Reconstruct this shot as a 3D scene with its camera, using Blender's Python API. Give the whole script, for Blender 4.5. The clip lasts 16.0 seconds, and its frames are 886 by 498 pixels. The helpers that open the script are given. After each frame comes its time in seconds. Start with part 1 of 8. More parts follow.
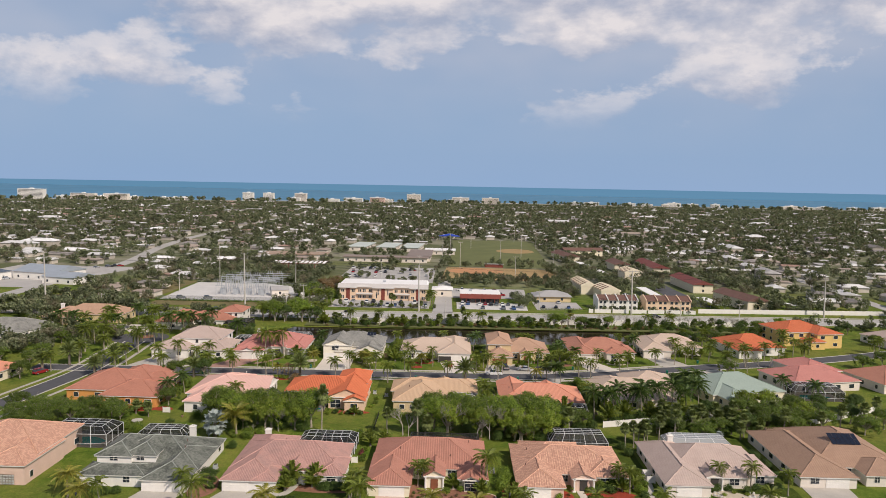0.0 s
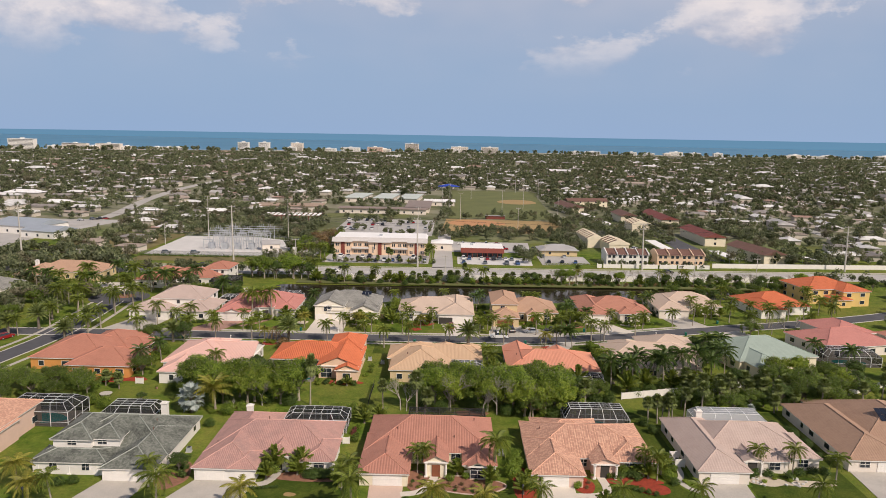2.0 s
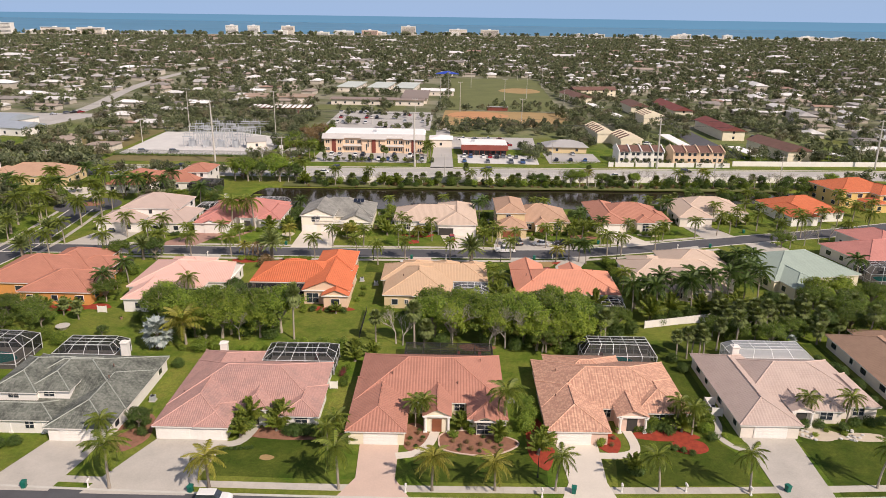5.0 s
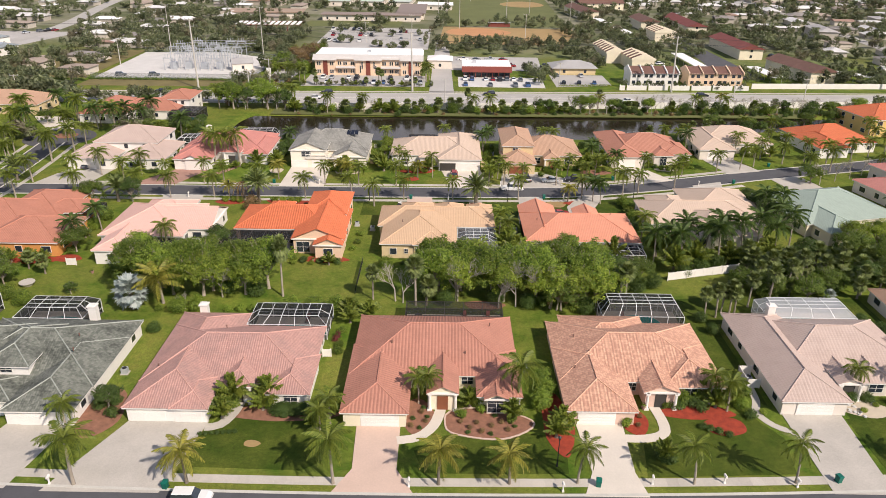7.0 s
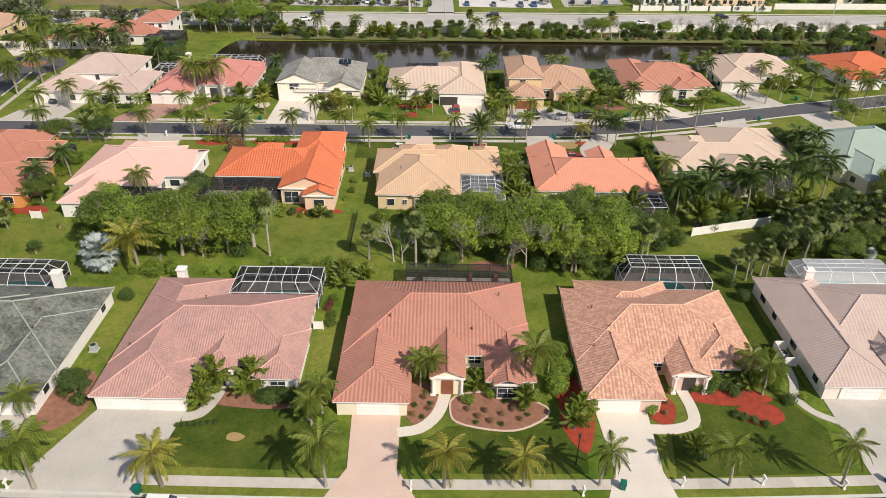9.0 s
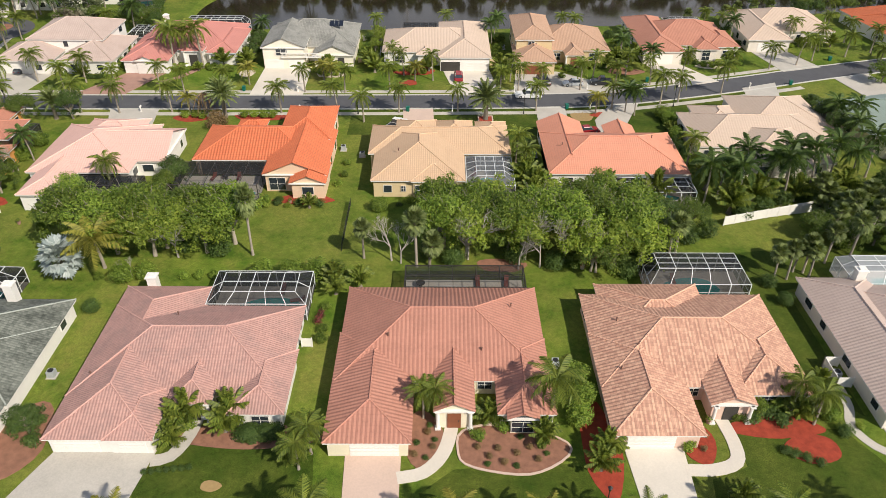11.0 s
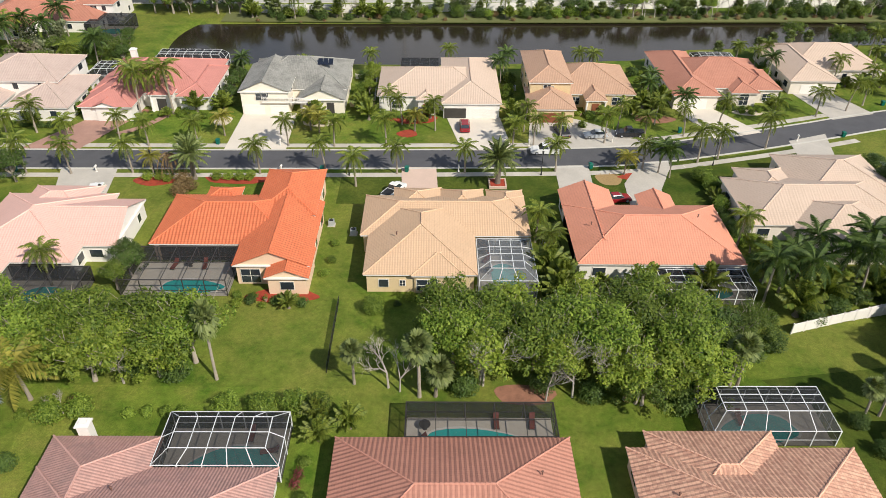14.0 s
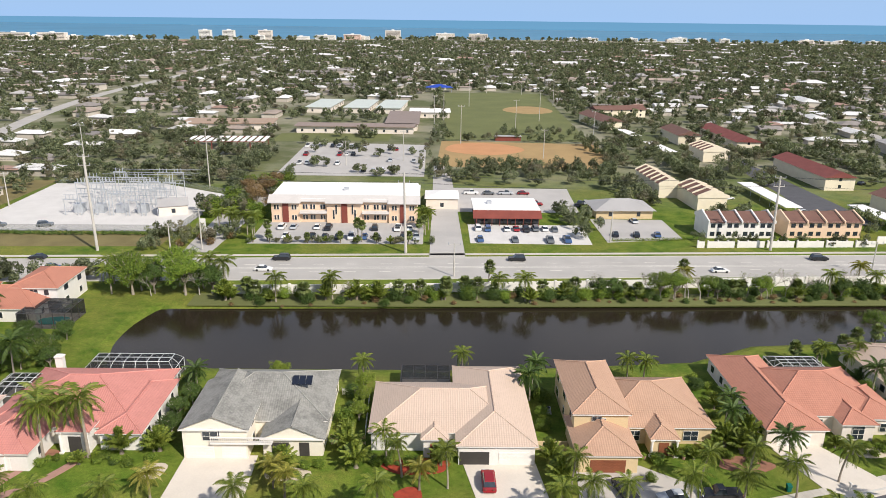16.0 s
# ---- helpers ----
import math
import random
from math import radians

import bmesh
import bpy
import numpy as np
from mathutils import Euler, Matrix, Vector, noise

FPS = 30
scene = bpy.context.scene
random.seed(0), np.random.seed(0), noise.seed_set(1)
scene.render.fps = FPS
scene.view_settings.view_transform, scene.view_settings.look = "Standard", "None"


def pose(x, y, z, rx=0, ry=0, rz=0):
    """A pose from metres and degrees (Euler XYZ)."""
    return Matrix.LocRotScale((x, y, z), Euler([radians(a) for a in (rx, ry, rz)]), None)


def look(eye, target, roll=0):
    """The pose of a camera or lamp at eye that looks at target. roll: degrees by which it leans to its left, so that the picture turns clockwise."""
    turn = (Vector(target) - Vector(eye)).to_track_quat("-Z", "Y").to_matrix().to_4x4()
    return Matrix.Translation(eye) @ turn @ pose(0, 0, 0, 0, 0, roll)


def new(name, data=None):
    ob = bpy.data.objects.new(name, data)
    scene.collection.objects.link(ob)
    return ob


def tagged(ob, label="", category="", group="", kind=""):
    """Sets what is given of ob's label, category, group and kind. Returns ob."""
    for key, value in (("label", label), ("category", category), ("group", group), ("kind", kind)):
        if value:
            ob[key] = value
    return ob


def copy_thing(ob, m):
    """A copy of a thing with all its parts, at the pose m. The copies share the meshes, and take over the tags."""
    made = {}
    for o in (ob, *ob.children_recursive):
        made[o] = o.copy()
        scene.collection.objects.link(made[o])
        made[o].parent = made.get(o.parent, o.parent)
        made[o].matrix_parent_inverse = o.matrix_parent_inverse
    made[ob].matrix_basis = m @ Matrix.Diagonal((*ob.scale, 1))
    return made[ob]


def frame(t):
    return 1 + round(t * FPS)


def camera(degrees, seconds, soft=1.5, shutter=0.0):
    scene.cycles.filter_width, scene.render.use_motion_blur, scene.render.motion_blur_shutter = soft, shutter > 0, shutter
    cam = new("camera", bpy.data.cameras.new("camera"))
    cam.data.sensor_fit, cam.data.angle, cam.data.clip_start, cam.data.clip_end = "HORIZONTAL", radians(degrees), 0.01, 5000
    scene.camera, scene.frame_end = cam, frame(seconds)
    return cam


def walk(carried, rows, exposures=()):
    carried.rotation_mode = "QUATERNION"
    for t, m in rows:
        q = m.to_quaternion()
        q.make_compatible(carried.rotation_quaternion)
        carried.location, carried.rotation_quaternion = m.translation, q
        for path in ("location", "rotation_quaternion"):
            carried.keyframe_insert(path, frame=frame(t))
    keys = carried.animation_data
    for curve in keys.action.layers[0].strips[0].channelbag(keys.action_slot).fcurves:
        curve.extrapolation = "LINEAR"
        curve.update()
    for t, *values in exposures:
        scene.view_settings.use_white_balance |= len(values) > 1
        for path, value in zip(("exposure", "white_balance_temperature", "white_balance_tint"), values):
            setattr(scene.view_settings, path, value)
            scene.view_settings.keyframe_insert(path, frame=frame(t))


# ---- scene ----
cam = camera(63.5, 16.0, soft=0.55)
PATH = [
    (0, (2.457, -64.225, 62.812), (2.429, -62.233, 62.631), 1.25),
    (0.5, (2.243, -59.397, 62.542), (2.218, -57.407, 62.343), 1.15),
    (1, (2.154, -54.083, 62.373), (2.129, -52.097, 62.134), 1.05),
    (1.5, (1.876, -49.021, 62.2), (1.851, -47.04, 61.921), 1.25),
    (2, (1.484, -43.72, 61.717), (1.463, -41.746, 61.398), 1.15),
    (2.5, (1.366, -39.203, 61.572), (1.346, -37.237, 61.207), 1.15),
    (3, (1.116, -35.411, 61.718), (1.098, -33.455, 61.304), 1.15),
    (3.5, (0.928, -31.847, 62.023), (0.913, -29.901, 61.559), 1.15),
    (4, (0.861, -28.004, 62.145), (0.847, -26.071, 61.631), 1.05),
    (6.5, (-0.142, -8.012, 62.908), (-0.146, -6.172, 62.123), 0.85),
    (7, (-0.603, -4.057, 62.765), (-0.602, -2.24, 61.93), 0.85),
    (7.5, (-0.699, -0.159, 62.76), (-0.698, 1.633, 61.872), 0.75),
    (8, (-0.976, 3.315, 62.863), (-0.972, 5.082, 61.925), 0.85),
    (8.5, (-1.109, 6.681, 62.877), (-1.105, 8.421, 61.89), 0.75),
    (9, (-1.687, 10.017, 62.899), (-1.674, 11.728, 61.862), 1.05),
    (9.2, (-1.821, 11.249, 62.896), (-1.808, 12.948, 61.84), 1.25),
    (11.3, (-2.057, 27.172, 62.086), (-2.047, 28.803, 60.93), 0.35),
    (11.5, (-2.253, 28.812, 62.1), (-2.24, 30.444, 60.944), 0.45),
    (12, (-2.383, 32.996, 62.146), (-2.369, 34.628, 60.99), 0.55),
    (12.5, (-2.6, 36.932, 62.23), (-2.585, 38.564, 61.073), 0.55),
    (13, (-2.889, 41.211, 62.401), (-2.872, 42.842, 61.244), 0.55),
    (13.5, (-3.304, 45.498, 62.43), (-3.283, 47.129, 61.272), 0.65),
    (14, (-3.589, 49.839, 62.606), (-3.566, 51.47, 61.449), 0.75),
    (14.5, (-3.939, 54.067, 62.432), (-3.914, 55.718, 61.304), 0.85),
    (15, (-4.113, 58.566, 62.486), (-4.088, 60.251, 61.409), 0.85),
    (15.5, (-5.085, 74.947, 63.018), (-5.057, 76.755, 62.162), 0.85),
    (16, (-6.027, 92.83, 63.039), (-5.999, 94.733, 62.425), 0.85),
]
walk(cam, [(t, look(eye, target, roll)) for t, eye, target, roll in PATH],
     [(0, -0.07, 6650, 16), (1, -0.06, 6700, 17), (2, -0.01, 6850, 18), (4, 0.12, 6900, 20), (6.5, 0.33, 6700, 18), (9, 0.34, 6600, 13), (13, 0.40, 6500, 10), (14.5, 0.46, 6450, 10), (15, 0.50, 6500, 10), (15.5, 0.34, 6550, 12), (16, 0.42, 6350, 13)])

# ---- light ----
SUN_EL, SUN_AZ = 42.0, 137.0          # degrees; azimuth clockwise from +y
sun = new("sun", bpy.data.lights.new("sun", "SUN"))
sun.data.energy, sun.data.angle, sun.data.color = 4.0, radians(0.6), (1.0, 0.93, 0.81)
sun_dir = Vector((math.sin(radians(SUN_AZ)) * math.cos(radians(SUN_EL)), math.cos(radians(SUN_AZ)) * math.cos(radians(SUN_EL)), math.sin(radians(SUN_EL))))
sun.matrix_world = look((0, 0, 200), Vector((0, 0, 200)) - sun_dir)

world = bpy.data.worlds.new("world")
scene.world = world
world.use_nodes = True


class Nodes:
    """A short way to wire node trees."""

    def __init__(self, tree):
        self.t = tree
        tree.nodes.clear()

    def n(self, kind, **sets):
        node = self.t.nodes.new(kind)
        for k, v in sets.items():
            if k.startswith("i_"):
                key = k[2:].replace("__", " ")
                key = int(key) if key.isdigit() else key
                if isinstance(v, bpy.types.NodeSocket):
                    self.t.links.new(v, node.inputs[key])
                else:
                    node.inputs[key].default_value = v
            elif k == "operation":
                node.operation = v
            elif k == "blend_type":
                node.blend_type = v
            elif k == "data_type":
                node.data_type = v
            elif k == "sky_type":
                node.sky_type = v
        return node

    def m(self, op, a, b=0.0, c=None):
        node = self.n("ShaderNodeMath", operation=op, i_0=a, i_1=b)
        if c is not None:
            if isinstance(c, bpy.types.NodeSocket):
                self.t.links.new(c, node.inputs[2])
            else:
                node.inputs[2].default_value = c
        return node.outputs[0]

    def mix(self, f, a, b, how="MIX"):
        node = self.n("ShaderNodeMix", data_type="RGBA", blend_type=how)
        for key, v in ((0, f), (6, a), (7, b)):
            if isinstance(v, bpy.types.NodeSocket):
                self.t.links.new(v, node.inputs[key])
            else:
                node.inputs[key].default_value = v if key == 0 else (*v[:3], 1)
        return node.outputs[2]

    def ramp(self, f, *stops):
        node = self.n("ShaderNodeValToRGB", i_0=f)
        els = node.color_ramp.elements
        while len(els) < len(stops):
            els.new(0.5)
        for e, (p, c) in zip(els, stops):
            e.position, e.color = p, ((c, c, c, 1) if isinstance(c, (int, float)) else (*c, 1))
        return node.outputs[0]

    def noise(self, vec, scale, detail=3.0, rough=0.55):
        return self.n("ShaderNodeTexNoise", i_Vector=vec, i_Scale=scale, i_Detail=detail, i_Roughness=rough).outputs[0]


def build_sky():
    w = Nodes(world.node_tree)
    sky = w.n("ShaderNodeTexSky", sky_type="NISHITA")
    sky.sun_disc, sky.sun_elevation, sky.sun_rotation = False, radians(SUN_EL), radians(SUN_AZ)
    sky.air_density, sky.dust_density, sky.ozone_density = 1.0, 0.6, 3.0
    way = w.n("ShaderNodeTexCoord").outputs["Generated"]
    sep = w.n("ShaderNodeSeparateXYZ", i_0=way)
    up = sep.outputs[2]
    # the lower sky is a slate-blue haze over the sea
    band = w.ramp(up, (0.0, 1.0), (0.28, 0.55), (0.5, 0.05))
    hazed = w.mix(band, sky.outputs[0], (4.0, 6.25, 9.4))
    # banks of cumulus, thicker with height, flat below and puffed above
    az = w.m("SUBTRACT", w.m("DIVIDE", sep.outputs[0], w.m("MAXIMUM", w.m("ABSOLUTE", sep.outputs[1]), 0.15)), 0.22)
    flat = w.n("ShaderNodeCombineXYZ", i_0=az, i_1=w.m("MULTIPLY", up, 2.1), i_2=w.m("MULTIPLY", sep.outputs[1], 0.4)).outputs[0]
    lift = w.n("ShaderNodeCombineXYZ", i_0=az, i_1=w.m("MULTIPLY_ADD", up, 2.1, 0.05), i_2=w.m("MULTIPLY", sep.outputs[1], 0.4)).outputs[0]
    big, puff = w.noise(flat, 2.6, 2.0, 0.5), w.noise(flat, 7.5, 8.0, 0.58)
    dens = w.m("ADD", w.m("MULTIPLY", big, 0.55), w.m("MULTIPLY", puff, 0.45))
    dens = w.m("ADD", dens, w.ramp(up, (0.06, 0.0), (0.25, 0.085), (0.6, 0.02)))
    cover = w.ramp(dens, (0.515, 0.0), (0.55, 0.55), (0.64, 0.95))
    # the cloud thins out overhead, where the sky is a deeper blue
    thin = w.ramp(up, (0.32, 1.0), (0.62, 0.22))
    fade = w.m("MULTIPLY", w.ramp(up, (0.075, 0.0), (0.13, 1.0)), thin)
    edge = w.m("SUBTRACT", puff, w.noise(lift, 7.5, 8.0, 0.58))
    shade = w.ramp(w.m("ADD", w.m("MULTIPLY", edge, 1.6), 0.5), (0.25, (5.8, 6.6, 8.2)), (0.7, (11.6, 11.4, 11.4)))
    veil = w.m("MULTIPLY", w.ramp(w.noise(flat, 1.6, 4.0, 0.6), (0.34, 0.10), (0.66, 0.75)), w.m("MULTIPLY", w.ramp(up, (0.04, 0.1), (0.17, 1.0)), thin))
    veiled = w.mix(veil, hazed, (7.4, 8.1, 9.4))
    clouded = w.mix(w.m("MULTIPLY", cover, fade), veiled, shade)
    # below the horizon the sea goes on
    low = w.m("SUBTRACT", up, w.m("MULTIPLY", w.m("ADD", az, 0.22), 0.003))
    sea = w.mix(w.ramp(w.m("ADD", w.m("MULTIPLY", low, 330.0), 1.0), (0.0, 0.0), (0.06, 1.0)), (1.75, 4.1, 6.3), clouded)
    bg = w.n("ShaderNodeBackground", i_0=sea, i_1=0.069)
    w.n("ShaderNodeOutputWorld", i_0=bg.outputs[0])


build_sky()


# ---- materials ----
def start(name):
    m = bpy.data.materials.new(name)
    m.use_nodes = True
    return m, Nodes(m.node_tree)


def surface(w, col, rough=0.8, bump=None, metal=0.0, height=0.02, strength=0.6, spec=0.4):
    p = w.n("ShaderNodeBsdfPrincipled", i_Roughness=rough, i_Metallic=metal)
    p.inputs["Specular IOR Level"].default_value = spec
    if isinstance(col, bpy.types.NodeSocket):
        w.t.links.new(col, p.inputs["Base Color"])
    else:
        p.inputs["Base Color"].default_value = (*col, 1)
    if bump is not None:
        b = w.n("ShaderNodeBump", i_Height=bump, i_Distance=height, i_Strength=strength)
        w.t.links.new(b.outputs[0], p.inputs["Normal"])
    w.n("ShaderNodeOutputMaterial", i_0=p.outputs[0])


def times(c, k):
    return tuple(min(1.0, x * k) for x in c)


def plain(name, col, rough=0.8, var=0.18, fine=8.0, coarse=0.5, metal=0.0, rnd=0.0, spec=0.4, bump=0.01, island=False):
    """Colour with stains and grain at two scales; rnd varies it from object to object."""
    m, w = start(name)
    at = w.n("ShaderNodeNewGeometry")
    pos = at.outputs["Position"]
    a, b = w.noise(pos, fine, 3), w.noise(pos, coarse, 4)
    f = w.ramp(w.m("ADD", w.m("MULTIPLY", a, 0.45), w.m("MULTIPLY", b, 0.55)), (0.3, 0.0), (0.7, 1.0))
    c = w.mix(f, times(col, 1 - var), times(col, 1 + var))
    if rnd:
        r = at.outputs["Random Per Island"] if island else w.n("ShaderNodeObjectInfo").outputs["Random"]
        c = w.mix(1.0, c, w.ramp(r, (0.0, 1 - rnd), (1.0, 1.0)), "MULTIPLY")
    surface(w, c, rough, a, metal, bump, 0.5, spec)
    return m


CAPS = {}


def roof_tiles(name, col, other, mix=0.35, stain=0.35, stain_col=(0.06, 0.055, 0.05), rib=0.36, course=0.40, line=0.88, sharp=False, trough_shade=None):
    """Barrel tiles: each tile has its own tint, courses leave a dark line, troughs between ribs carry painted shade,
    and mildew runs over it.
    """
    m, w = start(name)
    uv = w.n("ShaderNodeUVMap").outputs[0]
    sep = w.n("ShaderNodeSeparateXYZ", i_0=uv)
    u, v = w.m("DIVIDE", sep.outputs[0], rib), w.m("DIVIDE", sep.outputs[1], course)
    cell = w.n("ShaderNodeCombineXYZ", i_0=w.m("FLOOR", u), i_1=w.m("FLOOR", v), i_2=0.0).outputs[0]
    rnd = w.n("ShaderNodeTexWhiteNoise", i_Vector=cell).outputs[0]
    pos = w.n("ShaderNodeNewGeometry").outputs["Position"]
    big, small = w.noise(pos, 0.35, 5, 0.6), w.noise(pos, 2.5, 4, 0.6)
    c = w.mix(w.m("MULTIPLY", w.ramp(w.m("ADD", w.m("MULTIPLY", rnd, 0.7), w.m("MULTIPLY", small, 0.4)), (0.50 if sharp else 0.35, 0.0), (0.60 if sharp else 0.85, 1.0)), mix), col, other)
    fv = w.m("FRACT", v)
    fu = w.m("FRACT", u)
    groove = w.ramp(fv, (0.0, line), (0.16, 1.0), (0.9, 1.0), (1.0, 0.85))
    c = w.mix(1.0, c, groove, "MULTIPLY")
    # shade in the troughs between ribs is put into the colour
    rib_shade = w.ramp(w.m("ABSOLUTE", w.m("SUBTRACT", fu, 0.5)), (0.33, 1.0), (0.5, trough_shade or 0.72 + 0.2 * line))
    c = w.mix(1.0, c, rib_shade, "MULTIPLY")
    c = w.mix(1.0, c, w.ramp(rnd, (0.0, 0.88), (1.0, 1.0)), "MULTIPLY")
    mask = w.ramp(w.m("ADD", w.m("MULTIPLY", big, 0.7), w.m("MULTIPLY", small, 0.35)), (0.48, 0.0), (0.68, stain))
    c = w.mix(mask, c, stain_col)
    surface(w, c, 0.75, w.m("ADD", fv, w.m("MULTIPLY", small, 0.5)), 0.0, 0.03, 0.6, 0.3)
    CAPS[name] = plain(name + "_cap", times(col, 1.04), 0.8, 0.18, 6, 0.5)
    return m


def leaf(name, dark, light, through_light=0.35, rough=0.55, obj=0.3, tint=None):
    m, w = start(name)
    at = w.n("ShaderNodeNewGeometry")
    r = at.outputs["Random Per Island"]
    patch = w.noise(at.outputs["Position"], 0.55, 3)
    c = w.mix(w.ramp(w.m("ADD", w.m("MULTIPLY", r, 0.6), w.m("MULTIPLY", patch, 0.45)), (0.2, 0.0), (0.85, 1.0)), dark, light)
    if tint:
        # whole trees differ: some are leafless and brownish, some fresh, some deep green
        own = w.noise(at.outputs["Position"], 0.07, 2)
        c = w.mix(w.ramp(own, (0.54, 0.0), (0.66, 0.75)), c, tint)
        c = w.mix(1.0, c, w.ramp(w.noise(at.outputs["Position"], 0.11, 1), (0.35, 0.55), (0.62, 1.15)), "MULTIPLY")
    c = w.mix(1.0, c, w.ramp(w.n("ShaderNodeObjectInfo").outputs["Random"], (0.0, 1 - obj), (1.0, 1.0)), "MULTIPLY")
    p = w.n("ShaderNodeBsdfPrincipled", i_Roughness=rough)
    p.inputs["Specular IOR Level"].default_value = 0.32
    w.t.links.new(c, p.inputs["Base Color"])
    tr = w.n("ShaderNodeBsdfTranslucent")
    w.t.links.new(w.mix(1.0, c, (1.0, 1.0, 0.55), "MULTIPLY"), tr.inputs[0])
    mx = w.n("ShaderNodeMixShader", i_0=through_light, i_1=p.outputs[0], i_2=tr.outputs[0])
    w.n("ShaderNodeOutputMaterial", i_0=mx.outputs[0])
    return m


def ground_mat(name="turf", deep=1.0, dry=0.7):
    m, w = start(name)
    pos = w.n("ShaderNodeNewGeometry").outputs["Position"]
    y = w.n("ShaderNodeSeparateXYZ", i_0=pos).outputs[1]
    fine, mid, big = w.noise(pos, 9.0, 4, 0.7), w.noise(pos, 0.22, 5, 0.6), w.noise(pos, 0.045, 3)
    c = w.mix(w.ramp(mid, (0.35, 0.0), (0.66, 1.0)), times((0.068, 0.130, 0.012), deep), times((0.165, 0.212, 0.030), deep))
    c = w.mix(w.ramp(w.m("ADD", w.m("MULTIPLY", big, 0.7), w.m("MULTIPLY", w.noise(pos, 0.6, 4, 0.65), 0.3)), (0.44, 0.0), (0.64, dry)), c, (0.235, 0.220, 0.050))
    c = w.mix(1.0, c, w.ramp(fine, (0.3, 0.5), (0.7, 1.3)), "MULTIPLY")
    c = w.mix(1.0, c, w.ramp(w.noise(pos, 1.6, 5, 0.7), (0.3, 0.72), (0.7, 1.18)), "MULTIPLY")
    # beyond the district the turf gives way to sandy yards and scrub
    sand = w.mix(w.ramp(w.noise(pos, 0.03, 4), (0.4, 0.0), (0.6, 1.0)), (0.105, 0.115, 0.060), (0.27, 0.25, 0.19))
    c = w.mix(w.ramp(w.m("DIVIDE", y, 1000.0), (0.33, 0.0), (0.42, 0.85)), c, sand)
    surface(w, c, 0.95, w.m("ADD", fine, mid), 0.0, 0.06, 0.7, 0.15)
    return m


def water(name, col, rough, scale, h):
    m, w = start(name)
    pos = w.n("ShaderNodeNewGeometry").outputs["Position"]
    a = w.noise(pos, scale, 4, 0.6)
    c = w.mix(w.noise(pos, scale * 0.03, 3), times(col, 0.75), times(col, 1.3))
    surface(w, c, rough, a, 0.0, h, 0.3, 0.28 if "pond" in name else 0.12 if "sea" in name else 0.5)
    return m


def screen(name, col, clear):
    m, w = start(name)
    d = w.n("ShaderNodeBsdfPrincipled", i_Roughness=0.7)
    d.inputs["Base Color"].default_value = (*col, 1)
    t = w.n("ShaderNodeBsdfTransparent")
    grain = w.noise(w.n("ShaderNodeNewGeometry").outputs["Position"], 2.0, 2)
    f = w.m("MULTIPLY_ADD", grain, 0.12, clear - 0.06)
    mx = w.n("ShaderNodeMixShader", i_0=f, i_1=d.outputs[0], i_2=t.outputs[0])
    w.n("ShaderNodeOutputMaterial", i_0=mx.outputs[0])
    return m


TURF = ground_mat()
# deep green of watered lawns; also paints shade between some houses
LUSH_AND_SHADE = ground_mat("lush_and_shade_turf", 0.56, 0.1)
STRAW = ground_mat("straw_turf", 1.15, 0.95)
ASPHALT = plain("asphalt", (0.085, 0.085, 0.092), 0.9, 0.22, 14, 0.3)
ROADGREY = plain("worn_road", (0.40, 0.38, 0.35), 0.9, 0.14, 10, 0.12)
CONCRETE = plain("concrete", (0.50, 0.46, 0.40), 0.9, 0.14, 6, 0.35, rnd=0.14)
KERB = plain("kerb_concrete", (0.52, 0.50, 0.45), 0.9, 0.15, 6, 0.5)
DRIVE_PALE = plain("pale_drive", (0.62, 0.56, 0.48), 0.9, 0.09, 5, 0.25)
DRIVE_GREY = plain("grey_drive", (0.455, 0.42, 0.37), 0.9, 0.16, 5, 0.25)
DRIVE_PINK = plain("pink_drive", (0.58, 0.43, 0.35), 0.9, 0.10, 5, 0.25)
DRIVE_BRICK = plain("brick_drive", (0.36, 0.21, 0.165), 0.9, 0.2, 7, 0.4)
MULCH_RED = plain("red_mulch", (0.30, 0.045, 0.022), 0.95, 0.4, 16, 1.2, bump=0.05)
MULCH_BROWN = plain("brown_mulch", (0.26, 0.125, 0.08), 0.95, 0.35, 16, 1.2, bump=0.05)
GRAVEL = plain("pale_gravel", (0.58, 0.56, 0.53), 0.95, 0.13, 12, 0.15)
LOT = plain("parking_lot", (0.42, 0.40, 0.375), 0.9, 0.14, 10, 0.1)
DIRT = plain("dry_outfield", (0.34, 0.23, 0.10), 0.95, 0.2, 3, 0.08)
CLAY = plain("orange_clay", (0.48, 0.24, 0.11), 0.95, 0.12, 3, 0.1)
FIELD = plain("playing_field", (0.125, 0.138, 0.045), 0.95, 0.22, 3, 0.05)
SCRUB = plain("dry_scrub", (0.17, 0.14, 0.055), 0.95, 0.3, 3, 0.15)
SANDB = plain("beach_sand", (0.55, 0.47, 0.36), 0.95, 0.1, 1, 0.02)
POND = water("pond_water", (0.022, 0.017, 0.011), 0.13, 0.8, 0.02)
SEA = water("sea_water", (0.056, 0.190, 0.305), 0.5, 0.1, 0.3)
POOL = water("pool_water", (0.025, 0.46, 0.43), 0.06, 1.2, 0.02)
WHITE = plain("white_paint", (0.76, 0.73, 0.68), 0.6, 0.08, 5, 0.4)
CREAM = plain("cream_stucco", (0.74, 0.66, 0.50), 0.85, 0.08, 6, 0.4)
PALE = plain("pale_stucco", (0.70, 0.63, 0.55), 0.85, 0.09, 6, 0.4)
PINKW = plain("pink_stucco", (0.66, 0.47, 0.38), 0.85, 0.09, 6, 0.4)
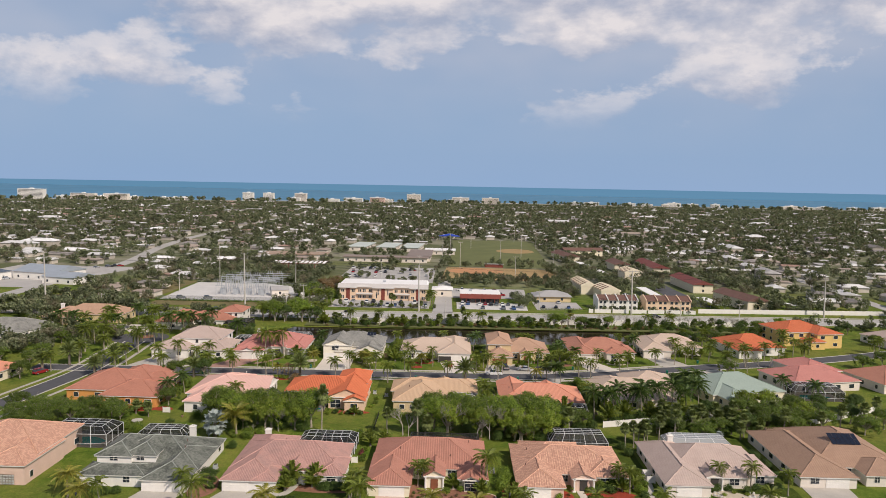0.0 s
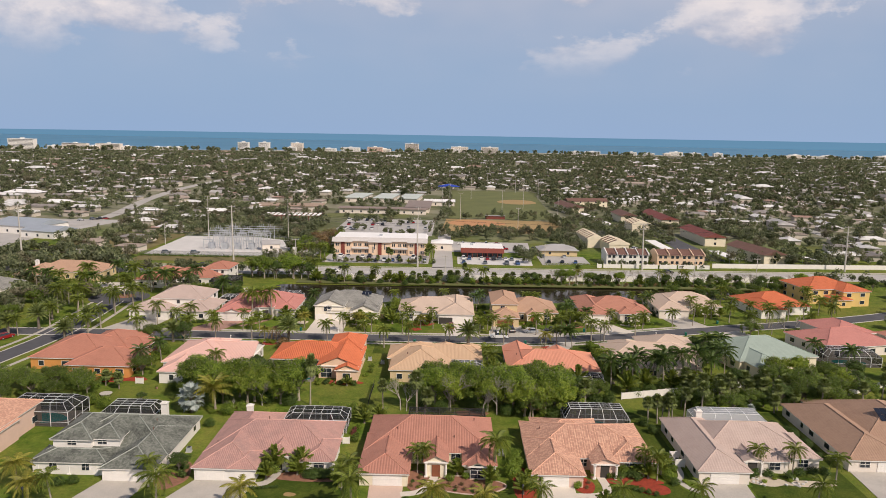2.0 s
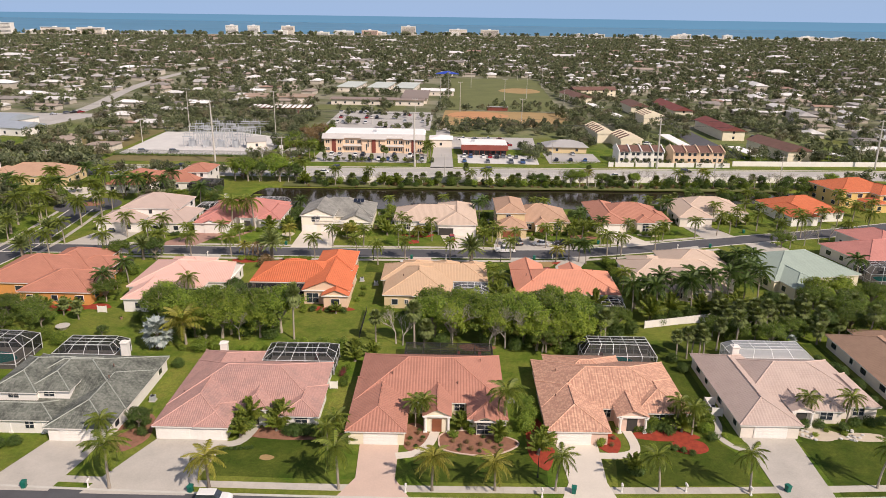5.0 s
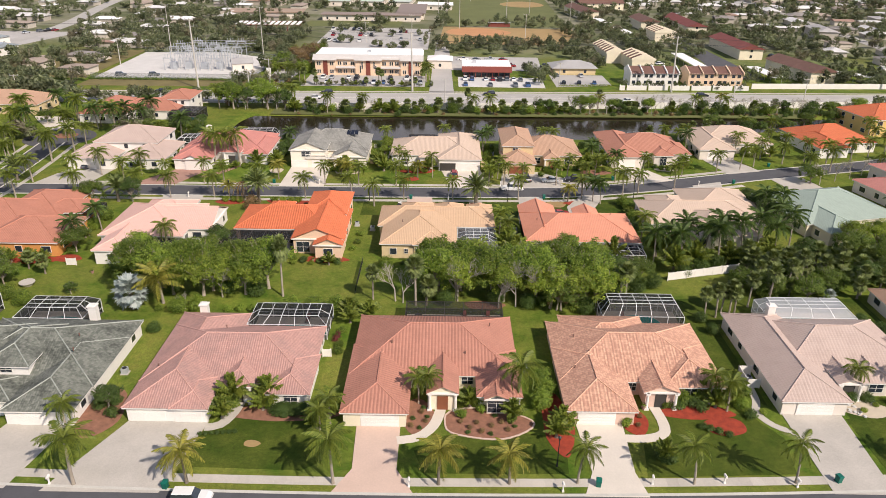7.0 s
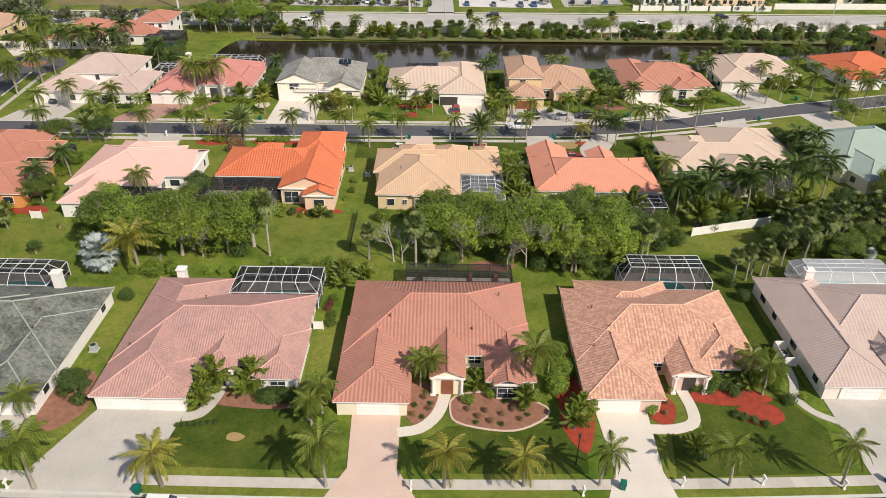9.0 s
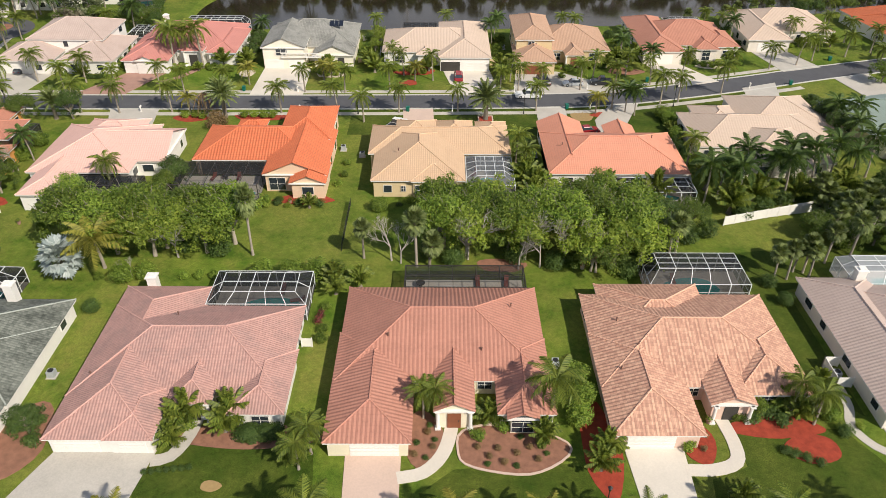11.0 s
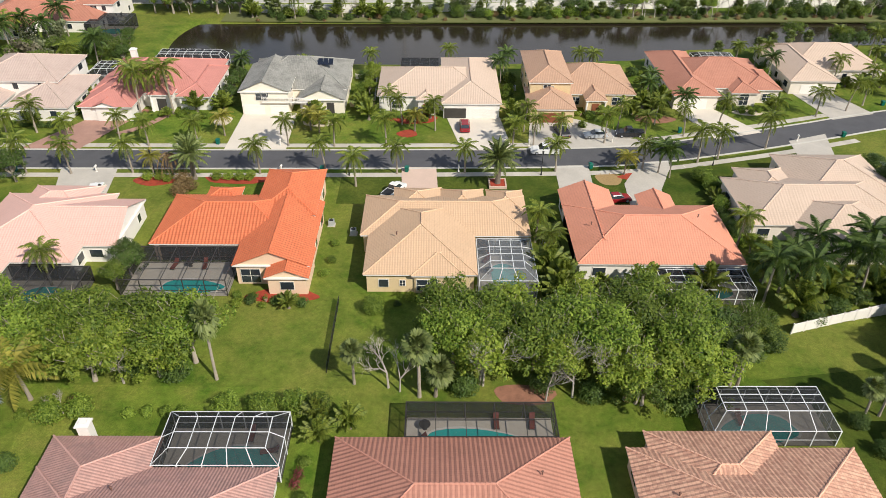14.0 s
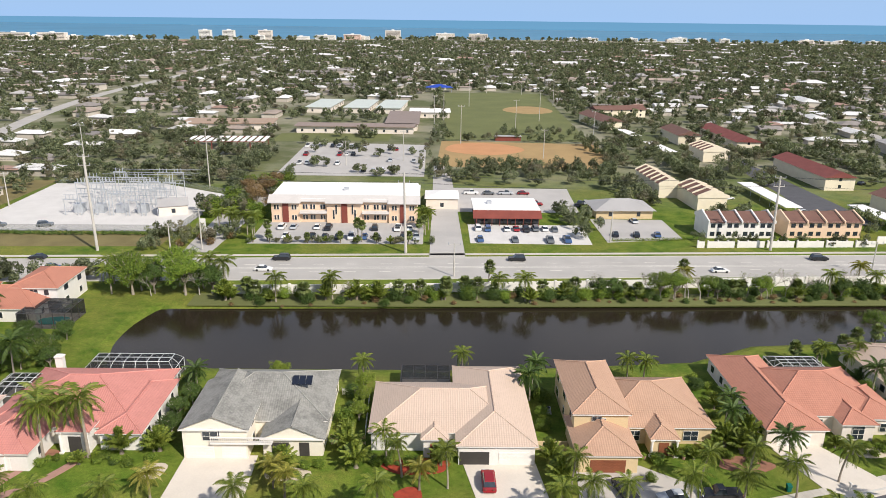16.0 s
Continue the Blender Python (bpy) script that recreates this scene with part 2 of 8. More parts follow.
YELLOW = plain("yellow_stucco", (0.68, 0.47, 0.17), 0.85, 0.1, 6, 0.4)
ORANGEW = plain("orange_stucco", (0.62, 0.28, 0.08), 0.85, 0.1, 6, 0.4)
BEIGEW = plain("beige_stucco", (0.62, 0.48, 0.28), 0.85, 0.1, 6, 0.4)
PEACHW = plain("peach_stucco", (0.74, 0.54, 0.38), 0.85, 0.07, 6, 0.3)
FLATROOF = plain("white_flat_roof", (0.82, 0.80, 0.77), 0.8, 0.07, 4, 0.15)
GREYROOF = plain("grey_flat_roof", (0.36, 0.35, 0.34), 0.85, 0.12, 4, 0.15)
MAROON = plain("maroon_paint", (0.20, 0.05, 0.035), 0.7, 0.18, 5, 0.5)
BROWNROOF = plain("brown_shingle", (0.16, 0.085, 0.065), 0.85, 0.22, 9, 0.4)
BROWNDOOR = plain("brown_door_wood", (0.22, 0.075, 0.035), 0.6, 0.2, 9, 0.6)
GLASS = plain("window_glass", (0.028, 0.036, 0.045), 0.06, 0.3, 2, 0.5, spec=0.8, bump=0.0)
# near-black colour stands for shade in recesses and on the shop wall
DARK = plain("painted_shade_wall", (0.05, 0.045, 0.04), 0.8, 0.2)
BLACKMETAL = plain("black_metal", (0.02, 0.02, 0.022), 0.5, 0.2, 9, 1)
BRONZE = plain("bronze_frame", (0.045, 0.04, 0.037), 0.5, 0.2, 9, 1)
ALU = plain("white_aluminium", (0.72, 0.73, 0.73), 0.45, 0.06, 9, 1)
STEEL = plain("galvanised_steel", (0.46, 0.48, 0.50), 0.5, 0.15, 5, 0.8, metal=0.3)
POLEMAT = plain("pale_concrete_pole", (0.50, 0.47, 0.42), 0.9, 0.12, 3, 0.3)
WIRE = plain("wire_black", (0.05, 0.05, 0.05), 0.6, 0.1)
GREENBIN = plain("green_plastic", (0.0, 0.12, 0.085), 0.45, 0.15, 9, 1)
BARK = plain("grey_bark", (0.25, 0.21, 0.165), 0.95, 0.3, 9, 1.0, rnd=0.35)
PALEBARK = plain("pale_bark", (0.36, 0.31, 0.25), 0.95, 0.25, 9, 1.0, rnd=0.3)
TWIG = plain("grey_twig", (0.46, 0.41, 0.36), 0.95, 0.2, 9, 1.0, rnd=0.25)
TYRE = plain("tyre_rubber", (0.02, 0.02, 0.02), 0.85, 0.2)
PAINTLINE = plain("road_paint", (0.72, 0.70, 0.62), 0.8, 0.15)
SOLAR = plain("solar_panel", (0.012, 0.016, 0.028), 0.15, 0.2, 2, 0.4, spec=0.7)
CANVAS_BLUE = plain("blue_canvas", (0.02, 0.06, 0.35), 0.7, 0.15)
MESH_DARK = screen("dark_screen", (0.016, 0.017, 0.018), 0.31)
MESH_LIGHT = screen("pale_screen", (0.46, 0.48, 0.50), 0.48)
MESH_MID = screen("grey_screen", (0.17, 0.18, 0.19), 0.42)
MESH_VEIL = screen("fine_dark_screen", (0.02, 0.021, 0.022), 0.56)
CHAIN = screen("chain_link", (0.22, 0.23, 0.22), 0.75)

LEAF_OAK = leaf("leaf_oak", (0.072, 0.155, 0.015), (0.385, 0.500, 0.075), 0.42, obj=0.5)
LEAF_WIDE = leaf("leaf_wide", (0.060, 0.120, 0.016), (0.250, 0.330, 0.060), 0.42, obj=0.4)
LEAF_LIME = leaf("leaf_lime", (0.112, 0.200, 0.015), (0.415, 0.490, 0.075), 0.42)
LEAF_DARK = leaf("leaf_dark", (0.040, 0.086, 0.018), (0.145, 0.215, 0.045), 0.35)
LEAF_PALM = leaf("leaf_palm", (0.085, 0.142, 0.020), (0.320, 0.365, 0.060), 0.40)
LEAF_YPALM = leaf("leaf_yellow_palm", (0.171, 0.186, 0.031), (0.465, 0.419, 0.078), 0.3)
LEAF_FAN = leaf("leaf_fan", (0.105, 0.150, 0.045), (0.300, 0.350, 0.115), 0.35)
LEAF_SILVER = leaf("leaf_silver", (0.20, 0.25, 0.235), (0.52, 0.57, 0.55), 0.2, obj=0.1)
LEAF_BROWN = leaf("leaf_brown", (0.155, 0.101, 0.046), (0.326, 0.217, 0.093), 0.2)
LEAF_FLOWER = leaf("leaf_flower", (0.10, 0.06, 0.03), (0.30, 0.03, 0.06), 0.2)
FARLEAF = leaf("far_leaf", (0.080, 0.108, 0.055), (0.285, 0.310, 0.170), 0.40, tint=(0.255, 0.215, 0.155))

R_PINK = roof_tiles("roof_dusty_pink", (0.525, 0.305, 0.258), (0.375, 0.210, 0.182), 0.7, 0.6, (0.260, 0.175, 0.160), rib=0.34, course=0.36, line=0.95, trough_shade=0.74)
R_TERRA = roof_tiles("roof_terracotta", (0.500, 0.235, 0.170), (0.370, 0.165, 0.120), 0.5, 0.25, (0.19, 0.09, 0.065), rib=0.5, line=0.96, trough_shade=0.80)
R_PEACH = roof_tiles("roof_peach_patched", (0.680, 0.395, 0.275), (0.470, 0.250, 0.178), 0.8, 0.2, (0.30, 0.165, 0.115), 0.36, 0.40, line=0.80, sharp=True, trough_shade=0.76)
R_TAUPE = roof_tiles("roof_taupe", (0.560, 0.435, 0.375), (0.450, 0.345, 0.300), 0.5, 0.2, (0.24, 0.17, 0.14), rib=0.5)
R_GREY = roof_tiles("roof_mildewed_grey", (0.225, 0.235, 0.200), (0.105, 0.115, 0.096), 0.85, 0.85, (0.035, 0.040, 0.033))
CAPS["roof_mildewed_grey"] = plain("pale_grey_cap", (0.34, 0.36, 0.32), 0.85, 0.3, 6, 0.5)
R_ORANGE = roof_tiles("roof_bright_orange", (0.665, 0.190, 0.085), (0.500, 0.125, 0.056), 0.55, 0.2, (0.30, 0.07, 0.03), rib=0.5, line=0.62)
R_BEIGE = roof_tiles("roof_beige", (0.620, 0.425, 0.275), (0.520, 0.350, 0.225), 0.5, 0.15, (0.34, 0.23, 0.14), line=0.9)
R_SALMON = roof_tiles("roof_salmon", (0.722, 0.313, 0.204), (0.577, 0.244, 0.162), 0.5, 0.15, (0.30, 0.12, 0.075))
R_PALEPINK = roof_tiles("roof_pale_pink", (0.760, 0.475, 0.400), (0.650, 0.395, 0.335), 0.5, 0.12, (0.42, 0.26, 0.21), rib=0.4, line=0.92)
R_ROSE = roof_tiles("roof_rose", (0.585, 0.250, 0.210), (0.470, 0.195, 0.165), 0.6, 0.25, (0.25, 0.10, 0.08))
R_BRICK = roof_tiles("roof_brick_orange", (0.500, 0.220, 0.150), (0.380, 0.160, 0.110), 0.6, 0.3, (0.24, 0.10, 0.07))
R_SLATE = roof_tiles("roof_slate_grey", (0.330, 0.322, 0.290), (0.200, 0.198, 0.176), 0.6, 0.6, (0.09, 0.088, 0.082))
R_CREAM = roof_tiles("roof_cream", (0.620, 0.480, 0.380), (0.520, 0.400, 0.315), 0.5, 0.15, (0.36, 0.27, 0.20), line=0.9)
R_TAN = roof_tiles("roof_tan", (0.520, 0.330, 0.225), (0.410, 0.255, 0.175), 0.6, 0.2, (0.26, 0.155, 0.10))
R_CORAL = roof_tiles("roof_coral", (0.520, 0.240, 0.165), (0.400, 0.180, 0.125), 0.6, 0.2, (0.24, 0.10, 0.07))
R_BROWN = roof_tiles("roof_brown", (0.430, 0.275, 0.190), (0.330, 0.210, 0.145), 0.6, 0.25, (0.17, 0.10, 0.07), rib=0.5)
R_GREEN = roof_tiles("roof_sage_green", (0.359, 0.436, 0.375), (0.293, 0.359, 0.309), 0.5, 0.15, (0.15, 0.18, 0.155))


# ---- building blocks ----
class Geo:
    """Collects the points, faces and roof coordinates of one mesh."""

    def __init__(self):
        self.v, self.f, self.uv = [], [], {}

    def face(self, pts, uv=None):
        n = len(self.v)
        self.v += [tuple(p) for p in pts]
        if uv:
            self.uv[len(self.f)] = uv
        self.f.append(tuple(range(n, n + len(pts))))

    def mesh(self, pts, faces):
        n = len(self.v)
        self.v += [tuple(p) for p in pts]
        self.f += [tuple(i + n for i in q) for q in faces]
        return self

    def box(self, x0, y0, z0, x1, y1, z1, top=0.0):
        t = top
        self.mesh([(x0, y0, z0), (x1, y0, z0), (x1, y1, z0), (x0, y1, z0), (x0 + t, y0 + t, z1), (x1 - t, y0 + t, z1), (x1 - t, y1 - t, z1), (x0 + t, y1 - t, z1)],
                  [(0, 3, 2, 1), (4, 5, 6, 7), (0, 1, 5, 4), (1, 2, 6, 5), (2, 3, 7, 6), (3, 0, 4, 7)])
        return self

    def prism(self, poly, z0, z1):
        n = len(poly)
        if sum(a[0] * b[1] - b[0] * a[1] for a, b in zip(poly, poly[1:] + poly[:1])) < 0:
            poly = poly[::-1]
        self.mesh([(x, y, z0) for x, y in poly] + [(x, y, z1) for x, y in poly],
                  [tuple(range(n))[::-1], tuple(range(n, 2 * n))] + [(i, (i + 1) % n, n + (i + 1) % n, n + i) for i in range(n)])
        return self

    def tube(self, a, b, r0, r1=None, n=6, caps=True):
        a, b, r1 = Vector(a), Vector(b), r0 if r1 is None else r1
        d = (b - a).normalized()
        e = d.orthogonal().normalized()
        g = d.cross(e)
        ring = [(e * math.cos(k * math.tau / n) + g * math.sin(k * math.tau / n)) for k in range(n)]
        fs = [(k, (k + 1) % n, n + (k + 1) % n, n + k) for k in range(n)]
        if caps:
            fs += [tuple(range(n))[::-1], tuple(range(n, 2 * n))]
        self.mesh([a + q * r0 for q in ring] + [b + q * r1 for q in ring], fs)
        return self

    def chain(self, pts, radii, n=7):
        """One bent, tapering tube through the points."""
        P = [Vector(p) for p in pts]
        e = (P[1] - P[0]).orthogonal().normalized()
        verts = []
        for k, p in enumerate(P):
            d = (P[min(k + 1, len(P) - 1)] - P[max(k - 1, 0)]).normalized()
            e = (e - d * e.dot(d)).normalized()
            q = d.cross(e)
            verts += [p + (e * math.cos(i * math.tau / n) + q * math.sin(i * math.tau / n)) * radii[k] for i in range(n)]
        faces = [tuple(range(n))[::-1], tuple(range(n * (len(P) - 1), n * len(P)))]
        for k in range(len(P) - 1):
            faces += [(k * n + i, k * n + (i + 1) % n, (k + 1) * n + (i + 1) % n, (k + 1) * n + i) for i in range(n)]
        self.mesh(verts, faces)
        return self

    def data(self, name, mat):
        me = bpy.data.meshes.new(name)
        me.from_pydata(self.v, [], self.f)
        if self.uv:
            layer = me.uv_layers.new(name="UVMap")
            for k, uv in self.uv.items():
                p = me.polygons[k]
                for li, c in zip(p.loop_indices, uv):
                    layer.data[li].uv = c
        for one in (mat if isinstance(mat, (list, tuple)) else [mat]):
            me.materials.append(one)
        return me


def part(name, geo, material, parent=None, label=""):
    ob = new(name, geo.data(name, material) if isinstance(geo, Geo) else geo)
    ob.parent = parent
    return tagged(ob, label) if label else ob


def thing(name, x, y, z=0.0, rz=0.0, label="", category="", group="", kind=""):
    ob = new(name)
    ob.empty_display_size = 0.5
    ob.matrix_basis = pose(x, y, z, 0, 0, rz)
    return tagged(ob, label, category, group, kind)


def structure(name, geo, mat, label, category):
    return tagged(part(name, geo, mat), label, category, "", "structure")


def ribbon(line, w0, w1, z0, z1, geo=None):
    """A slab along a line in plan, from w0 to w1 metres to its left."""
    g = geo or Geo()
    pts = []
    for k, (x, y) in enumerate(line):
        a, b = line[max(k - 1, 0)], line[min(k + 1, len(line) - 1)]
        d = Vector((b[0] - a[0], b[1] - a[1])).normalized()
        pts.append(((x - d.y * w0, y + d.x * w0), (x - d.y * w1, y + d.x * w1)))
    n = len(pts)
    verts = [(*p, z) for pair in pts for p, z in ((pair[0], z0), (pair[1], z0), (pair[1], z1), (pair[0], z1))]
    faces = [(0, 1, 2, 3), tuple(4 * (n - 1) + i for i in (3, 2, 1, 0))]
    for k in range(n - 1):
        for i in range(4):
            j = (i + 1) % 4
            faces.append((4 * k + i, 4 * k + 4 + i, 4 * k + 4 + j, 4 * k + j))
    g.mesh(verts, faces)
    return g


def smooth_line(pts, step=3.0):
    """A curve through the given plan points."""
    out = []
    P = [Vector(p) for p in pts]
    P = [P[0] * 2 - P[1]] + P + [P[-1] * 2 - P[-2]]
    for a, b, c, d in zip(P, P[1:], P[2:], P[3:]):
        n = max(1, int((c - b).length / step))
        for k in range(n):
            t = k / n
            out.append(0.5 * (2 * b + (c - a) * t + (2 * a - 5 * b + 4 * c - d) * t * t + (3 * b - a - 3 * c + d) * t ** 3))
    out.append(P[-2])
    return [(p.x, p.y) for p in out]


def oval(cx, cy, rx, ry, n=20, wob=0.0, seed=1):
    r = random.Random(seed)
    ph = r.random() * 6
    return [(cx + rx * math.cos(a) * (1 + wob * math.sin(3 * a + ph)), cy + ry * math.sin(a) * (1 + wob * math.cos(2 * a + ph))) for a in (k * math.tau / n for k in range(n))]


# ---- houses ----
def slope_face(g, a, b, inward, depth, vmax, k, rib, relief=1.0):
    """One tiled roof slope: eave from a to b, running inward; ribs of barrel tile stand up from it. vmax(u) is its plan depth at u."""
    a, b = Vector(a), Vector(b)
    L = (b - a).length
    e = (b - a) / L
    inn = Vector((*inward, 0))
    up = math.sqrt(1 + k * k)
    nrm = (Vector((0, 0, 1)) - inn * k).normalized()
    ribs = max(1, int(round(L / rib)))
    n, own = ribs * 4, L / ribs
    cols = []
    for i in range(n + 1):
        u = L * i / n
        d = max(0.0, vmax(u))
        h = 0.045 * relief * (1 - math.cos(math.tau * (i / 4)))
        p = a + e * u + nrm * h
        cols.append((p, p + inn * d + Vector((0, 0, k * d)), u * rib / own, d * up))
    for (p, q, u, v), (p2, q2, u2, v2) in zip(cols, cols[1:]):
        if v < 1e-4 and v2 < 1e-4:
            continue
        if v < 1e-4:
            g.face([p, p2, q2], [(u, 0), (u2, 0), (u2, v2)])
        elif v2 < 1e-4:
            g.face([p, p2, q], [(u, 0), (u2, 0), (u, v)])
        else:
            g.face([p, p2, q2, q], [(u, 0), (u2, 0), (u2, v2), (u, v)])


def roof_block(house, o, rect, eave, k, style, mat, rib=0.5, relief=1.0):
    x0, y0, x1, y1 = rect[0] - o[0], rect[1] - o[1], rect[2] - o[0], rect[3] - o[1]
    w, d = x1 - x0, y1 - y0
    g, caps = Geo(), Geo()
    if style == "hip":
        half = min(w, d) / 2
        tx = lambda u: min(u, w - u, d / 2)
        ty = lambda u: min(u, d - u, w / 2)
    elif style == "gx":
        half = d / 2
        tx, ty = (lambda u: d / 2), None
    else:
        half = w / 2
        tx, ty = None, (lambda u: w / 2)
    top = eave + half * k
    if tx:
        slope_face(g, (x0, y0, eave), (x1, y0, eave), (0, 1), d / 2, tx, k, rib, relief)
        slope_face(g, (x1, y1, eave), (x0, y1, eave), (0, -1), d / 2, tx, k, rib, relief)
    if ty:
        slope_face(g, (x1, y0, eave), (x1, y1, eave), (-1, 0), w / 2, ty, k, rib, relief)
        slope_face(g, (x0, y1, eave), (x0, y0, eave), (1, 0), w / 2, ty, k, rib, relief)
    if style == "hip":
        if w >= d:
            r0, r1 = (x0 + half, (y0 + y1) / 2, top), (x1 - half, (y0 + y1) / 2, top)
            hips = [((x0, y0, eave), r0), ((x0, y1, eave), r0), ((x1, y0, eave), r1), ((x1, y1, eave), r1)]
        else:
            r0, r1 = ((x0 + x1) / 2, y0 + half, top), ((x0 + x1) / 2, y1 - half, top)
            hips = [((x0, y0, eave), r0), ((x1, y0, eave), r0), ((x0, y1, eave), r1), ((x1, y1, eave), r1)]
        if (Vector(r1) - Vector(r0)).length > 0.3:
            hips.append((r0, r1))
    elif style == "gx":
        hips = [((x0, (y0 + y1) / 2, top), (x1, (y0 + y1) / 2, top))]
    else:
        hips = [(((x0 + x1) / 2, y0, top), ((x0 + x1) / 2, y1, top))]
    for a, b in hips:
        a, b = Vector(a), Vector(b)
        n = max(1, int((b - a).length / 0.45))
        for i in range(n):
            p, q = a.lerp(b, i / n), a.lerp(b, (i + 1.08) / n)
            caps.tube(p + Vector((0, 0, 0.06)), q + Vector((0, 0, 0.03)), 0.12, 0.09, 5, False)
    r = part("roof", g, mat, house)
    part("ridge_cap", caps, CAPS[mat.name], r)
    f = Geo()
    t = 0.05
    f.box(x0 + t, y0 + t, eave - 0.22, x1 - t, y1 - t, eave - 0.02)
    part("fascia", f, WHITE, house)
    return top


FACES = {"-y": (0, -1), "+y": (0, 1), "-x": (-1, 0), "+x": (1, 0)}


def on_wall(face, x, y, z, w, h, depth, out=0.0):
    """A box against a wall, centred on x, y; z is its foot."""
    g = Geo()
    if face in ("-y", "+y"):
        s = FACES[face][1]
        ys = sorted((y + s * out, y + s * (out + depth)))
        g.box(x - w / 2, ys[0], z, x + w / 2, ys[1], z + h)
    else:
        s = FACES[face][0]
        xs = sorted((x + s * out, x + s * (out + depth)))
        g.box(xs[0], y - w / 2, z, xs[1], y + w / 2, z + h)
    return g


def window(house, face, x, y, z, w, h, arched=False, bars=True):
    fr = part("window", on_wall(face, x, y, z - 0.08, w + 0.16, h + 0.16, 0.07), WHITE, house)
    part("pane", on_wall(face, x, y, z, w, h, 0.02, 0.075), GLASS, fr)
    m = on_wall(face, x, y, z, 0.06, h, 0.02, 0.1)
    m2 = on_wall(face, x, y, z + h * 0.5 - 0.03, w, 0.06, 0.02, 0.1)
    m.mesh(m2.v, m2.f)
    if bars:
        part("glazing_bar", m, WHITE, fr)
    if arched:
        g = Geo()
        s = FACES[face][1]
        pts = [(x + (w / 2 + 0.08) * math.cos(a), z + h + 0.06 + w * 0.4 * math.sin(a)) for a in (k * math.pi / 10 for k in range(11))]
        for off, dpt in ((0, 0.07),):
            n = len(pts)
            ys = (y, y + s * 0.07)
            g.mesh([(px, ys[0], pz) for px, pz in pts] + [(px, ys[1], pz) for px, pz in pts],
                   [tuple(range(n)), tuple(range(n, 2 * n))[::-1]] + [(i, (i + 1) % n, n + (i + 1) % n, n + i) for i in range(n)])
        part("arch_pane", g, GLASS, fr)


def garage(house, face, x, y, w, h=2.15, mat=None):
    d = part("garage_door", on_wall(face, x, y, 0.02, w, h, 0.05), mat or WHITE, house)
    g = Geo()
    for k in range(1, 4):
        q = on_wall(face, x, y, h * k / 4, w, 0.03, 0.015, 0.05)
        g.mesh(q.v, q.f)
    n = max(2, int(w / 0.6))
    for i in range(n):
        for k in range(4):
            px = x - w / 2 + w * (i + 0.5) / n if face in ("-y", "+y") else x
            py = y if face in ("-y", "+y") else y - w / 2 + w * (i + 0.5) / n
            q = on_wall(face, px, py, h * k / 4 + 0.14, w / n * 0.72, h / 4 * 0.5, 0.02, 0.05)
            g.mesh(q.v, q.f)
    part("door_panel", g, mat or WHITE, d)


HOUSES = []


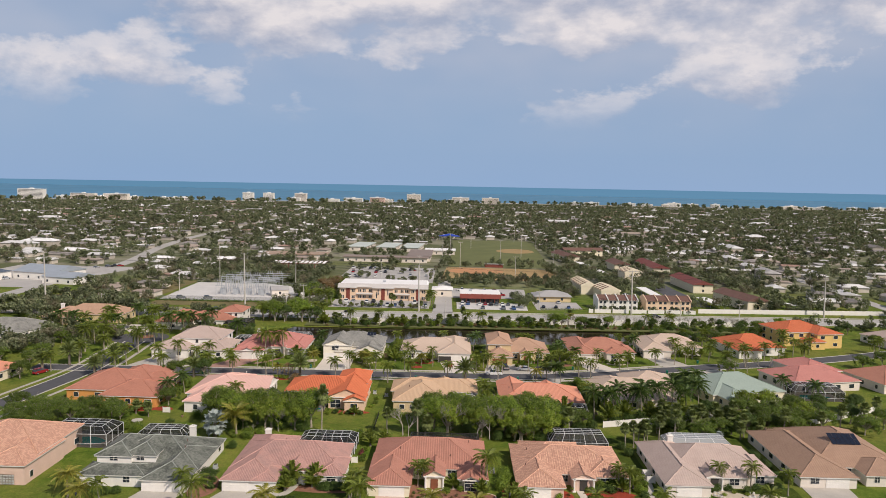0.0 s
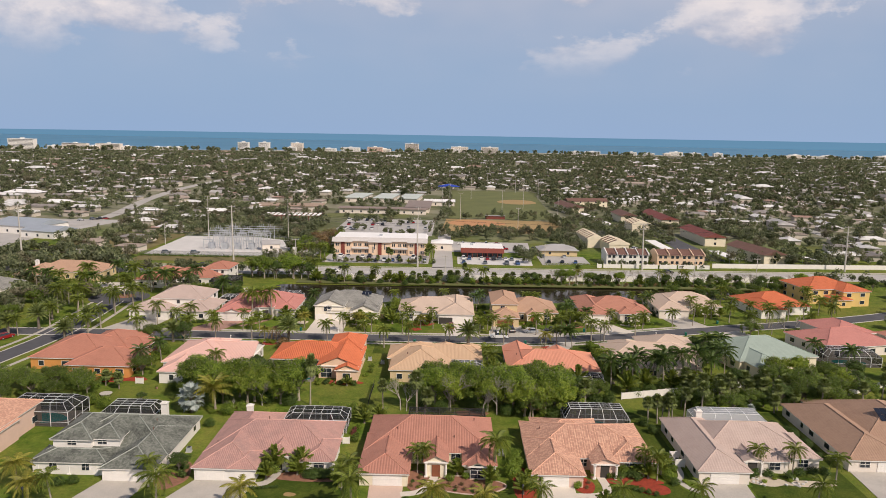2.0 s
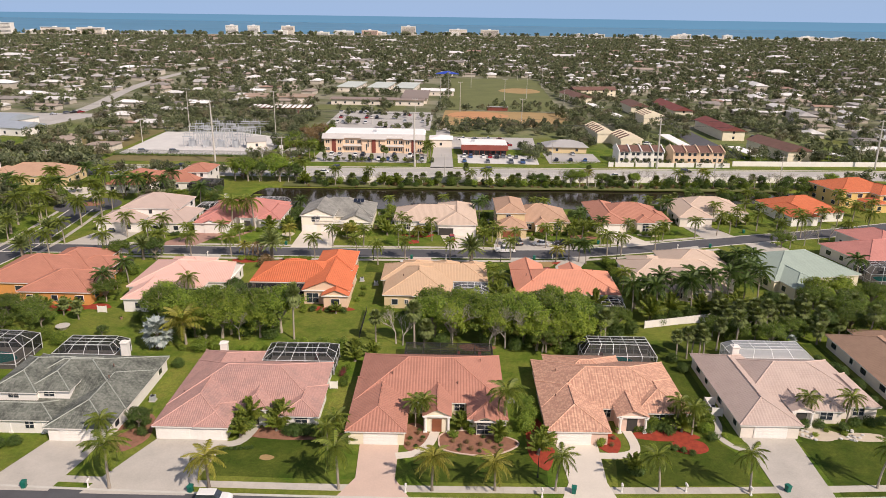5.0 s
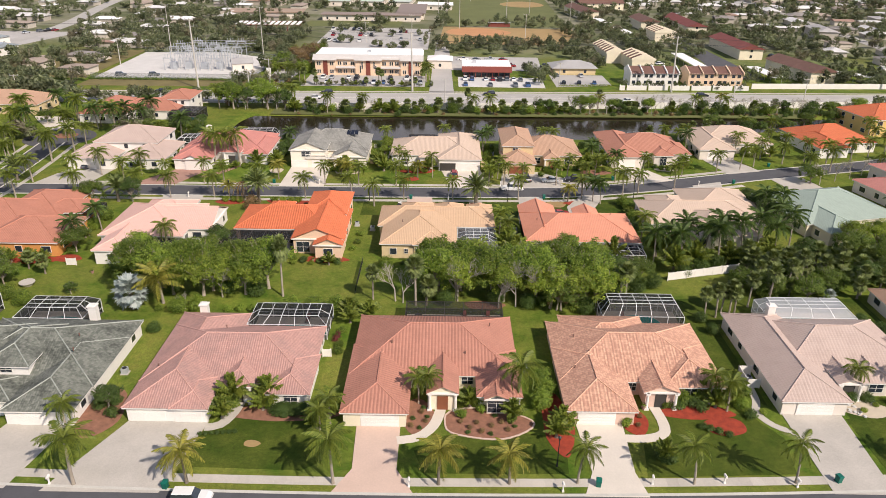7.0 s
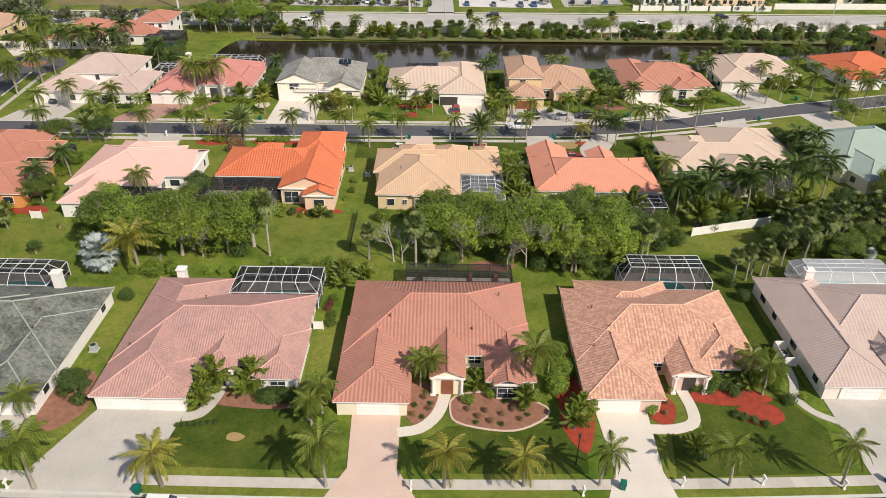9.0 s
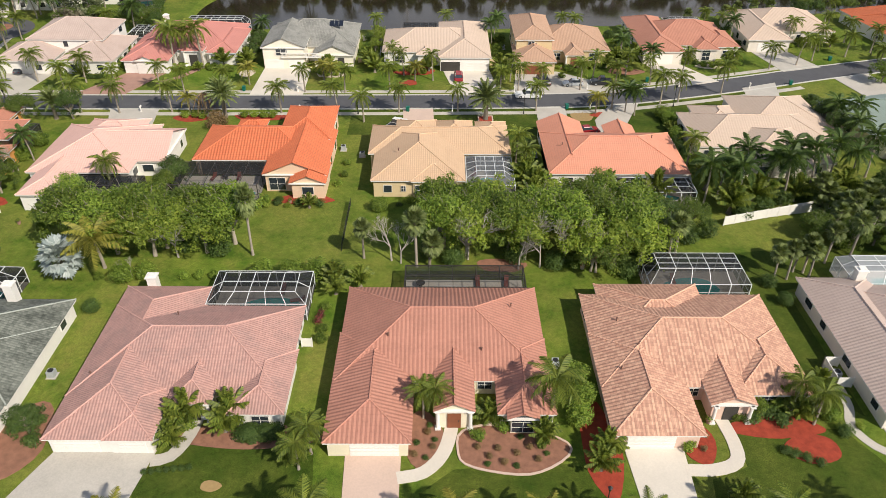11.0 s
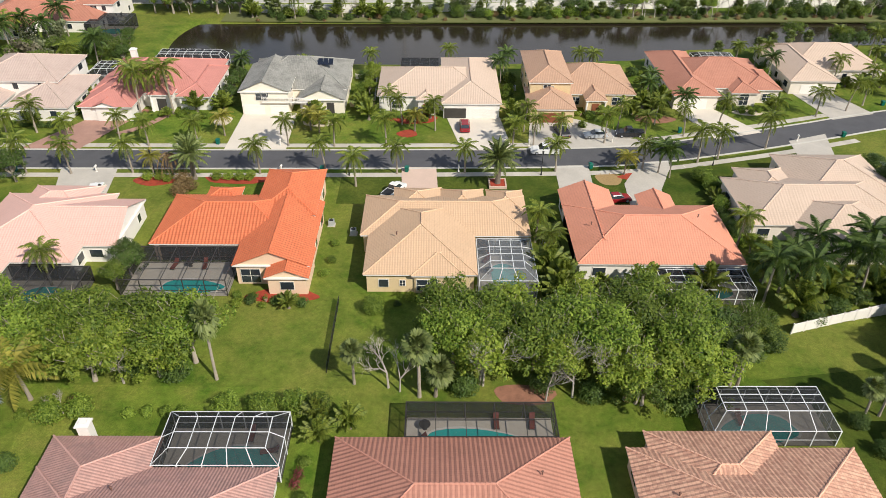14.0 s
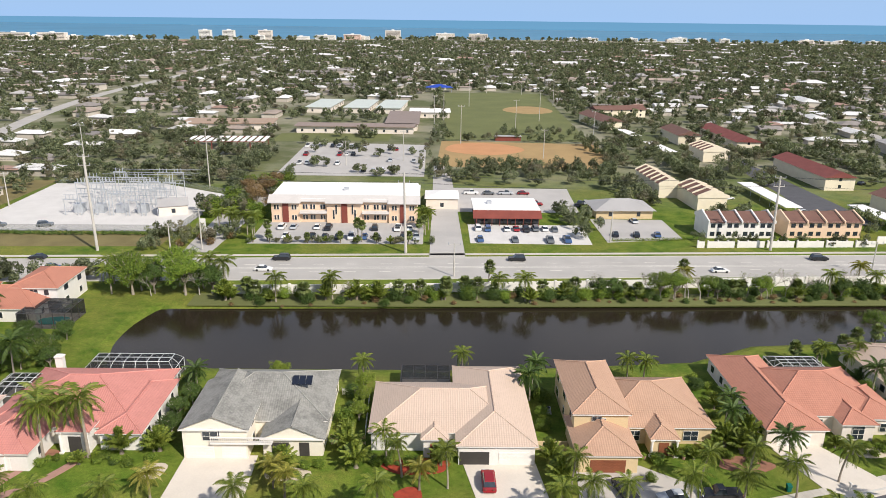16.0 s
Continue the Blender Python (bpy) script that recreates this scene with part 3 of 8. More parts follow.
def house(name, label, blocks, roof, wall, feats=(), rz=0.0, rib=0.36, relief=0.4, auto=True, z_win=0.95, pivot=None, group="district houses"):
    """blocks: (x0, y0, x1, y1, eave, slope, style) eave outlines in plan; feats: what stands on the walls."""
    o = pivot or ((blocks[0][0] + blocks[0][2]) / 2, (blocks[0][1] + blocks[0][3]) / 2)
    h = thing(name, o[0], o[1], 0, rz, label, "house", group)
    HOUSES.append((o, [b[:4] for b in blocks], rz))
    ov = 0.45
    for b in blocks:
        x0, y0, x1, y1, eave, k, style = b[:7]
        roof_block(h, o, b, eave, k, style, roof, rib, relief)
        g = Geo().box(x0 + ov - o[0], y0 + ov - o[1], 0, x1 - ov - o[0], y1 - ov - o[1], eave - 0.05)
        if style == "gx":
            for xx in (x0 + ov, x1 - ov):
                ym, hh = (y0 + y1) / 2, (y1 - y0) / 2 * k
                g.mesh([(xx + s - o[0], yy - o[1], zz) for s in (-0.06, 0.06) for yy, zz in ((y0 + ov, eave - 0.1), (y1 - ov, eave - 0.1), (ym, eave + hh - 0.12))],
                       [(0, 1, 2), (3, 5, 4), (0, 3, 4, 1), (1, 4, 5, 2), (2, 5, 3, 0)])
        if style == "gy":
            for yy in (y0 + ov, y1 - ov):
                xm, hh = (x0 + x1) / 2, (x1 - x0) / 2 * k
                g.mesh([(xx - o[0], yy + s - o[1], zz) for s in (-0.06, 0.06) for xx, zz in ((x0 + ov, eave - 0.1), (x1 - ov, eave - 0.1), (xm, eave + hh - 0.12))],
                       [(0, 2, 1), (3, 4, 5), (0, 1, 4, 3), (1, 2, 5, 4), (2, 0, 3, 5)])
        part("wall", g, wall, h)
    taken = []
    for f in feats:
        kind, face, x, y = f[:4]
        lx, ly = x - o[0], y - o[1]
        if kind == "garage":
            garage(h, face, lx, ly, f[4], 2.15, f[5] if len(f) > 5 else None)
            taken.append((x, y, f[4] / 2 + 0.4))
        elif kind == "window":
            window(h, face, lx, ly, f[4], f[5], f[6], len(f) > 7)
            taken.append((x, y, f[5] / 2 + 0.5))
        elif kind == "door":
            d = part("front_door", on_wall(face, lx, ly, 0.02, 1.5, 2.3, 0.06), BROWNDOOR, h)
            part("door_handle", on_wall(face, lx + 0.5, ly, 1.05, 0.06, 0.25, 0.05, 0.06), BRONZE, d)
            taken.append((x, y, 1.3))
        elif kind == "column":
            g = Geo().tube((lx, ly, 0), (lx, ly, f[4]), 0.22, 0.19, 12).box(lx - 0.32, ly - 0.32, 0, lx + 0.32, ly + 0.32, 0.25).box(lx - 0.3, ly - 0.3, f[4] - 0.2, lx + 0.3, ly + 0.3, f[4])
            part("column", g, WHITE, h)
        elif kind == "chimney":
            c = part("chimney", Geo().box(lx - 0.62, ly - 0.55, 0, lx + 0.62, ly + 0.55, f[4]), WHITE, h)
            part("chimney_cap", Geo().box(lx - 0.75, ly - 0.68, f[4], lx + 0.75, ly + 0.68, f[4] + 0.18).box(lx - 0.4, ly - 0.34, f[4] + 0.18, lx + 0.4, ly + 0.34, f[4] + 0.4), WHITE, c)
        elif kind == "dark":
            # a near-black panel on the wall paints the shade inside a recess
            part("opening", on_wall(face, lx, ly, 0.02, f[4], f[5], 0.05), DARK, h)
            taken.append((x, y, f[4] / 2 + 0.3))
        elif kind == "solar":
            nx, ny, tz, tilt, ax = f[4:9]
            for i in range(nx):
                for j in range(ny):
                    g = Geo()
                    ux, vx = i * 1.08, j * 1.75
                    q = [(ux, vx), (ux + 1.0, vx), (ux + 1.0, vx + 1.65), (ux, vx + 1.65)]
                    if ax == "y":
                        top = [(lx + a, ly + b, tz + b * tilt) for a, b in q]
                    else:
                        top = [(lx + b, ly + a, tz + b * tilt) for a, b in q][::-1]
                    g.mesh(top + [(a, b, c - 0.06) for a, b, c in top], [(0, 1, 2, 3), (7, 6, 5, 4), (0, 4, 5, 1), (1, 5, 6, 2), (2, 6, 7, 3), (3, 7, 4, 0)])
                    part("solar_panel", g, SOLAR, h)
        elif kind == "vent":
            part("roof_vent", Geo().tube((lx, ly, f[4]), (lx, ly, f[4] + 0.45), 0.08, 0.08, 8).tube((lx, ly, f[4] + 0.45), (lx, ly, f[4] + 0.52), 0.14, 0.1, 8), BROWNROOF, h)
    if auto:
        rr = random.Random(len(HOUSES))
        for bi, b in enumerate(blocks):
            x0, y0, x1, y1, eave = b[0] + ov, b[1] + ov, b[2] - ov, b[3] - ov, b[4]
            for face, (ax, ay, bx, by) in {"-y": (x0, y0, x1, y0), "+y": (x0, y1, x1, y1), "-x": (x0, y0, x0, y1), "+x": (x1, y0, x1, y1)}.items():
                L = math.hypot(bx - ax, by - ay)
                n = int(L / 4.8)
                for i in range(n):
                    t = (i + 0.5) / n + rr.uniform(-0.04, 0.04)
                    x, y = ax + (bx - ax) * t, ay + (by - ay) * t
                    dx, dy = FACES[face]
                    px, py = x + dx * 0.4, y + dy * 0.4
                    for lv in range(2 if eave > 5 else 1):
                        zf = z_win + lv * 2.9
                        if any(c is not b and c[0] - 0.5 < px < c[2] + 0.5 and c[1] - 0.5 < py < c[3] + 0.5 and c[4] > zf for c in blocks):
                            continue
                        if lv == 0 and any(abs(x - a) < r + 0.8 and abs(y - c) < r + 0.8 for a, c, r in taken):
                            continue
                        window(h, face, x - o[0], y - o[1], zf, rr.choice((1.0, 1.3, 1.8)), 1.25, False, o[1] < 110 and face == '-y')
    return h


def pool_cage(name, label, rect, h, frame_mat, mesh_mat, rise=0.9, nx=5, ny=3, style="mansard", basin=None):
    """A screened pool enclosure: posts, beams, screens, deck and pool."""
    x0, y0, x1, y1 = rect
    o = ((x0 + x1) / 2, (y0 + y1) / 2)
    c = thing(name, o[0], o[1], 0, 0, label, "pool enclosure", "pool enclosures")
    w, d = (x1 - x0) / 2, (y1 - y0) / 2
    ins = min(w, d) * (0.42 if style == "mansard" else 0.02)
    top = h + (rise if style == "mansard" else 0.0)
    r = 0.055
    fx = lambda i, s: -w + s + (2 * (w - s)) * i / nx
    fy = lambda j, s: -d + s + (2 * (d - s)) * j / ny
    wall, roofg = Geo(), Geo()
    for i in range(nx + 1):
        for yy in (-d, d):
            part("post", Geo().box(fx(i, 0) - r, yy - r, 0, fx(i, 0) + r, yy + r, h), frame_mat, c)
        if i < nx:
            roofg.mesh([(fx(i, ins), fy(0, ins), top), (fx(i + 1, ins), fy(0, ins), top), (fx(i + 1, ins), fy(ny, ins), top), (fx(i, ins), fy(ny, ins), top)], [(0, 1, 2, 3)])
        part("beam", Geo().tube((fx(i, 0), -d, h), (fx(i, ins), -d + ins, top), r, r, 4).tube((fx(i, ins), -d + ins, top), (fx(i, ins), d - ins, top), r, r, 4).tube((fx(i, ins), d - ins, top), (fx(i, 0), d, h), r, r, 4), frame_mat, c)
    for j in range(ny + 1):
        if 0 < j < ny:
            for xx in (-w, w):
                part("post", Geo().box(xx - r, fy(j, 0) - r, 0, xx + r, fy(j, 0) + r, h), frame_mat, c)
        part("cross_beam", Geo().tube((-w, fy(j, 0), h), (-w + ins, fy(j, ins), top), r, r, 4).tube((-w + ins, fy(j, ins), top), (w - ins, fy(j, ins), top), r, r, 4).tube((w - ins, fy(j, ins), top), (w, fy(j, 0), h), r, r, 4), frame_mat, c)
    ring = [(-w, -d), (w, -d), (w, d), (-w, d)]
    inn = [(-w + ins, -d + ins), (w - ins, -d + ins), (w - ins, d - ins), (-w + ins, d - ins)]
    for (a, b), (p, q) in zip(zip(ring, ring[1:] + ring[:1]), zip(inn, inn[1:] + inn[:1])):
        part("rail", Geo().tube((*a, h), (*b, h), r, r, 4).tube((*a, 1.0), (*b, 1.0), r * 0.8, r * 0.8, 4), frame_mat, c)
        wall.mesh([(*a, 0), (*b, 0), (*b, h), (*a, h)], [(0, 1, 2, 3)])
        roofg.mesh([(*a, h), (*b, h), (*q, top), (*p, top)], [(0, 1, 2, 3)])
    part("wall_screen", wall, mesh_mat, c)
    part("roof_screen", roofg, mesh_mat, c)
    part("deck", Geo().box(-w + 0.05, -d + 0.05, 0.0, w - 0.05, d - 0.05, 0.06), DRIVE_PALE, c)
    cx, cy, rx, ry = basin or (0.3, -0.2, w * 0.62, d * 0.55)
    p = Geo().prism(oval(cx, cy, rx, ry, 22, 0.10, int(abs(x0)) + 1), 0.06, 0.11)
    part("pool_coping", Geo().prism(oval(cx, cy, rx + 0.3, ry + 0.3, 22, 0.10, int(abs(x0)) + 1), 0.06, 0.09), WHITE, c)
    part("pool", p, POOL, c)
    return c

# ---- ground, water, roads ----
def pond_depth(x, y):
    """How far the ground lies below the lawns: a canal with sloping banks."""
    near = 215.0 + (0.10 * max(0.0, x - 5.0)) + (6.0 * min(1.0, max(0.0, (x - 45.0) / 15.0)))
    far = 246.5 + 0.03 * x
    left = -71.0 + 0.06 * (y - 230.0) ** 2 * 0.25
    d = min(y - near, far - y, x - left, 150.0 - x)
    return -max(0.0, min(1.0, (d + 1.5) / 4.0)) * 1.6


def ground_sheet():
    xs = [-4800, -2500, -1200, -600, -300, -160] + [-90 + 2.5 * k for k in range(101)] + [260, 450, 900, 1800, 3200, 4800]
    ys = [-1500, -400, 0, 60, 120, 180] + [205 + 2.0 * k for k in range(27)] + [300, 420, 800, 1500, 2600, 4900]
    verts = [(x, y, pond_depth(x, y) if 200 < y < 262 and -92 < x < 162 else 0.0) for y in ys for x in xs]
    n = len(xs)
    faces = [(j * n + i, j * n + i + 1, (j + 1) * n + i + 1, (j + 1) * n + i) for j in range(len(ys) - 1) for i in range(n - 1)]
    g = Geo()
    g.mesh(verts, faces)
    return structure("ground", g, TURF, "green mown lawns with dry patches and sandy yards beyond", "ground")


ground_sheet()
structure("water_canal", Geo().box(-80, 208, -1.0, 158, 256, -0.75), POND, "dark still brown canal water behind the houses", "canal")
structure("water_sea", Geo().prism([(-2800, 997), (-1037, 1907), (0, 2442), (1500, 2610), (4700, 2968), (4700, 4895), (-4700, 4895), (-4700, 22)], -0.5, 0.25), SEA, "blue-green ocean beyond the town", "sea")
structure("beach", Geo().prism([(-2800, 952), (-1037, 1868), (0, 2402), (1500, 2570), (4700, 2929), (4700, 2985), (1500, 2626), (0, 2462), (-1037, 1926), (-2800, 1014)], -0.3, 0.2), SANDB, "narrow strip of pale sand beach", "beach")


def road_y(x):
    return 272.5 + 0.045 * x


FRONT = [(x, 57.6 + 0.00042 * (x + 10) ** 2) for x in range(-140, 161, 4)]
CROSS = smooth_line([(-135, 164.8), (-95, 165.6), (-40, 166.1), (0, 166.8), (30, 168.2), (52, 173.2), (72, 179.3), (86, 184.0), (112, 191.5), (132, 198), (155, 207), (185, 220)], 3)
SIDE = smooth_line([(-124, 90), (-120, 130), (-116, 160), (-117, 185), (-119, 205)], 3)
MAIN = [(x, road_y(x)) for x in range(-400, 420, 20)]

structure("road_front", ribbon(FRONT, -3.8, 3.9, -0.02, 0.03), ASPHALT, "grey asphalt residential street", "road")
structure("road_cross", ribbon(CROSS, -3.4, 3.4, -0.02, 0.03), ASPHALT, "dark asphalt street between two rows of houses", "road")
structure("road_side", ribbon(SIDE, -3.4, 3.4, -0.02, 0.045), ASPHALT, "dark asphalt side street curving round the corner", "road")
structure("road_circle", Geo().prism(oval(-119.5, 211, 10.5, 10.0, 30, 0.0, 1), -0.02, 0.052), ASPHALT, "round asphalt turning circle", "road")
structure("planting_island", Geo().prism(oval(-118.5, 213, 3.4, 3.2, 18, 0.05, 2), 0, 0.16), MULCH_BROWN, "brown mulch island in the turning circle", "planting bed")
for off in (-3.8, 3.4):
    structure("kerb", ribbon(SIDE, off, off + 0.4, 0, 0.095), KERB, "pale concrete kerb along the side street", "kerb")
    structure("pavement_side", ribbon(SIDE, off * 1.9 - 0.6, off * 1.9 + 0.6, 0, 0.04), CONCRETE, "pale concrete pavement along the side street", "pavement")
structure("road_main", ribbon(MAIN, -8.9, 8.2, -0.02, 0.03), ROADGREY, "pale worn multi-lane main road", "road")
for off, nm in ((-8.9, "a"), (8.2, "b")):
    structure("kerb", ribbon(MAIN, off - 0.2 if off < 0 else off, off if off < 0 else off + 0.2, 0, 0.16), KERB, "grey concrete kerb along the main road", "kerb")
for line in (FRONT, CROSS):
    w = 3.9 if line is FRONT else 3.4
    structure("kerb", ribbon(line, w, w + 0.4, 0, 0.10), KERB, "pale concrete kerb along the street", "kerb")
    if line is CROSS:
        structure("kerb", ribbon(line, -w - 0.4, -w, 0, 0.10), KERB, "pale concrete kerb along the street", "kerb")
marks = Geo()
for x in range(-200, 220, 9):
    for off in (-3.0, 3.0):
        y = road_y(x) + off
        marks.box(x, y - 0.08, 0.03, x + 3, y + 0.08, 0.036)
for off in (-0.45, 0.45):
    marks = ribbon(MAIN, off - 0.07, off + 0.07, 0.03, 0.036, marks)
structure("road_marking", marks, PAINTLINE, "worn white and yellow lane lines", "road marking")
structure("pavement_main", ribbon(MAIN, 10.2, 11.7, 0, 0.05), CONCRETE, "pale concrete pavement beside the main road", "pavement")


def drive(label, poly, mat, z=0.075):
    structure("driveway", Geo().prism(poly, -0.02, z), mat, label, "driveway")


BEDS = []


def bed(label, poly, mat, z=0.055):
    BEDS.append(z)
    z += 0.004 * (len(BEDS) % 4)
    structure("planting_bed", Geo().prism(poly, -0.02, z), mat, label, "planting bed")


# front row
drive("wide grey concrete driveway", [(-43, 75), (-32.2, 75), (-34.2, 61.4), (-48.5, 61.4)], DRIVE_GREY)
drive("pale pink concrete driveway", [(-12, 75), (-6, 75), (-6, 66), (-3.6, 61.6), (-13.8, 61.6), (-11.6, 66)], DRIVE_PINK)
drive("white concrete driveway", [(18, 76), (24.5, 76), (24, 66), (24.8, 61.8), (17, 61.8), (18.6, 66)], DRIVE_PALE)
drive("beige concrete driveway", [(47.6, 79), (56, 79), (55, 62.8), (47.5, 62.8)], DRIVE_GREY)
drive("grey concrete driveway", [(-59, 74.5), (-50.5, 74.5), (-53, 61.8), (-63, 61.8)], DRIVE_GREY)
drive("beige concrete driveway", [(78, 86), (88, 86), (86, 64.5), (77, 64.0)], DRIVE_GREY)
for pts, mat, lab in (([(-6.3, 71.5), (-3.6, 72.2), (-1.6, 74.5), (-0.6, 78), (-0.4, 81.5)], DRIVE_PALE, "curving pale concrete garden path"),
                      ([(24, 72.6), (27, 72.6), (29.6, 73.6), (30.2, 76), (29.8, 80)], DRIVE_PALE, "curving white concrete garden path"),
                      ([(-32.4, 73.6), (-30.5, 74.2), (-29.3, 77), (-29, 80.5)], DRIVE_GREY, "concrete garden path to the entry")):
    structure("garden_path", ribbon(smooth_line(pts, 0.8), -0.75, 0.75, 0, 0.085), mat, lab, "path")
bed("brown mulch bed with a pale kerb edge", oval(5.6, 75.3, 6.0, 3.2, 26, 0.10, 3), MULCH_BROWN)
g = Geo()
edge = oval(5.6, 75.3, 6.15, 3.35, 26, 0.10, 3)
ribbon(edge + edge[:1], -0.12, 0.12, 0, 0.13, g)
structure("bed_edging", g, DRIVE_PINK, "pinkish concrete edging round the mulch bed", "edging")
bed("brown mulch bed beside the path", oval(-3.6, 76.5, 2.1, 4.2, 20, 0.08, 4), MULCH_BROWN)
bed("red mulch bed under the shrubs", oval(35.6, 78.4, 5.6, 1.5, 24, 0.10, 5), MULCH_RED)
bed("red mulch bed under the shrubs", oval(38.6, 75.4, 3.0, 2.0, 20, 0.06, 6), MULCH_RED)
bed("red mulch bed by the side wall", oval(15.5, 76.0, 2.1, 7.0, 20, 0.12, 7), MULCH_RED)
bed("red mulch bed by the entry", oval(26.2, 76.4, 1.9, 3.2, 20, 0.08, 8), MULCH_RED)
bed("reddish mulch bed along the wall", oval(-23, 77.0, 8.0, 1.7, 24, 0.10, 9), MULCH_BROWN)
bed("reddish mulch bed beside the driveway", oval(-47.5, 76.5, 3.0, 5.0, 20, 0.10, 10), MULCH_BROWN)
structure("lawn", Geo().prism([(56.2, 63.6), (75.6, 65.4), (75.8, 84), (72.8, 84), (72.8, 82), (57.2, 82), (56.9, 77.4), (56.2, 77.4)], -0.02, 0.022), LUSH_AND_SHADE, "deep green well-watered front lawn", "lawn")
# darker turf paints the shade in this gap between the houses
structure("lawn", Geo().prism([(73.2, 86), (76.4, 86), (76.4, 113), (73.2, 113)], -0.02, 0.022), LUSH_AND_SHADE, "deep green shaded lawn between two houses", "lawn")
for pts, lab in (([(-32.4, 66), (-18, 65.6), (-14.6, 68), (-15.4, 75), (-20, 76.4), (-31, 76.2), (-33.2, 71)], "deep green front lawn with a bare patch"),
                 ([(-2.6, 65.4), (15.6, 65.6), (16.2, 72.4), (10, 73.6), (-0.4, 72.6), (-4, 69.6)], "deep green front lawn before the mulch bed"),
                 ([(25.4, 65.2), (44.4, 66.2), (45.8, 73), (43, 78), (30.6, 79.4), (30.6, 73), (26.4, 71.4)], "deep green front lawn beside the white driveway"),
                 # its strip between the two houses has their shade put into the turf colour
                 ([(42.6, 84), (46.4, 80), (46.4, 103), (73, 108), (73, 116), (36, 111), (41.4, 104)], "deep green lawn behind the houses"),
                 ([(-20, 150.9), (46, 150.9), (70.5, 164.2), (70.5, 174.6), (52, 168.6), (30, 164.2), (0, 162.8), (-20, 162.4)], "bright green front lawns along the cross street"),
                 ([(11.4, 126), (15.8, 126), (15.8, 150.9), (11.4, 150.9)], "deep green strip of lawn between two houses")):
    structure("lawn", Geo().prism(pts, -0.02, 0.022), LUSH_AND_SHADE, lab, "lawn")
for pts in ([(-49.2, 80), (-44.2, 80), (-44.2, 106), (-49.2, 106)], [(-18.6, 79), (-14.6, 79), (-14.6, 105.8), (-18.6, 105.8)], [(-60, 106.2), (-14, 106.0), (-13, 109.4), (-60, 110.2)], [(-63.8, 171.4), (-45.6, 171.4), (-45.6, 184), (-57, 184), (-60, 178)], [(-31.4, 171.4), (-17, 171.6), (-17, 185), (-31.4, 185)]):
    structure("lawn", Geo().prism(pts, -0.02, 0.022), STRAW, "dry yellowish mown lawn", "lawn")
bed("pale pebble bed with stones", oval(60.4, 79.8, 3.4, 1.9, 22, 0.14, 11), SANDB)
bed("narrow pale pebble bed with stones", oval(67.6, 79.0, 4.6, 1.1, 24, 0.14, 12), SANDB)
structure("garden_path", ribbon(smooth_line([(45.6, 86), (45.2, 81.5), (44.2, 78.6), (45.4, 75.8), (47.8, 74.2)], 0.8), -0.55, 0.55, 0, 0.05), CONCRETE, "curving pale concrete side path", "path")
bed("bare earth patch in the lawn", oval(-25.3, 70.5, 1.1, 0.7, 14, 0.10, 13), DIRT, 0.027)
bed("bare earth under the trees", oval(7, 108.5, 3.6, 1.8, 18, 0.12, 14), MULCH_BROWN, 0.02)
# middle row, towards the cross street
drive("pink paved driveway", [(-30.5, 152), (-22.2, 152), (-24.6, 162.8), (-31, 162.8)], DRIVE_BRICK)
drive("pink paved driveway", [(-9, 147), (-2.8, 147), (-3.4, 163.4), (-9.6, 163.4)], DRIVE_PINK)
drive("beige concrete driveway", [(17.6, 149), (23.4, 149), (24.2, 164.6), (18, 164.2)], DRIVE_GREY)
drive("beige concrete driveway", [(28.6, 147), (34.6, 148), (35.4, 156), (40.2, 166.6), (34, 165.8), (29.4, 158)], DRIVE_GREY)
bed("bare sandy planting bed between two driveways", oval(27.0, 159.6, 2.3, 2.4, 20, 0.10, 43), DIRT)
drive("grey concrete driveway", [(-66, 148), (-58, 148), (-60, 162.3), (-70, 162.3)], DRIVE_GREY)
drive("pale concrete driveway", [(63.5, 162), (70, 163.6), (73.5, 178), (65, 174.8)], DRIVE_GREY)
drive("pale concrete driveway", [(92, 163), (101, 167), (97, 184), (88, 181)], DRIVE_GREY)
drive("pale concrete driveway", [(-100, 154), (-92, 154), (-90, 162.2), (-99, 162)], DRIVE_GREY)
# back row
drive("pale concrete driveway of the tan house", [(-127, 219), (-120, 221), (-127, 236), (-141, 236)], DRIVE_PALE)
drive("brown brick paved driveway", [(-73, 183), (-64.3, 183), (-70, 169.3), (-81, 169.2)], DRIVE_BRICK)
drive("white concrete driveway", [(-42.8, 186), (-32, 186), (-31.5, 169.7), (-43, 169.6)], DRIVE_PALE)
drive("white concrete driveway", [(-1.4, 185), (9.5, 185), (11, 170.2), (1.4, 170.1)], DRIVE_PALE)
drive("wide paved forecourt", [(15.5, 184), (25, 184), (39, 174), (40, 172.2), (14, 170.8)], DRIVE_GREY)
drive("white concrete driveway", [(46.5, 190), (54.5, 190), (61, 178.5), (51, 175.2)], DRIVE_PALE)
drive("pale concrete driveway", [(75, 198), (84, 198), (88, 187.6), (78, 184.6)], DRIVE_GREY)
drive("grey concrete driveway", [(-102, 182), (-90, 182), (-92, 169), (-106, 169)], DRIVE_GREY)
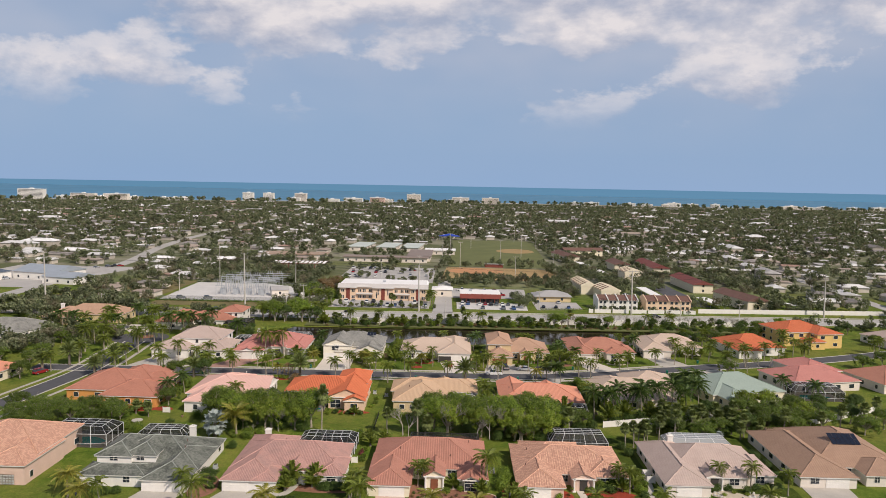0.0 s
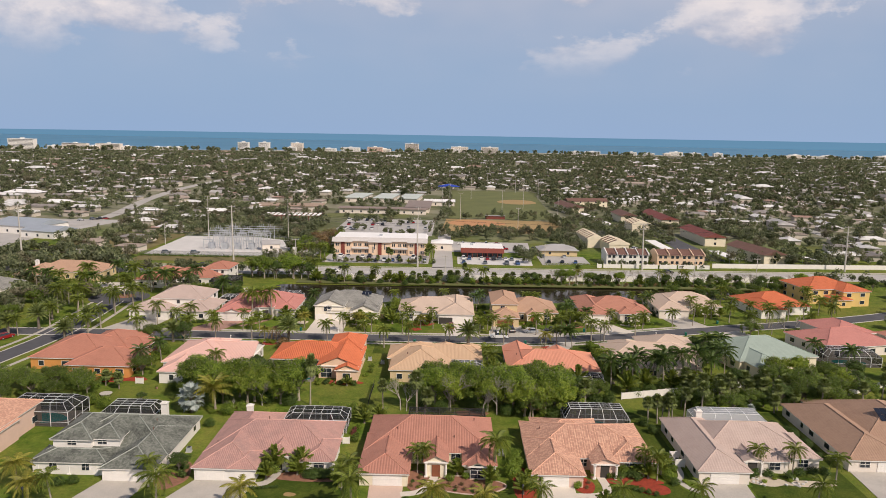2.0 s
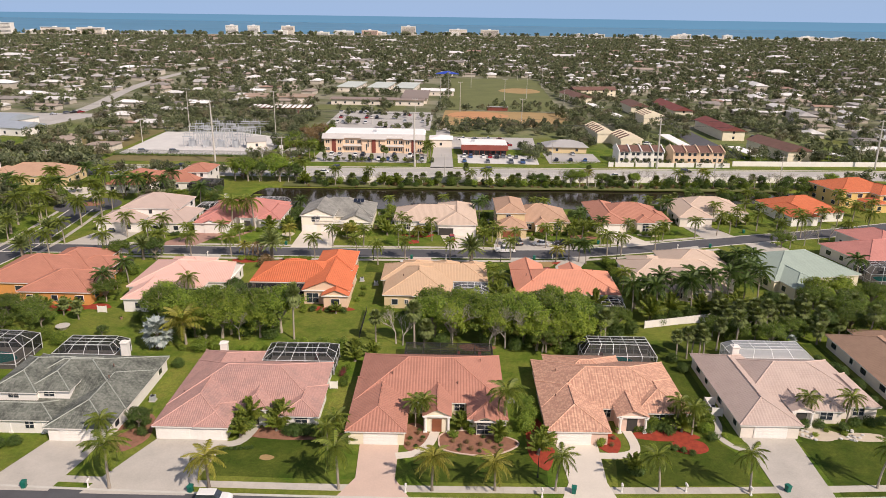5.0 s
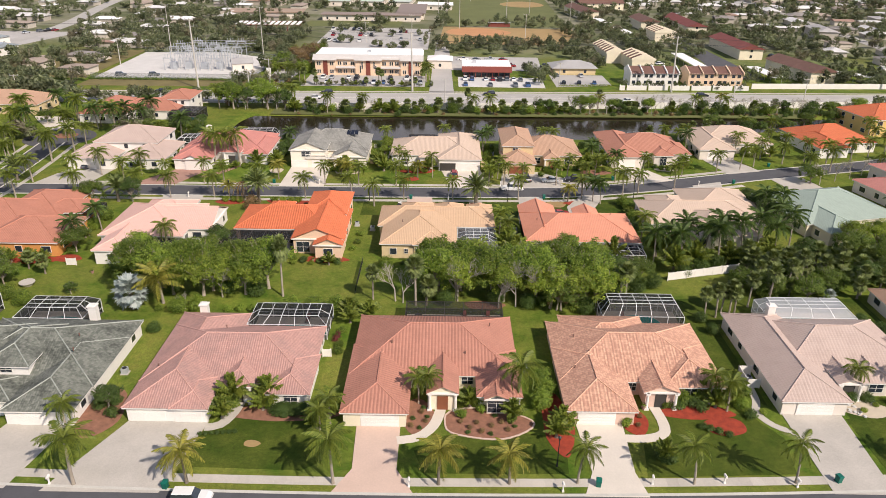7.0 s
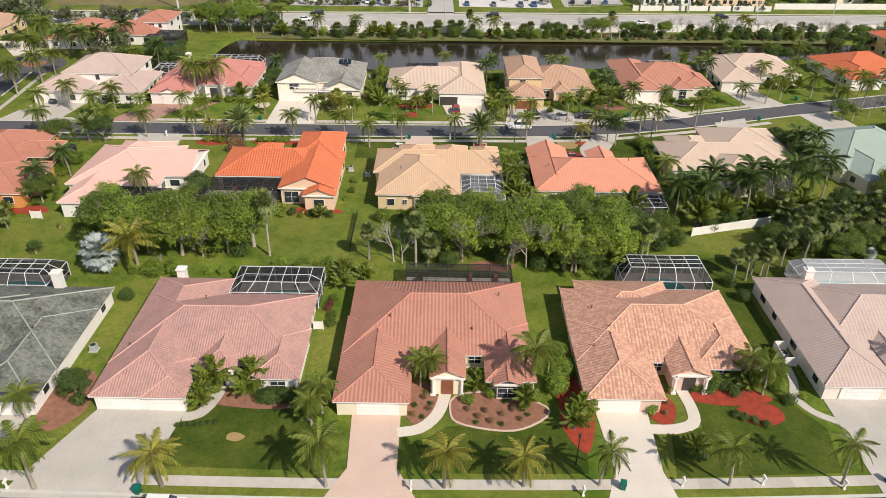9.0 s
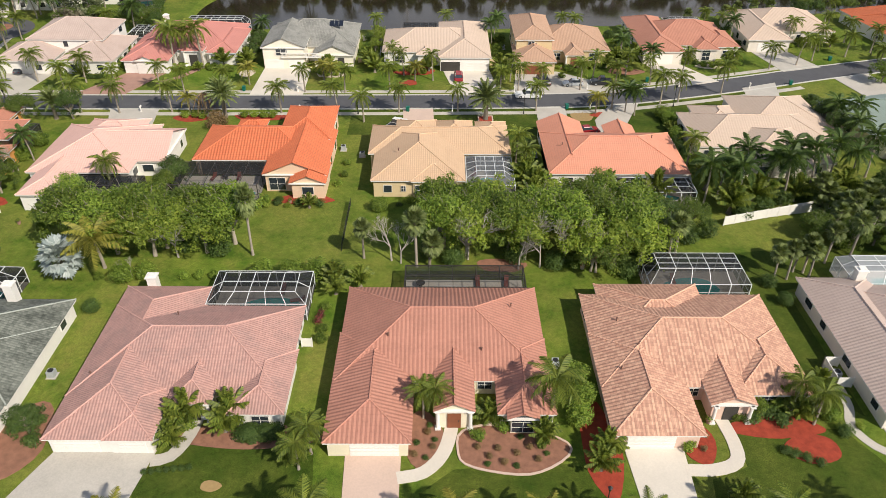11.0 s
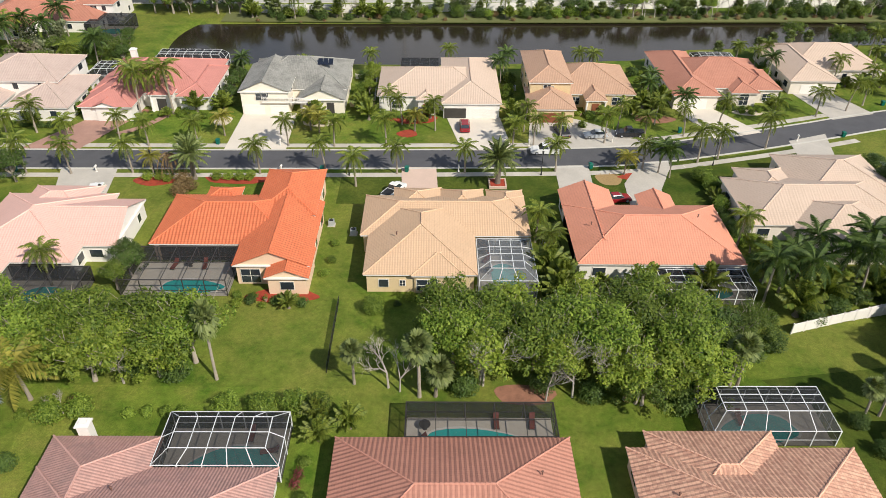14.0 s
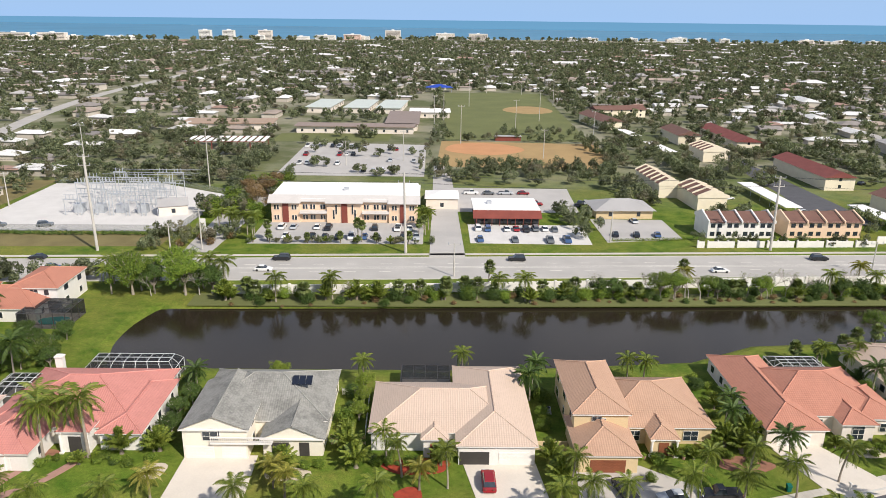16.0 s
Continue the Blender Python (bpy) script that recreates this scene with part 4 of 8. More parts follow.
for cx, cy, rx, ry, mat, s in ((-27, 181.5, 3.4, 1.8, SANDB, 21), (-46.2, 182, 1.8, 2.2, SANDB, 22), (-8, 183.5, 5.0, 2.2, MULCH_RED, 23), (-9, 177, 2, 1.6, MULCH_RED, 24), (41, 184.5, 4.2, 2.0, MULCH_BROWN, 25),
                               (62, 188.0, 3.4, 1.6, SANDB, 26), (-52, 158.5, 3.6, 2.0, MULCH_RED, 27), (-38, 159, 6, 2.0, MULCH_RED, 28), (-24.5, 126.8, 5.0, 1.5, MULCH_RED, 29), (-76, 125.5, 3, 1.5, MULCH_RED, 30),
                               (-84, 124.5, 7, 2.0, MULCH_RED, 31), (-66, 186.2, 4, 1.6, MULCH_BROWN, 32), (32, 160.5, 3.2, 1.2, MULCH_RED, 33)):
    bed({"red_mulch": "red bark mulch bed", "brown_mulch": "brown bark mulch bed", "beach_sand": "pale sand and pebble bed", "grey_drive": "small grey paved terrace"}[mat.name], oval(cx, cy, rx, ry, 20, 0.12, s), mat)
structure("garden_path", ribbon(smooth_line([(-65, 176), (-61.5, 179), (-58.5, 184), (-58, 188)], 0.8), -0.7, 0.7, 0, 0.085), DRIVE_BRICK, "curving brick garden path", "path")
# beyond the main road
bank = smooth_line([(-62, 249), (-30, 249.5), (20, 250.3), (70, 252), (130, 253.6)], 4)
structure("bank_scrub", ribbon(bank, -4.2, 3.0, -0.3, 0.03), FIELD, "olive green scrub on the canal's far bank", "bank")
bed("pale gravel yard of the substation", [(-150, 302), (-84, 303), (-81, 350), (-112, 368), (-152, 366)], GRAVEL)
bed("dry scrub bank beside the substation", [(-210, 300), (-154, 301), (-154, 372), (-190, 372)], SCRUB, 0.03)
bed("dry verge along the main road", [(-150, 286), (-84, 288), (-84, 300), (-150, 299)], SCRUB, 0.03)
bed("pale asphalt parking lot before the office block", [(-60, 291.5), (-9, 292.5), (-9, 315), (-60, 315)], LOT)
bed("pale asphalt parking lot before the shop", [(5, 294), (41, 293.5), (42, 314), (5, 314)], GRAVEL)
bed("pale asphalt parking lot by the hipped building", [(46, 296), (70, 300), (70, 322), (46, 322)], LOT)
bed("asphalt yard behind the shop", [(2, 330), (44, 330), (46, 366), (0, 366)], LOT)
bed("large asphalt parking lot behind the office block", [(-72, 386), (-10, 386), (-10, 464), (-72, 468)], LOT)
bed("access lane past the office block", [(-76, 283), (-68, 283), (-62, 372), (-78, 372)], LOT, 0.045)
bed("lane between the office block and the shop", [(-7, 281), (3, 281), (1, 410), (-6, 410)], LOT, 0.05)
bed("lane past the terraces", [(121, 318), (142, 318), (141, 470), (135, 470), (128, 360)], ASPHALT, 0.045)
bed("dry brown outfield", [(-5, 408), (66, 406), (80, 440), (80, 472), (-2, 478)], DIRT, 0.045)
bed("orange clay infield", oval(19, 455, 20, 17, 30, 0.05, 41), CLAY, 0.06)
bed("olive green playing field", [(0, 484), (78, 480), (90, 740), (2, 742)], FIELD, 0.045)
bed("lighter infield of the far diamond", oval(62, 620, 18, 22, 26, 0.05, 42), DIRT, 0.06)
bed("school lawn", [(-92, 470), (-30, 474), (-30, 500), (-92, 498)], FIELD, 0.045)
structure("road_avenue", ribbon(smooth_line([(-231, 284), (-234, 366), (-238, 456), (-262, 572), (-278, 700), (-281, 866), (-286, 1045), (-290, 1300)], 20), -4.6, 4.6, 0, 0.09), ROADGREY, "long pale avenue running off towards the sea", "road")
bed("large pale parking lot", [(-300, 330), (-235, 330), (-215, 430), (-300, 430)], LOT, 0.04)

# ---- houses, front row ----
E1 = 2.5
house("house", "dusty pink tiled house with two garage doors and arched windows",
      [(-43.6, 80.4, -19.2, 96.2, E1, 0.44, "hip"), (-43.6, 74.3, -32.0, 100.2, E1, 0.42, "hip"), (-25.2, 77.8, -18.8, 88, E1, 0.40, "hip"), (-31.9, 78.8, -26.9, 89, 3.0, 0.50, "hip"), (-37.2, 74.2, -31.9, 82, E1, 0.42, "hip")],
      R_PINK, WHITE, [("garage", "-y", -40.4, 74.75, 4.9), ("garage", "-y", -34.4, 74.65, 2.9), ("chimney", "-y", -40.4, 100.8, 3.7), ("dark", "-y", -29.4, 79.17, 1.7, 2.5), ("window", "-y", -25.9, 80.85, 0.5, 2.2, 1.5, 1), ("window", "-y", -21.6, 78.2, 0.6, 1.8, 1.2, 1),
                    ("column", "-y", -31.3, 79.1, 2.9), ("column", "-y", -27.5, 79.1, 2.9), ("vent", "-y", -41.5, 83, 3.3), ("vent", "-y", -34, 92, 4.6)], relief=0.6, rib=0.34)
house("house", "terracotta ribbed tile house with a white garage door",
      [(-14.0, 82.9, 10.8, 100.1, E1, 0.44, "hip"), (-14.2, 73.9, -4.8, 91, E1, 0.35, "hip"), (4.4, 77.9, 10.9, 90, E1, 0.42, "hip"), (-2.6, 77.8, 2.0, 90, 3.0, 0.50, "gy"), (5.4, 77.0, 9.0, 82, 2.7, 0.42, "gy")],
      R_TERRA, CREAM, [("garage", "-y", -8.8, 74.35, 5.2), ("door", "-y", -0.3, 78.2), ("window", "-y", 3.3, 83.35, 0.9, 1.6, 1.3), ("window", "-y", -3.6, 83.35, 0.9, 1.3, 1.3), ("window", "-y", 7.2, 77.4, 0.4, 2.4, 1.5, 1), ("window", "-y", 10, 78.3, 0.9, 1.0, 1.0),
                       ("column", "-y", -2.1, 78.1, 2.9), ("column", "-y", 1.5, 78.1, 2.9), ("vent", "-y", -8, 88, 4.8), ("vent", "-y", 7, 94, 4.4), ("vent", "-y", 3, 86.4, 4.0)], relief=0.75, rib=0.5)
house("house", "peach house with patchy mixed roof tiles and a columned entry",
      [(16.5, 82.0, 40.5, 98.8, E1, 0.38, "hip"), (16.4, 75.0, 26.4, 91.0, E1, 0.38, "hip"), (18.8, 89, 32.6, 101.0, E1, 0.36, "hip"), (31.4, 80.8, 40.4, 92.5, E1, 0.42, "hip"), (28.0, 79.0, 33.2, 89, 2.8, 0.42, "gy")],
      R_PEACH, PINKW, [("garage", "-y", 20.8, 75.4, 5.2), ("dark", "-y", 30.6, 79.45, 1.6, 2.4), ("window", "-y", 35.4, 81.25, 0.9, 1.8, 1.3), ("window", "-y", 27.2, 82.45, 0.8, 1.2, 1.5), ("column", "-y", 28.6, 79.0, 2.75), ("column", "-y", 32.6, 79.0, 2.75),
                       ("vent", "-y", 20, 92, 3.8), ("vent", "-y", 21.5, 87, 4.2), ("vent", "-y", 19.0, 84, 3.4)], relief=0.7, rib=0.5)
house("house", "taupe tiled house with pale walls and a white garage",
      [(50, 85, 71.6, 101.0, E1, 0.44, "hip"), (46.9, 77.8, 56.9, 102.6, E1, 0.44, "hip"), (60, 82.5, 66, 92, E1, 0.42, "hip"), (66, 84, 72.5, 96, E1, 0.42, "hip"), (56.6, 81.6, 60.4, 90, 2.9, 0.42, "gy")],
      R_TAUPE, PALE, [("garage", "-y", 52.0, 78.2, 5.2), ("dark", "-y", 58.5, 82.05, 1.7, 2.4), ("column", "-y", 57.0, 81.7, 2.8), ("column", "-y", 60.0, 81.7, 2.8), ("window", "-y", 63, 82.9, 0.8, 2.0, 1.4), ("window", "-y", 69, 84.4, 0.8, 1.8, 1.4), ("vent", "-y", 55, 93, 4.0), ("chimney", "-y", 54.8, 101.6, 4.6)], rib=0.5)
house("house", "mildewed grey-green tiled two-storey house with white walls",
      [(-72.5, 79, -49.4, 97.4, E1, 0.42, "hip"), (-59.5, 73.2, -49.6, 92, E1, 0.42, "hip"), (-71.5, 79.5, -63.5, 92, 4.8, 0.45, "hip"), (-65.8, 80.2, -58.6, 92, 4.8, 0.45, "hip"), (-73, 75.2, -59, 82, E1, 0.32, "hip")],
      R_GREY, WHITE, [("garage", "-y", -54.6, 73.6, 5.2), ("window", "-y", -67.5, 79.95, 3.7, 1.6, 0.9), ("window", "-y", -62.2, 80.65, 3.7, 1.6, 0.9), ("chimney", "-y", -57.0, 96.8, 5.4), ("column", "-y", -71.5, 75.8, 2.3), ("column", "-y", -66, 75.8, 2.3), ("column", "-y", -61, 75.8, 2.3),
                      ("vent", "-y", -55, 88, 5.2), ("vent", "-y", -54, 84, 5.2)])
house("house", "orange tiled two-storey house with pale stucco walls",
      [(-105, 80, -83.5, 99, 4.6, 0.42, "hip"), (-93, 74.5, -83.0, 90, 4.2, 0.42, "hip")], R_PEACH, PINKW, [("garage", "-y", -88, 75.0, 4.9)])
house("house", "brown ribbed tile house with dark solar panels on the roof",
      [(83, 90, 104.5, 115, E1, 0.42, "hip"), (77.2, 84.0, 90, 112.5, E1, 0.42, "hip"), (92, 85.5, 103, 96, E1, 0.42, "hip")], R_BROWN, PALE,
      [("garage", "-y", 85.5, 84.4, 4.9), ("solar", "y", 90.5, 96.5, 6, 2, 5.45, 0.42, "y")], rib=0.5)
pool_cage("pool_cage", "white framed screened pool enclosure with a green pool", (-32.2, 96.3, -19.3, 103.4), 2.7, ALU, MESH_DARK, 0.9, 5, 2, basin=(1.2, -1.3, 4.8, 2.1))
pool_cage("pool_cage", "dark bronze screened enclosure over a turquoise pool", (-6.7, 100.1, 9.7, 105.0), 2.6, BRONZE, MESH_VEIL, 0.2, 5, 2, "flat", (-1.2, -0.6, 5.2, 1.35))
pool_cage("pool_cage", "white framed domed pool enclosure behind the peach house", (26.6, 101.1, 40.4, 107.2), 2.4, ALU, MESH_DARK, 1.8, 5, 3, basin=(-0.4, -0.7, 4.2, 2.0))
pool_cage("pool_cage", "white framed pool enclosure with pale roof panels", (54.5, 101.1, 69.5, 107.4), 2.6, ALU, MESH_LIGHT, 1.2, 4, 3)
pool_cage("pool_cage", "white framed domed screen enclosure behind the grey house", (-71, 97.5, -59.5, 104.2), 2.6, ALU, MESH_DARK, 1.2, 4, 3)
pool_cage("pool_cage", "large white framed screen enclosure over a pool", (-91.5, 96.0, -77, 104.8), 3.2, ALU, MESH_DARK, 1.3, 4, 3)

# ---- houses, middle row ----
E2 = 3.1
house("house", "terracotta tiled house with orange stucco walls",
      [(-106, 131, -86, 150, E2, 0.40, "hip"), (-94, 125.8, -77.5, 140, E2, 0.40, "hip"), (-98, 140, -84, 156, E2, 0.40, "hip"), (-90, 142, -80, 150.5, E2, 0.38, "hip")], R_BRICK, ORANGEW, [("garage", "+y", -94, 155.6, 4.9)])
house("house", "pale pink tiled house with white walls",
      [(-71.4, 130, -54, 148.6, E2, 0.36, "hip"), (-69.5, 122.6, -62.5, 138, E2, 0.36, "hip"), (-61, 134, -49.2, 147, E2, 0.40, "gx"), (-68, 142, -57, 151, E2, 0.36, "hip")], R_PALEPINK, WHITE, [("garage", "+y", -62.5, 150.6, 4.9), ("dark", "-y", -59.5, 130.45, 7.5, 2.6)], rib=0.4)
house("house", "bright orange tiled house with a lanai and peach walls",
      [(-44.8, 134.6, -24, 148.4, E2, 0.42, "hip"), (-31.6, 129.0, -20.8, 146, E2 + 0.3, 0.42, "gy"), (-26.8, 126.6, -20.6, 134, E2, 0.42, "gy"), (-31.2, 141, -21.6, 155.2, E2 + 0.9, 0.42, "hip"), (-40, 146.5, -34.5, 150.8, E2, 0.42, "hip")],
      R_ORANGE, PEACHW, [("garage", "+y", -26.4, 154.8, 4.9), ("dark", "-y", -38, 135.05, 11, 2.6), ("window", "-y", -29.2, 129.4, 0.4, 2.6, 2.2)], relief=1.1, rib=0.5)
house("house", "beige tiled house with yellow stucco walls and a screened pool",
      [(-14.6, 136.8, 10.6, 148.2, E2 + 0.2, 0.42, "hip"), (-13.4, 127.3, 2.3, 146, E2 + 0.2, 0.40, "hip"), (-10.2, 143, -2.6, 150.6, E2 + 0.2, 0.42, "hip"), (-2.8, 142, 4.2, 150.2, E2 + 0.2, 0.50, "hip"), (4.6, 143, 10.5, 150.0, E2 + 0.2, 0.46, "hip"), (-6.8, 127.0, 0.6, 134, E2 + 0.2, 0.40, "hip")],
      R_BEIGE, BEIGEW, [("garage", "+y", -6.4, 150.2, 4.9), ("dark", "-y", 6.4, 137.2, 7, 2.6), ("window", "-y", -4.6, 127.4, 0.6, 2.8, 1.8), ("window", "-y", -8.0, 127.7, 1.2, 0.7, 0.9), ("vent", "-y", -9, 134, 5.4)])
house("house", "salmon tiled house with white stucco walls",
      [(16.4, 130.2, 40.4, 146, E2, 0.40, "hip"), (16.4, 134, 24.8, 150.8, E2, 0.42, "gy"), (28.6, 136, 34.4, 149.2, E2, 0.44, "gy")], R_SALMON, WHITE, [("garage", "+y", 20.6, 150.4, 4.9), ("garage", "+y", 31.5, 148.8, 4.4), ("vent", "-y", 35, 138, 6.0), ("vent", "-y", 19.5, 138, 4.6)])
house("house", "taupe tiled house among dark palms",
      [(44.4, 140.4, 70.2, 155, E2, 0.40, "hip"), (56, 148, 72.4, 163.4, E2, 0.40, "hip"), (47.5, 148, 56, 158.4, E2, 0.40, "hip"), (51, 134.2, 66.8, 149, E2, 0.40, "hip")], R_CREAM, PALE, [("garage", "+y", 62, 163.0, 4.9)], rib=0.5)
house("house", "sage green tiled house with pale walls",
      [(76.5, 144, 101.5, 164, E2, 0.38, "hip"), (78, 138.5, 88, 158, E2, 0.38, "hip")], R_GREEN, CREAM, [], 14)
house("house", "rose tiled house with a screened pool", [(107, 158, 132, 176, E2, 0.38, "hip"), (118, 166, 132, 183, E2 + 1.2, 0.36, "hip")], R_ROSE, PALE, [], 14)
house("house", "brown tiled house by the corner", [(136, 160, 160, 178, E2, 0.40, "hip"), (140, 154, 150, 170, E2, 0.4, "hip")], R_CORAL, PALE, [], 14)
house("house", "salmon tiled house with cream walls", [(-160, 140, -134, 158, E2, 0.40, "hip"), (-148, 134, -137, 150, E2, 0.4, "hip")], R_SALMON, CREAM, [], -6)
pool_cage("pool_cage", "bronze framed lanai screen over a green pool", (-46.6, 126.6, -32.0, 134.5), 2.8, BRONZE, MESH_VEIL, 0.3, 5, 2, "flat", (1.6, -1.9, 4.4, 1.5))
pool_cage("pool_cage", "white framed screened pool beside the beige house", (2.5, 126.6, 10.5, 136.7), 2.9, ALU, MESH_MID, 0.9, 3, 4)
pool_cage("pool_cage", "white framed screened pool behind the salmon house", (27.5, 125.2, 40.0, 130.1), 2.6, ALU, MESH_DARK, 0.5, 5, 2)
pool_cage("pool_cage", "dark screened lanai behind the pink house", (-63.2, 123.4, -51.5, 129.9), 2.6, BRONZE, MESH_DARK, 0.3, 5, 2, "flat")
pool_cage("pool_cage", "white domed screen enclosure by the rose house", (106.5, 148.4, 121.5, 156.6), 2.8, ALU, MESH_DARK, 1.4, 5, 3)
pool_cage("pool_cage", "dark screened pool court beside the terracotta house", (-85.5, 140.4, -78.2, 149.8), 2.6, BRONZE, MESH_DARK, 0.3, 2, 3, "flat")

# ---- houses, back row ----
house("house", "taupe tiled two-storey house with white walls",
      [(-98, 188, -80, 203, 5.6, 0.40, "hip"), (-103, 180.8, -89.5, 193, E2, 0.40, "hip"), (-88.5, 181, -75.8, 198, E2, 0.40, "hip")], R_TAUPE, WHITE, [("garage", "-y", -97, 181.24, 4.9)], rib=0.5)
house("house", "rose pink tiled house with a gabled garage",
      [(-74.5, 188.5, -50.6, 207.8, E2, 0.40, "hip"), (-74.2, 181.4, -63.4, 200, E2, 0.40, "hip"), (-56.4, 186.8, -49.4, 204, E2, 0.40, "hip"), (-62.0, 186.2, -56.8, 194, 3.7, 0.44, "hip"), (-71.2, 181.1, -66.6, 186, E2 + 0.15, 0.40, "gy")], R_ROSE, WHITE,
      [("garage", "-y", -69, 181.84, 5.2), ("dark", "-y", -59.4, 186.66, 1.9, 2.7), ("column", "-y", -61.4, 186.4, 3.6), ("column", "-y", -57.4, 186.4, 3.6), ("chimney", "-y", -72, 208.4, 5.0)])
h3 = house("house", "slate grey tiled house with a balcony over the garage",
      [(-43.4, 190, -22.0, 206.8, 3.6, 0.46, "hip"), (-43.2, 184.8, -32.8, 200, 5.1, 0.42, "gy"), (-31.6, 185.6, -21.8, 200, E2, 0.44, "gy")], R_SLATE, plain("cream_white_stucco", (0.78, 0.72, 0.60), 0.85, 0.07, 6, 0.4),
      [("garage", "-y", -40.4, 185.25, 4.3), ("garage", "-y", -35.3, 185.25, 3.6), ("dark", "-y", -28.6, 186.05, 2.6, 2.3), ("dark", "-y", -25.0, 186.05, 1.5, 2.3), ("window", "-y", -38.6, 185.2, 3.2, 2.2, 1.4), ("solar", "y", -28.5, 196.0, 3, 1, 6.6, 0.46, "y")])
bal = Geo().box(-5.9, -13.7, 2.75, 3.2, -12.9, 2.9)
for k in range(30):
    bal.box(-5.8 + k * 0.31, -13.65, 2.9, -5.72 + k * 0.31, -13.57, 3.75)
bal.box(-5.9, -13.7, 3.75, 3.2, -13.5, 3.87)
part("balcony", bal, WHITE, h3)
house("house", "cream tiled house with an open garage",
      [(-15.6, 187.2, 8, 203.0, E2 + 0.3, 0.40, "hip"), (-2.4, 183.6, 9.8, 209.0, E2 + 0.3, 0.38, "hip"), (-7.6, 185.4, -3.4, 194, E2 + 0.2, 0.42, "hip")], R_CREAM, WHITE,
      [("dark", "-y", 0.4, 184.05, 4.4, 2.2), ("garage", "-y", 6.2, 184.05, 4.4), ("window", "-y", -11.5, 187.6, 0.7, 2.0, 1.5), ("door", "-y", -5.4, 185.8)])
house("house", "tan tiled two-storey house with a brown garage door",
      [(20, 189.5, 38.2, 206.0, E2, 0.44, "hip"), (15.4, 188.4, 24.6, 206.6, 6.0, 0.42, "hip"), (15.0, 181.8, 24.6, 193, E2, 0.42, "hip"), (27.0, 186.2, 31.6, 194, E2, 0.50, "hip")], R_TAN, BEIGEW,
      [("garage", "-y", 19.8, 182.25, 5.2, BROWNDOOR), ("door", "-y", 29.3, 186.6), ("column", "-y", 27.4, 186.4, 3.0), ("column", "-y", 31.2, 186.4, 3.0), ("window", "-y", 19.3, 188.8, 4.0, 1.4, 1.4), ("window", "-y", 25.6, 189.9, 0.7, 1.7, 1.6), ("window", "-y", 34.5, 189.9, 0.7, 2.2, 1.6)])
house("house", "coral tiled house with stepped hips and a white garage",
      [(48, 193.4, 69.0, 210.5, E2, 0.42, "hip"), (45.8, 189.0, 55.8, 215.0, E2, 0.42, "hip"), (58.5, 190.6, 64.5, 200, E2, 0.42, "hip"), (62, 192.4, 70, 204, E2, 0.4, "hip")], R_CORAL, PALE,
      [("garage", "-y", 50.6, 189.45, 5.2), ("window", "-y", 61.5, 191.0, 0.4, 1.8, 1.8, 1), ("window", "-y", 67, 192.8, 0.7, 1.8, 1.4)])
house("house", "tan tiled house with a white garage door", [(76, 204, 98, 221, E2, 0.40, "hip"), (73.6, 197.4, 84.6, 220, E2, 0.40, "hip")], R_CREAM, PALE, [("garage", "-y", 79, 197.85, 5.2)])
house("house", "bright orange tiled house with white walls", [(108.5, 206, 130, 224, E2, 0.42, "hip"), (108, 201.5, 118, 218, E2, 0.42, "hip")], R_ORANGE, WHITE, [("garage", "-y", 113, 202, 4.9)], 8)
house("house", "yellow two-storey house with an orange tiled roof", [(136, 226, 158, 244, 5.8, 0.36, "hip"), (147, 221, 159, 236, 5.8, 0.36, "hip"), (143, 219, 150, 227, E2, 0.4, "hip")], R_ORANGE, YELLOW, [], 10)
house("house", "white house with a pale grey tiled roof", [(178, 222, 204, 242, E2, 0.4, "hip"), (184, 216, 196, 232, E2, 0.4, "hip")], R_TAUPE, WHITE, [], 10)
house("house", "coral tiled two-storey house beside the canal", [(-112, 234, -90, 248, E2, 0.40, "hip"), (-99, 240, -88, 254, 5.6, 0.36, "hip"), (-122, 228, -106, 250, E2, 0.4, "hip")], R_BRICK, WHITE, [("window", "-y", -93.5, 240.45, 3.9, 1.6, 1.2), ("window", "-y", -101, 234.45, 0.9, 1.8, 1.3)])
pool_cage("pool_cage", "dark bronze pool screen beside the coral house", (-92.5, 231.0, -82.5, 239.6), 3.4, BRONZE, MESH_DARK, 0.2, 4, 3, "flat")
house("house", "tan tiled house with yellow walls", [(-168, 238, -140, 254, E2 + 0.4, 0.42, "hip"), (-172, 232, -156, 250, E2, 0.4, "hip")], R_TAN, BEIGEW, [("chimney", "-y", -166, 240, 7.5)])
house("house", "pale grey tiled house with white walls behind palms", [(-184, 207, -160, 222, E2, 0.42, "hip"), (-172, 202, -161, 216, E2, 0.40, "hip")], R_SLATE, WHITE, [("chimney", "-y", -178, 208, 6.5), ("window", "-y", -179, 207.45, 0.8, 1.8, 1.3)])
house("house", "orange tiled house at the edge of the district", [(-215, 150, -190, 172, E2, 0.42, "hip")], R_SALMON, PALE, [])
pool_cage("pool_cage", "white framed pool screen above the canal bank", (-68, 208.0, -52, 213.4), 2.6, ALU, MESH_DARK, 1.2, 7, 2)
pool_cage("pool_cage", "dark bronze pool screen above the canal bank", (-11.5, 203.2, -2.8, 210.5), 2.8, BRONZE, MESH_DARK, 0.1, 4, 3, "flat")
pool_cage("pool_cage", "white framed pool screen beside the coral house", (56.5, 208, 66, 214.5), 3.2, ALU, MESH_DARK, 0.6, 4, 3)
pool_cage("pool_cage", "white framed pool screen behind the taupe house", (-79.6, 198.2, -72.0, 206), 2.8, ALU, MESH_DARK, 1.0, 3, 3)


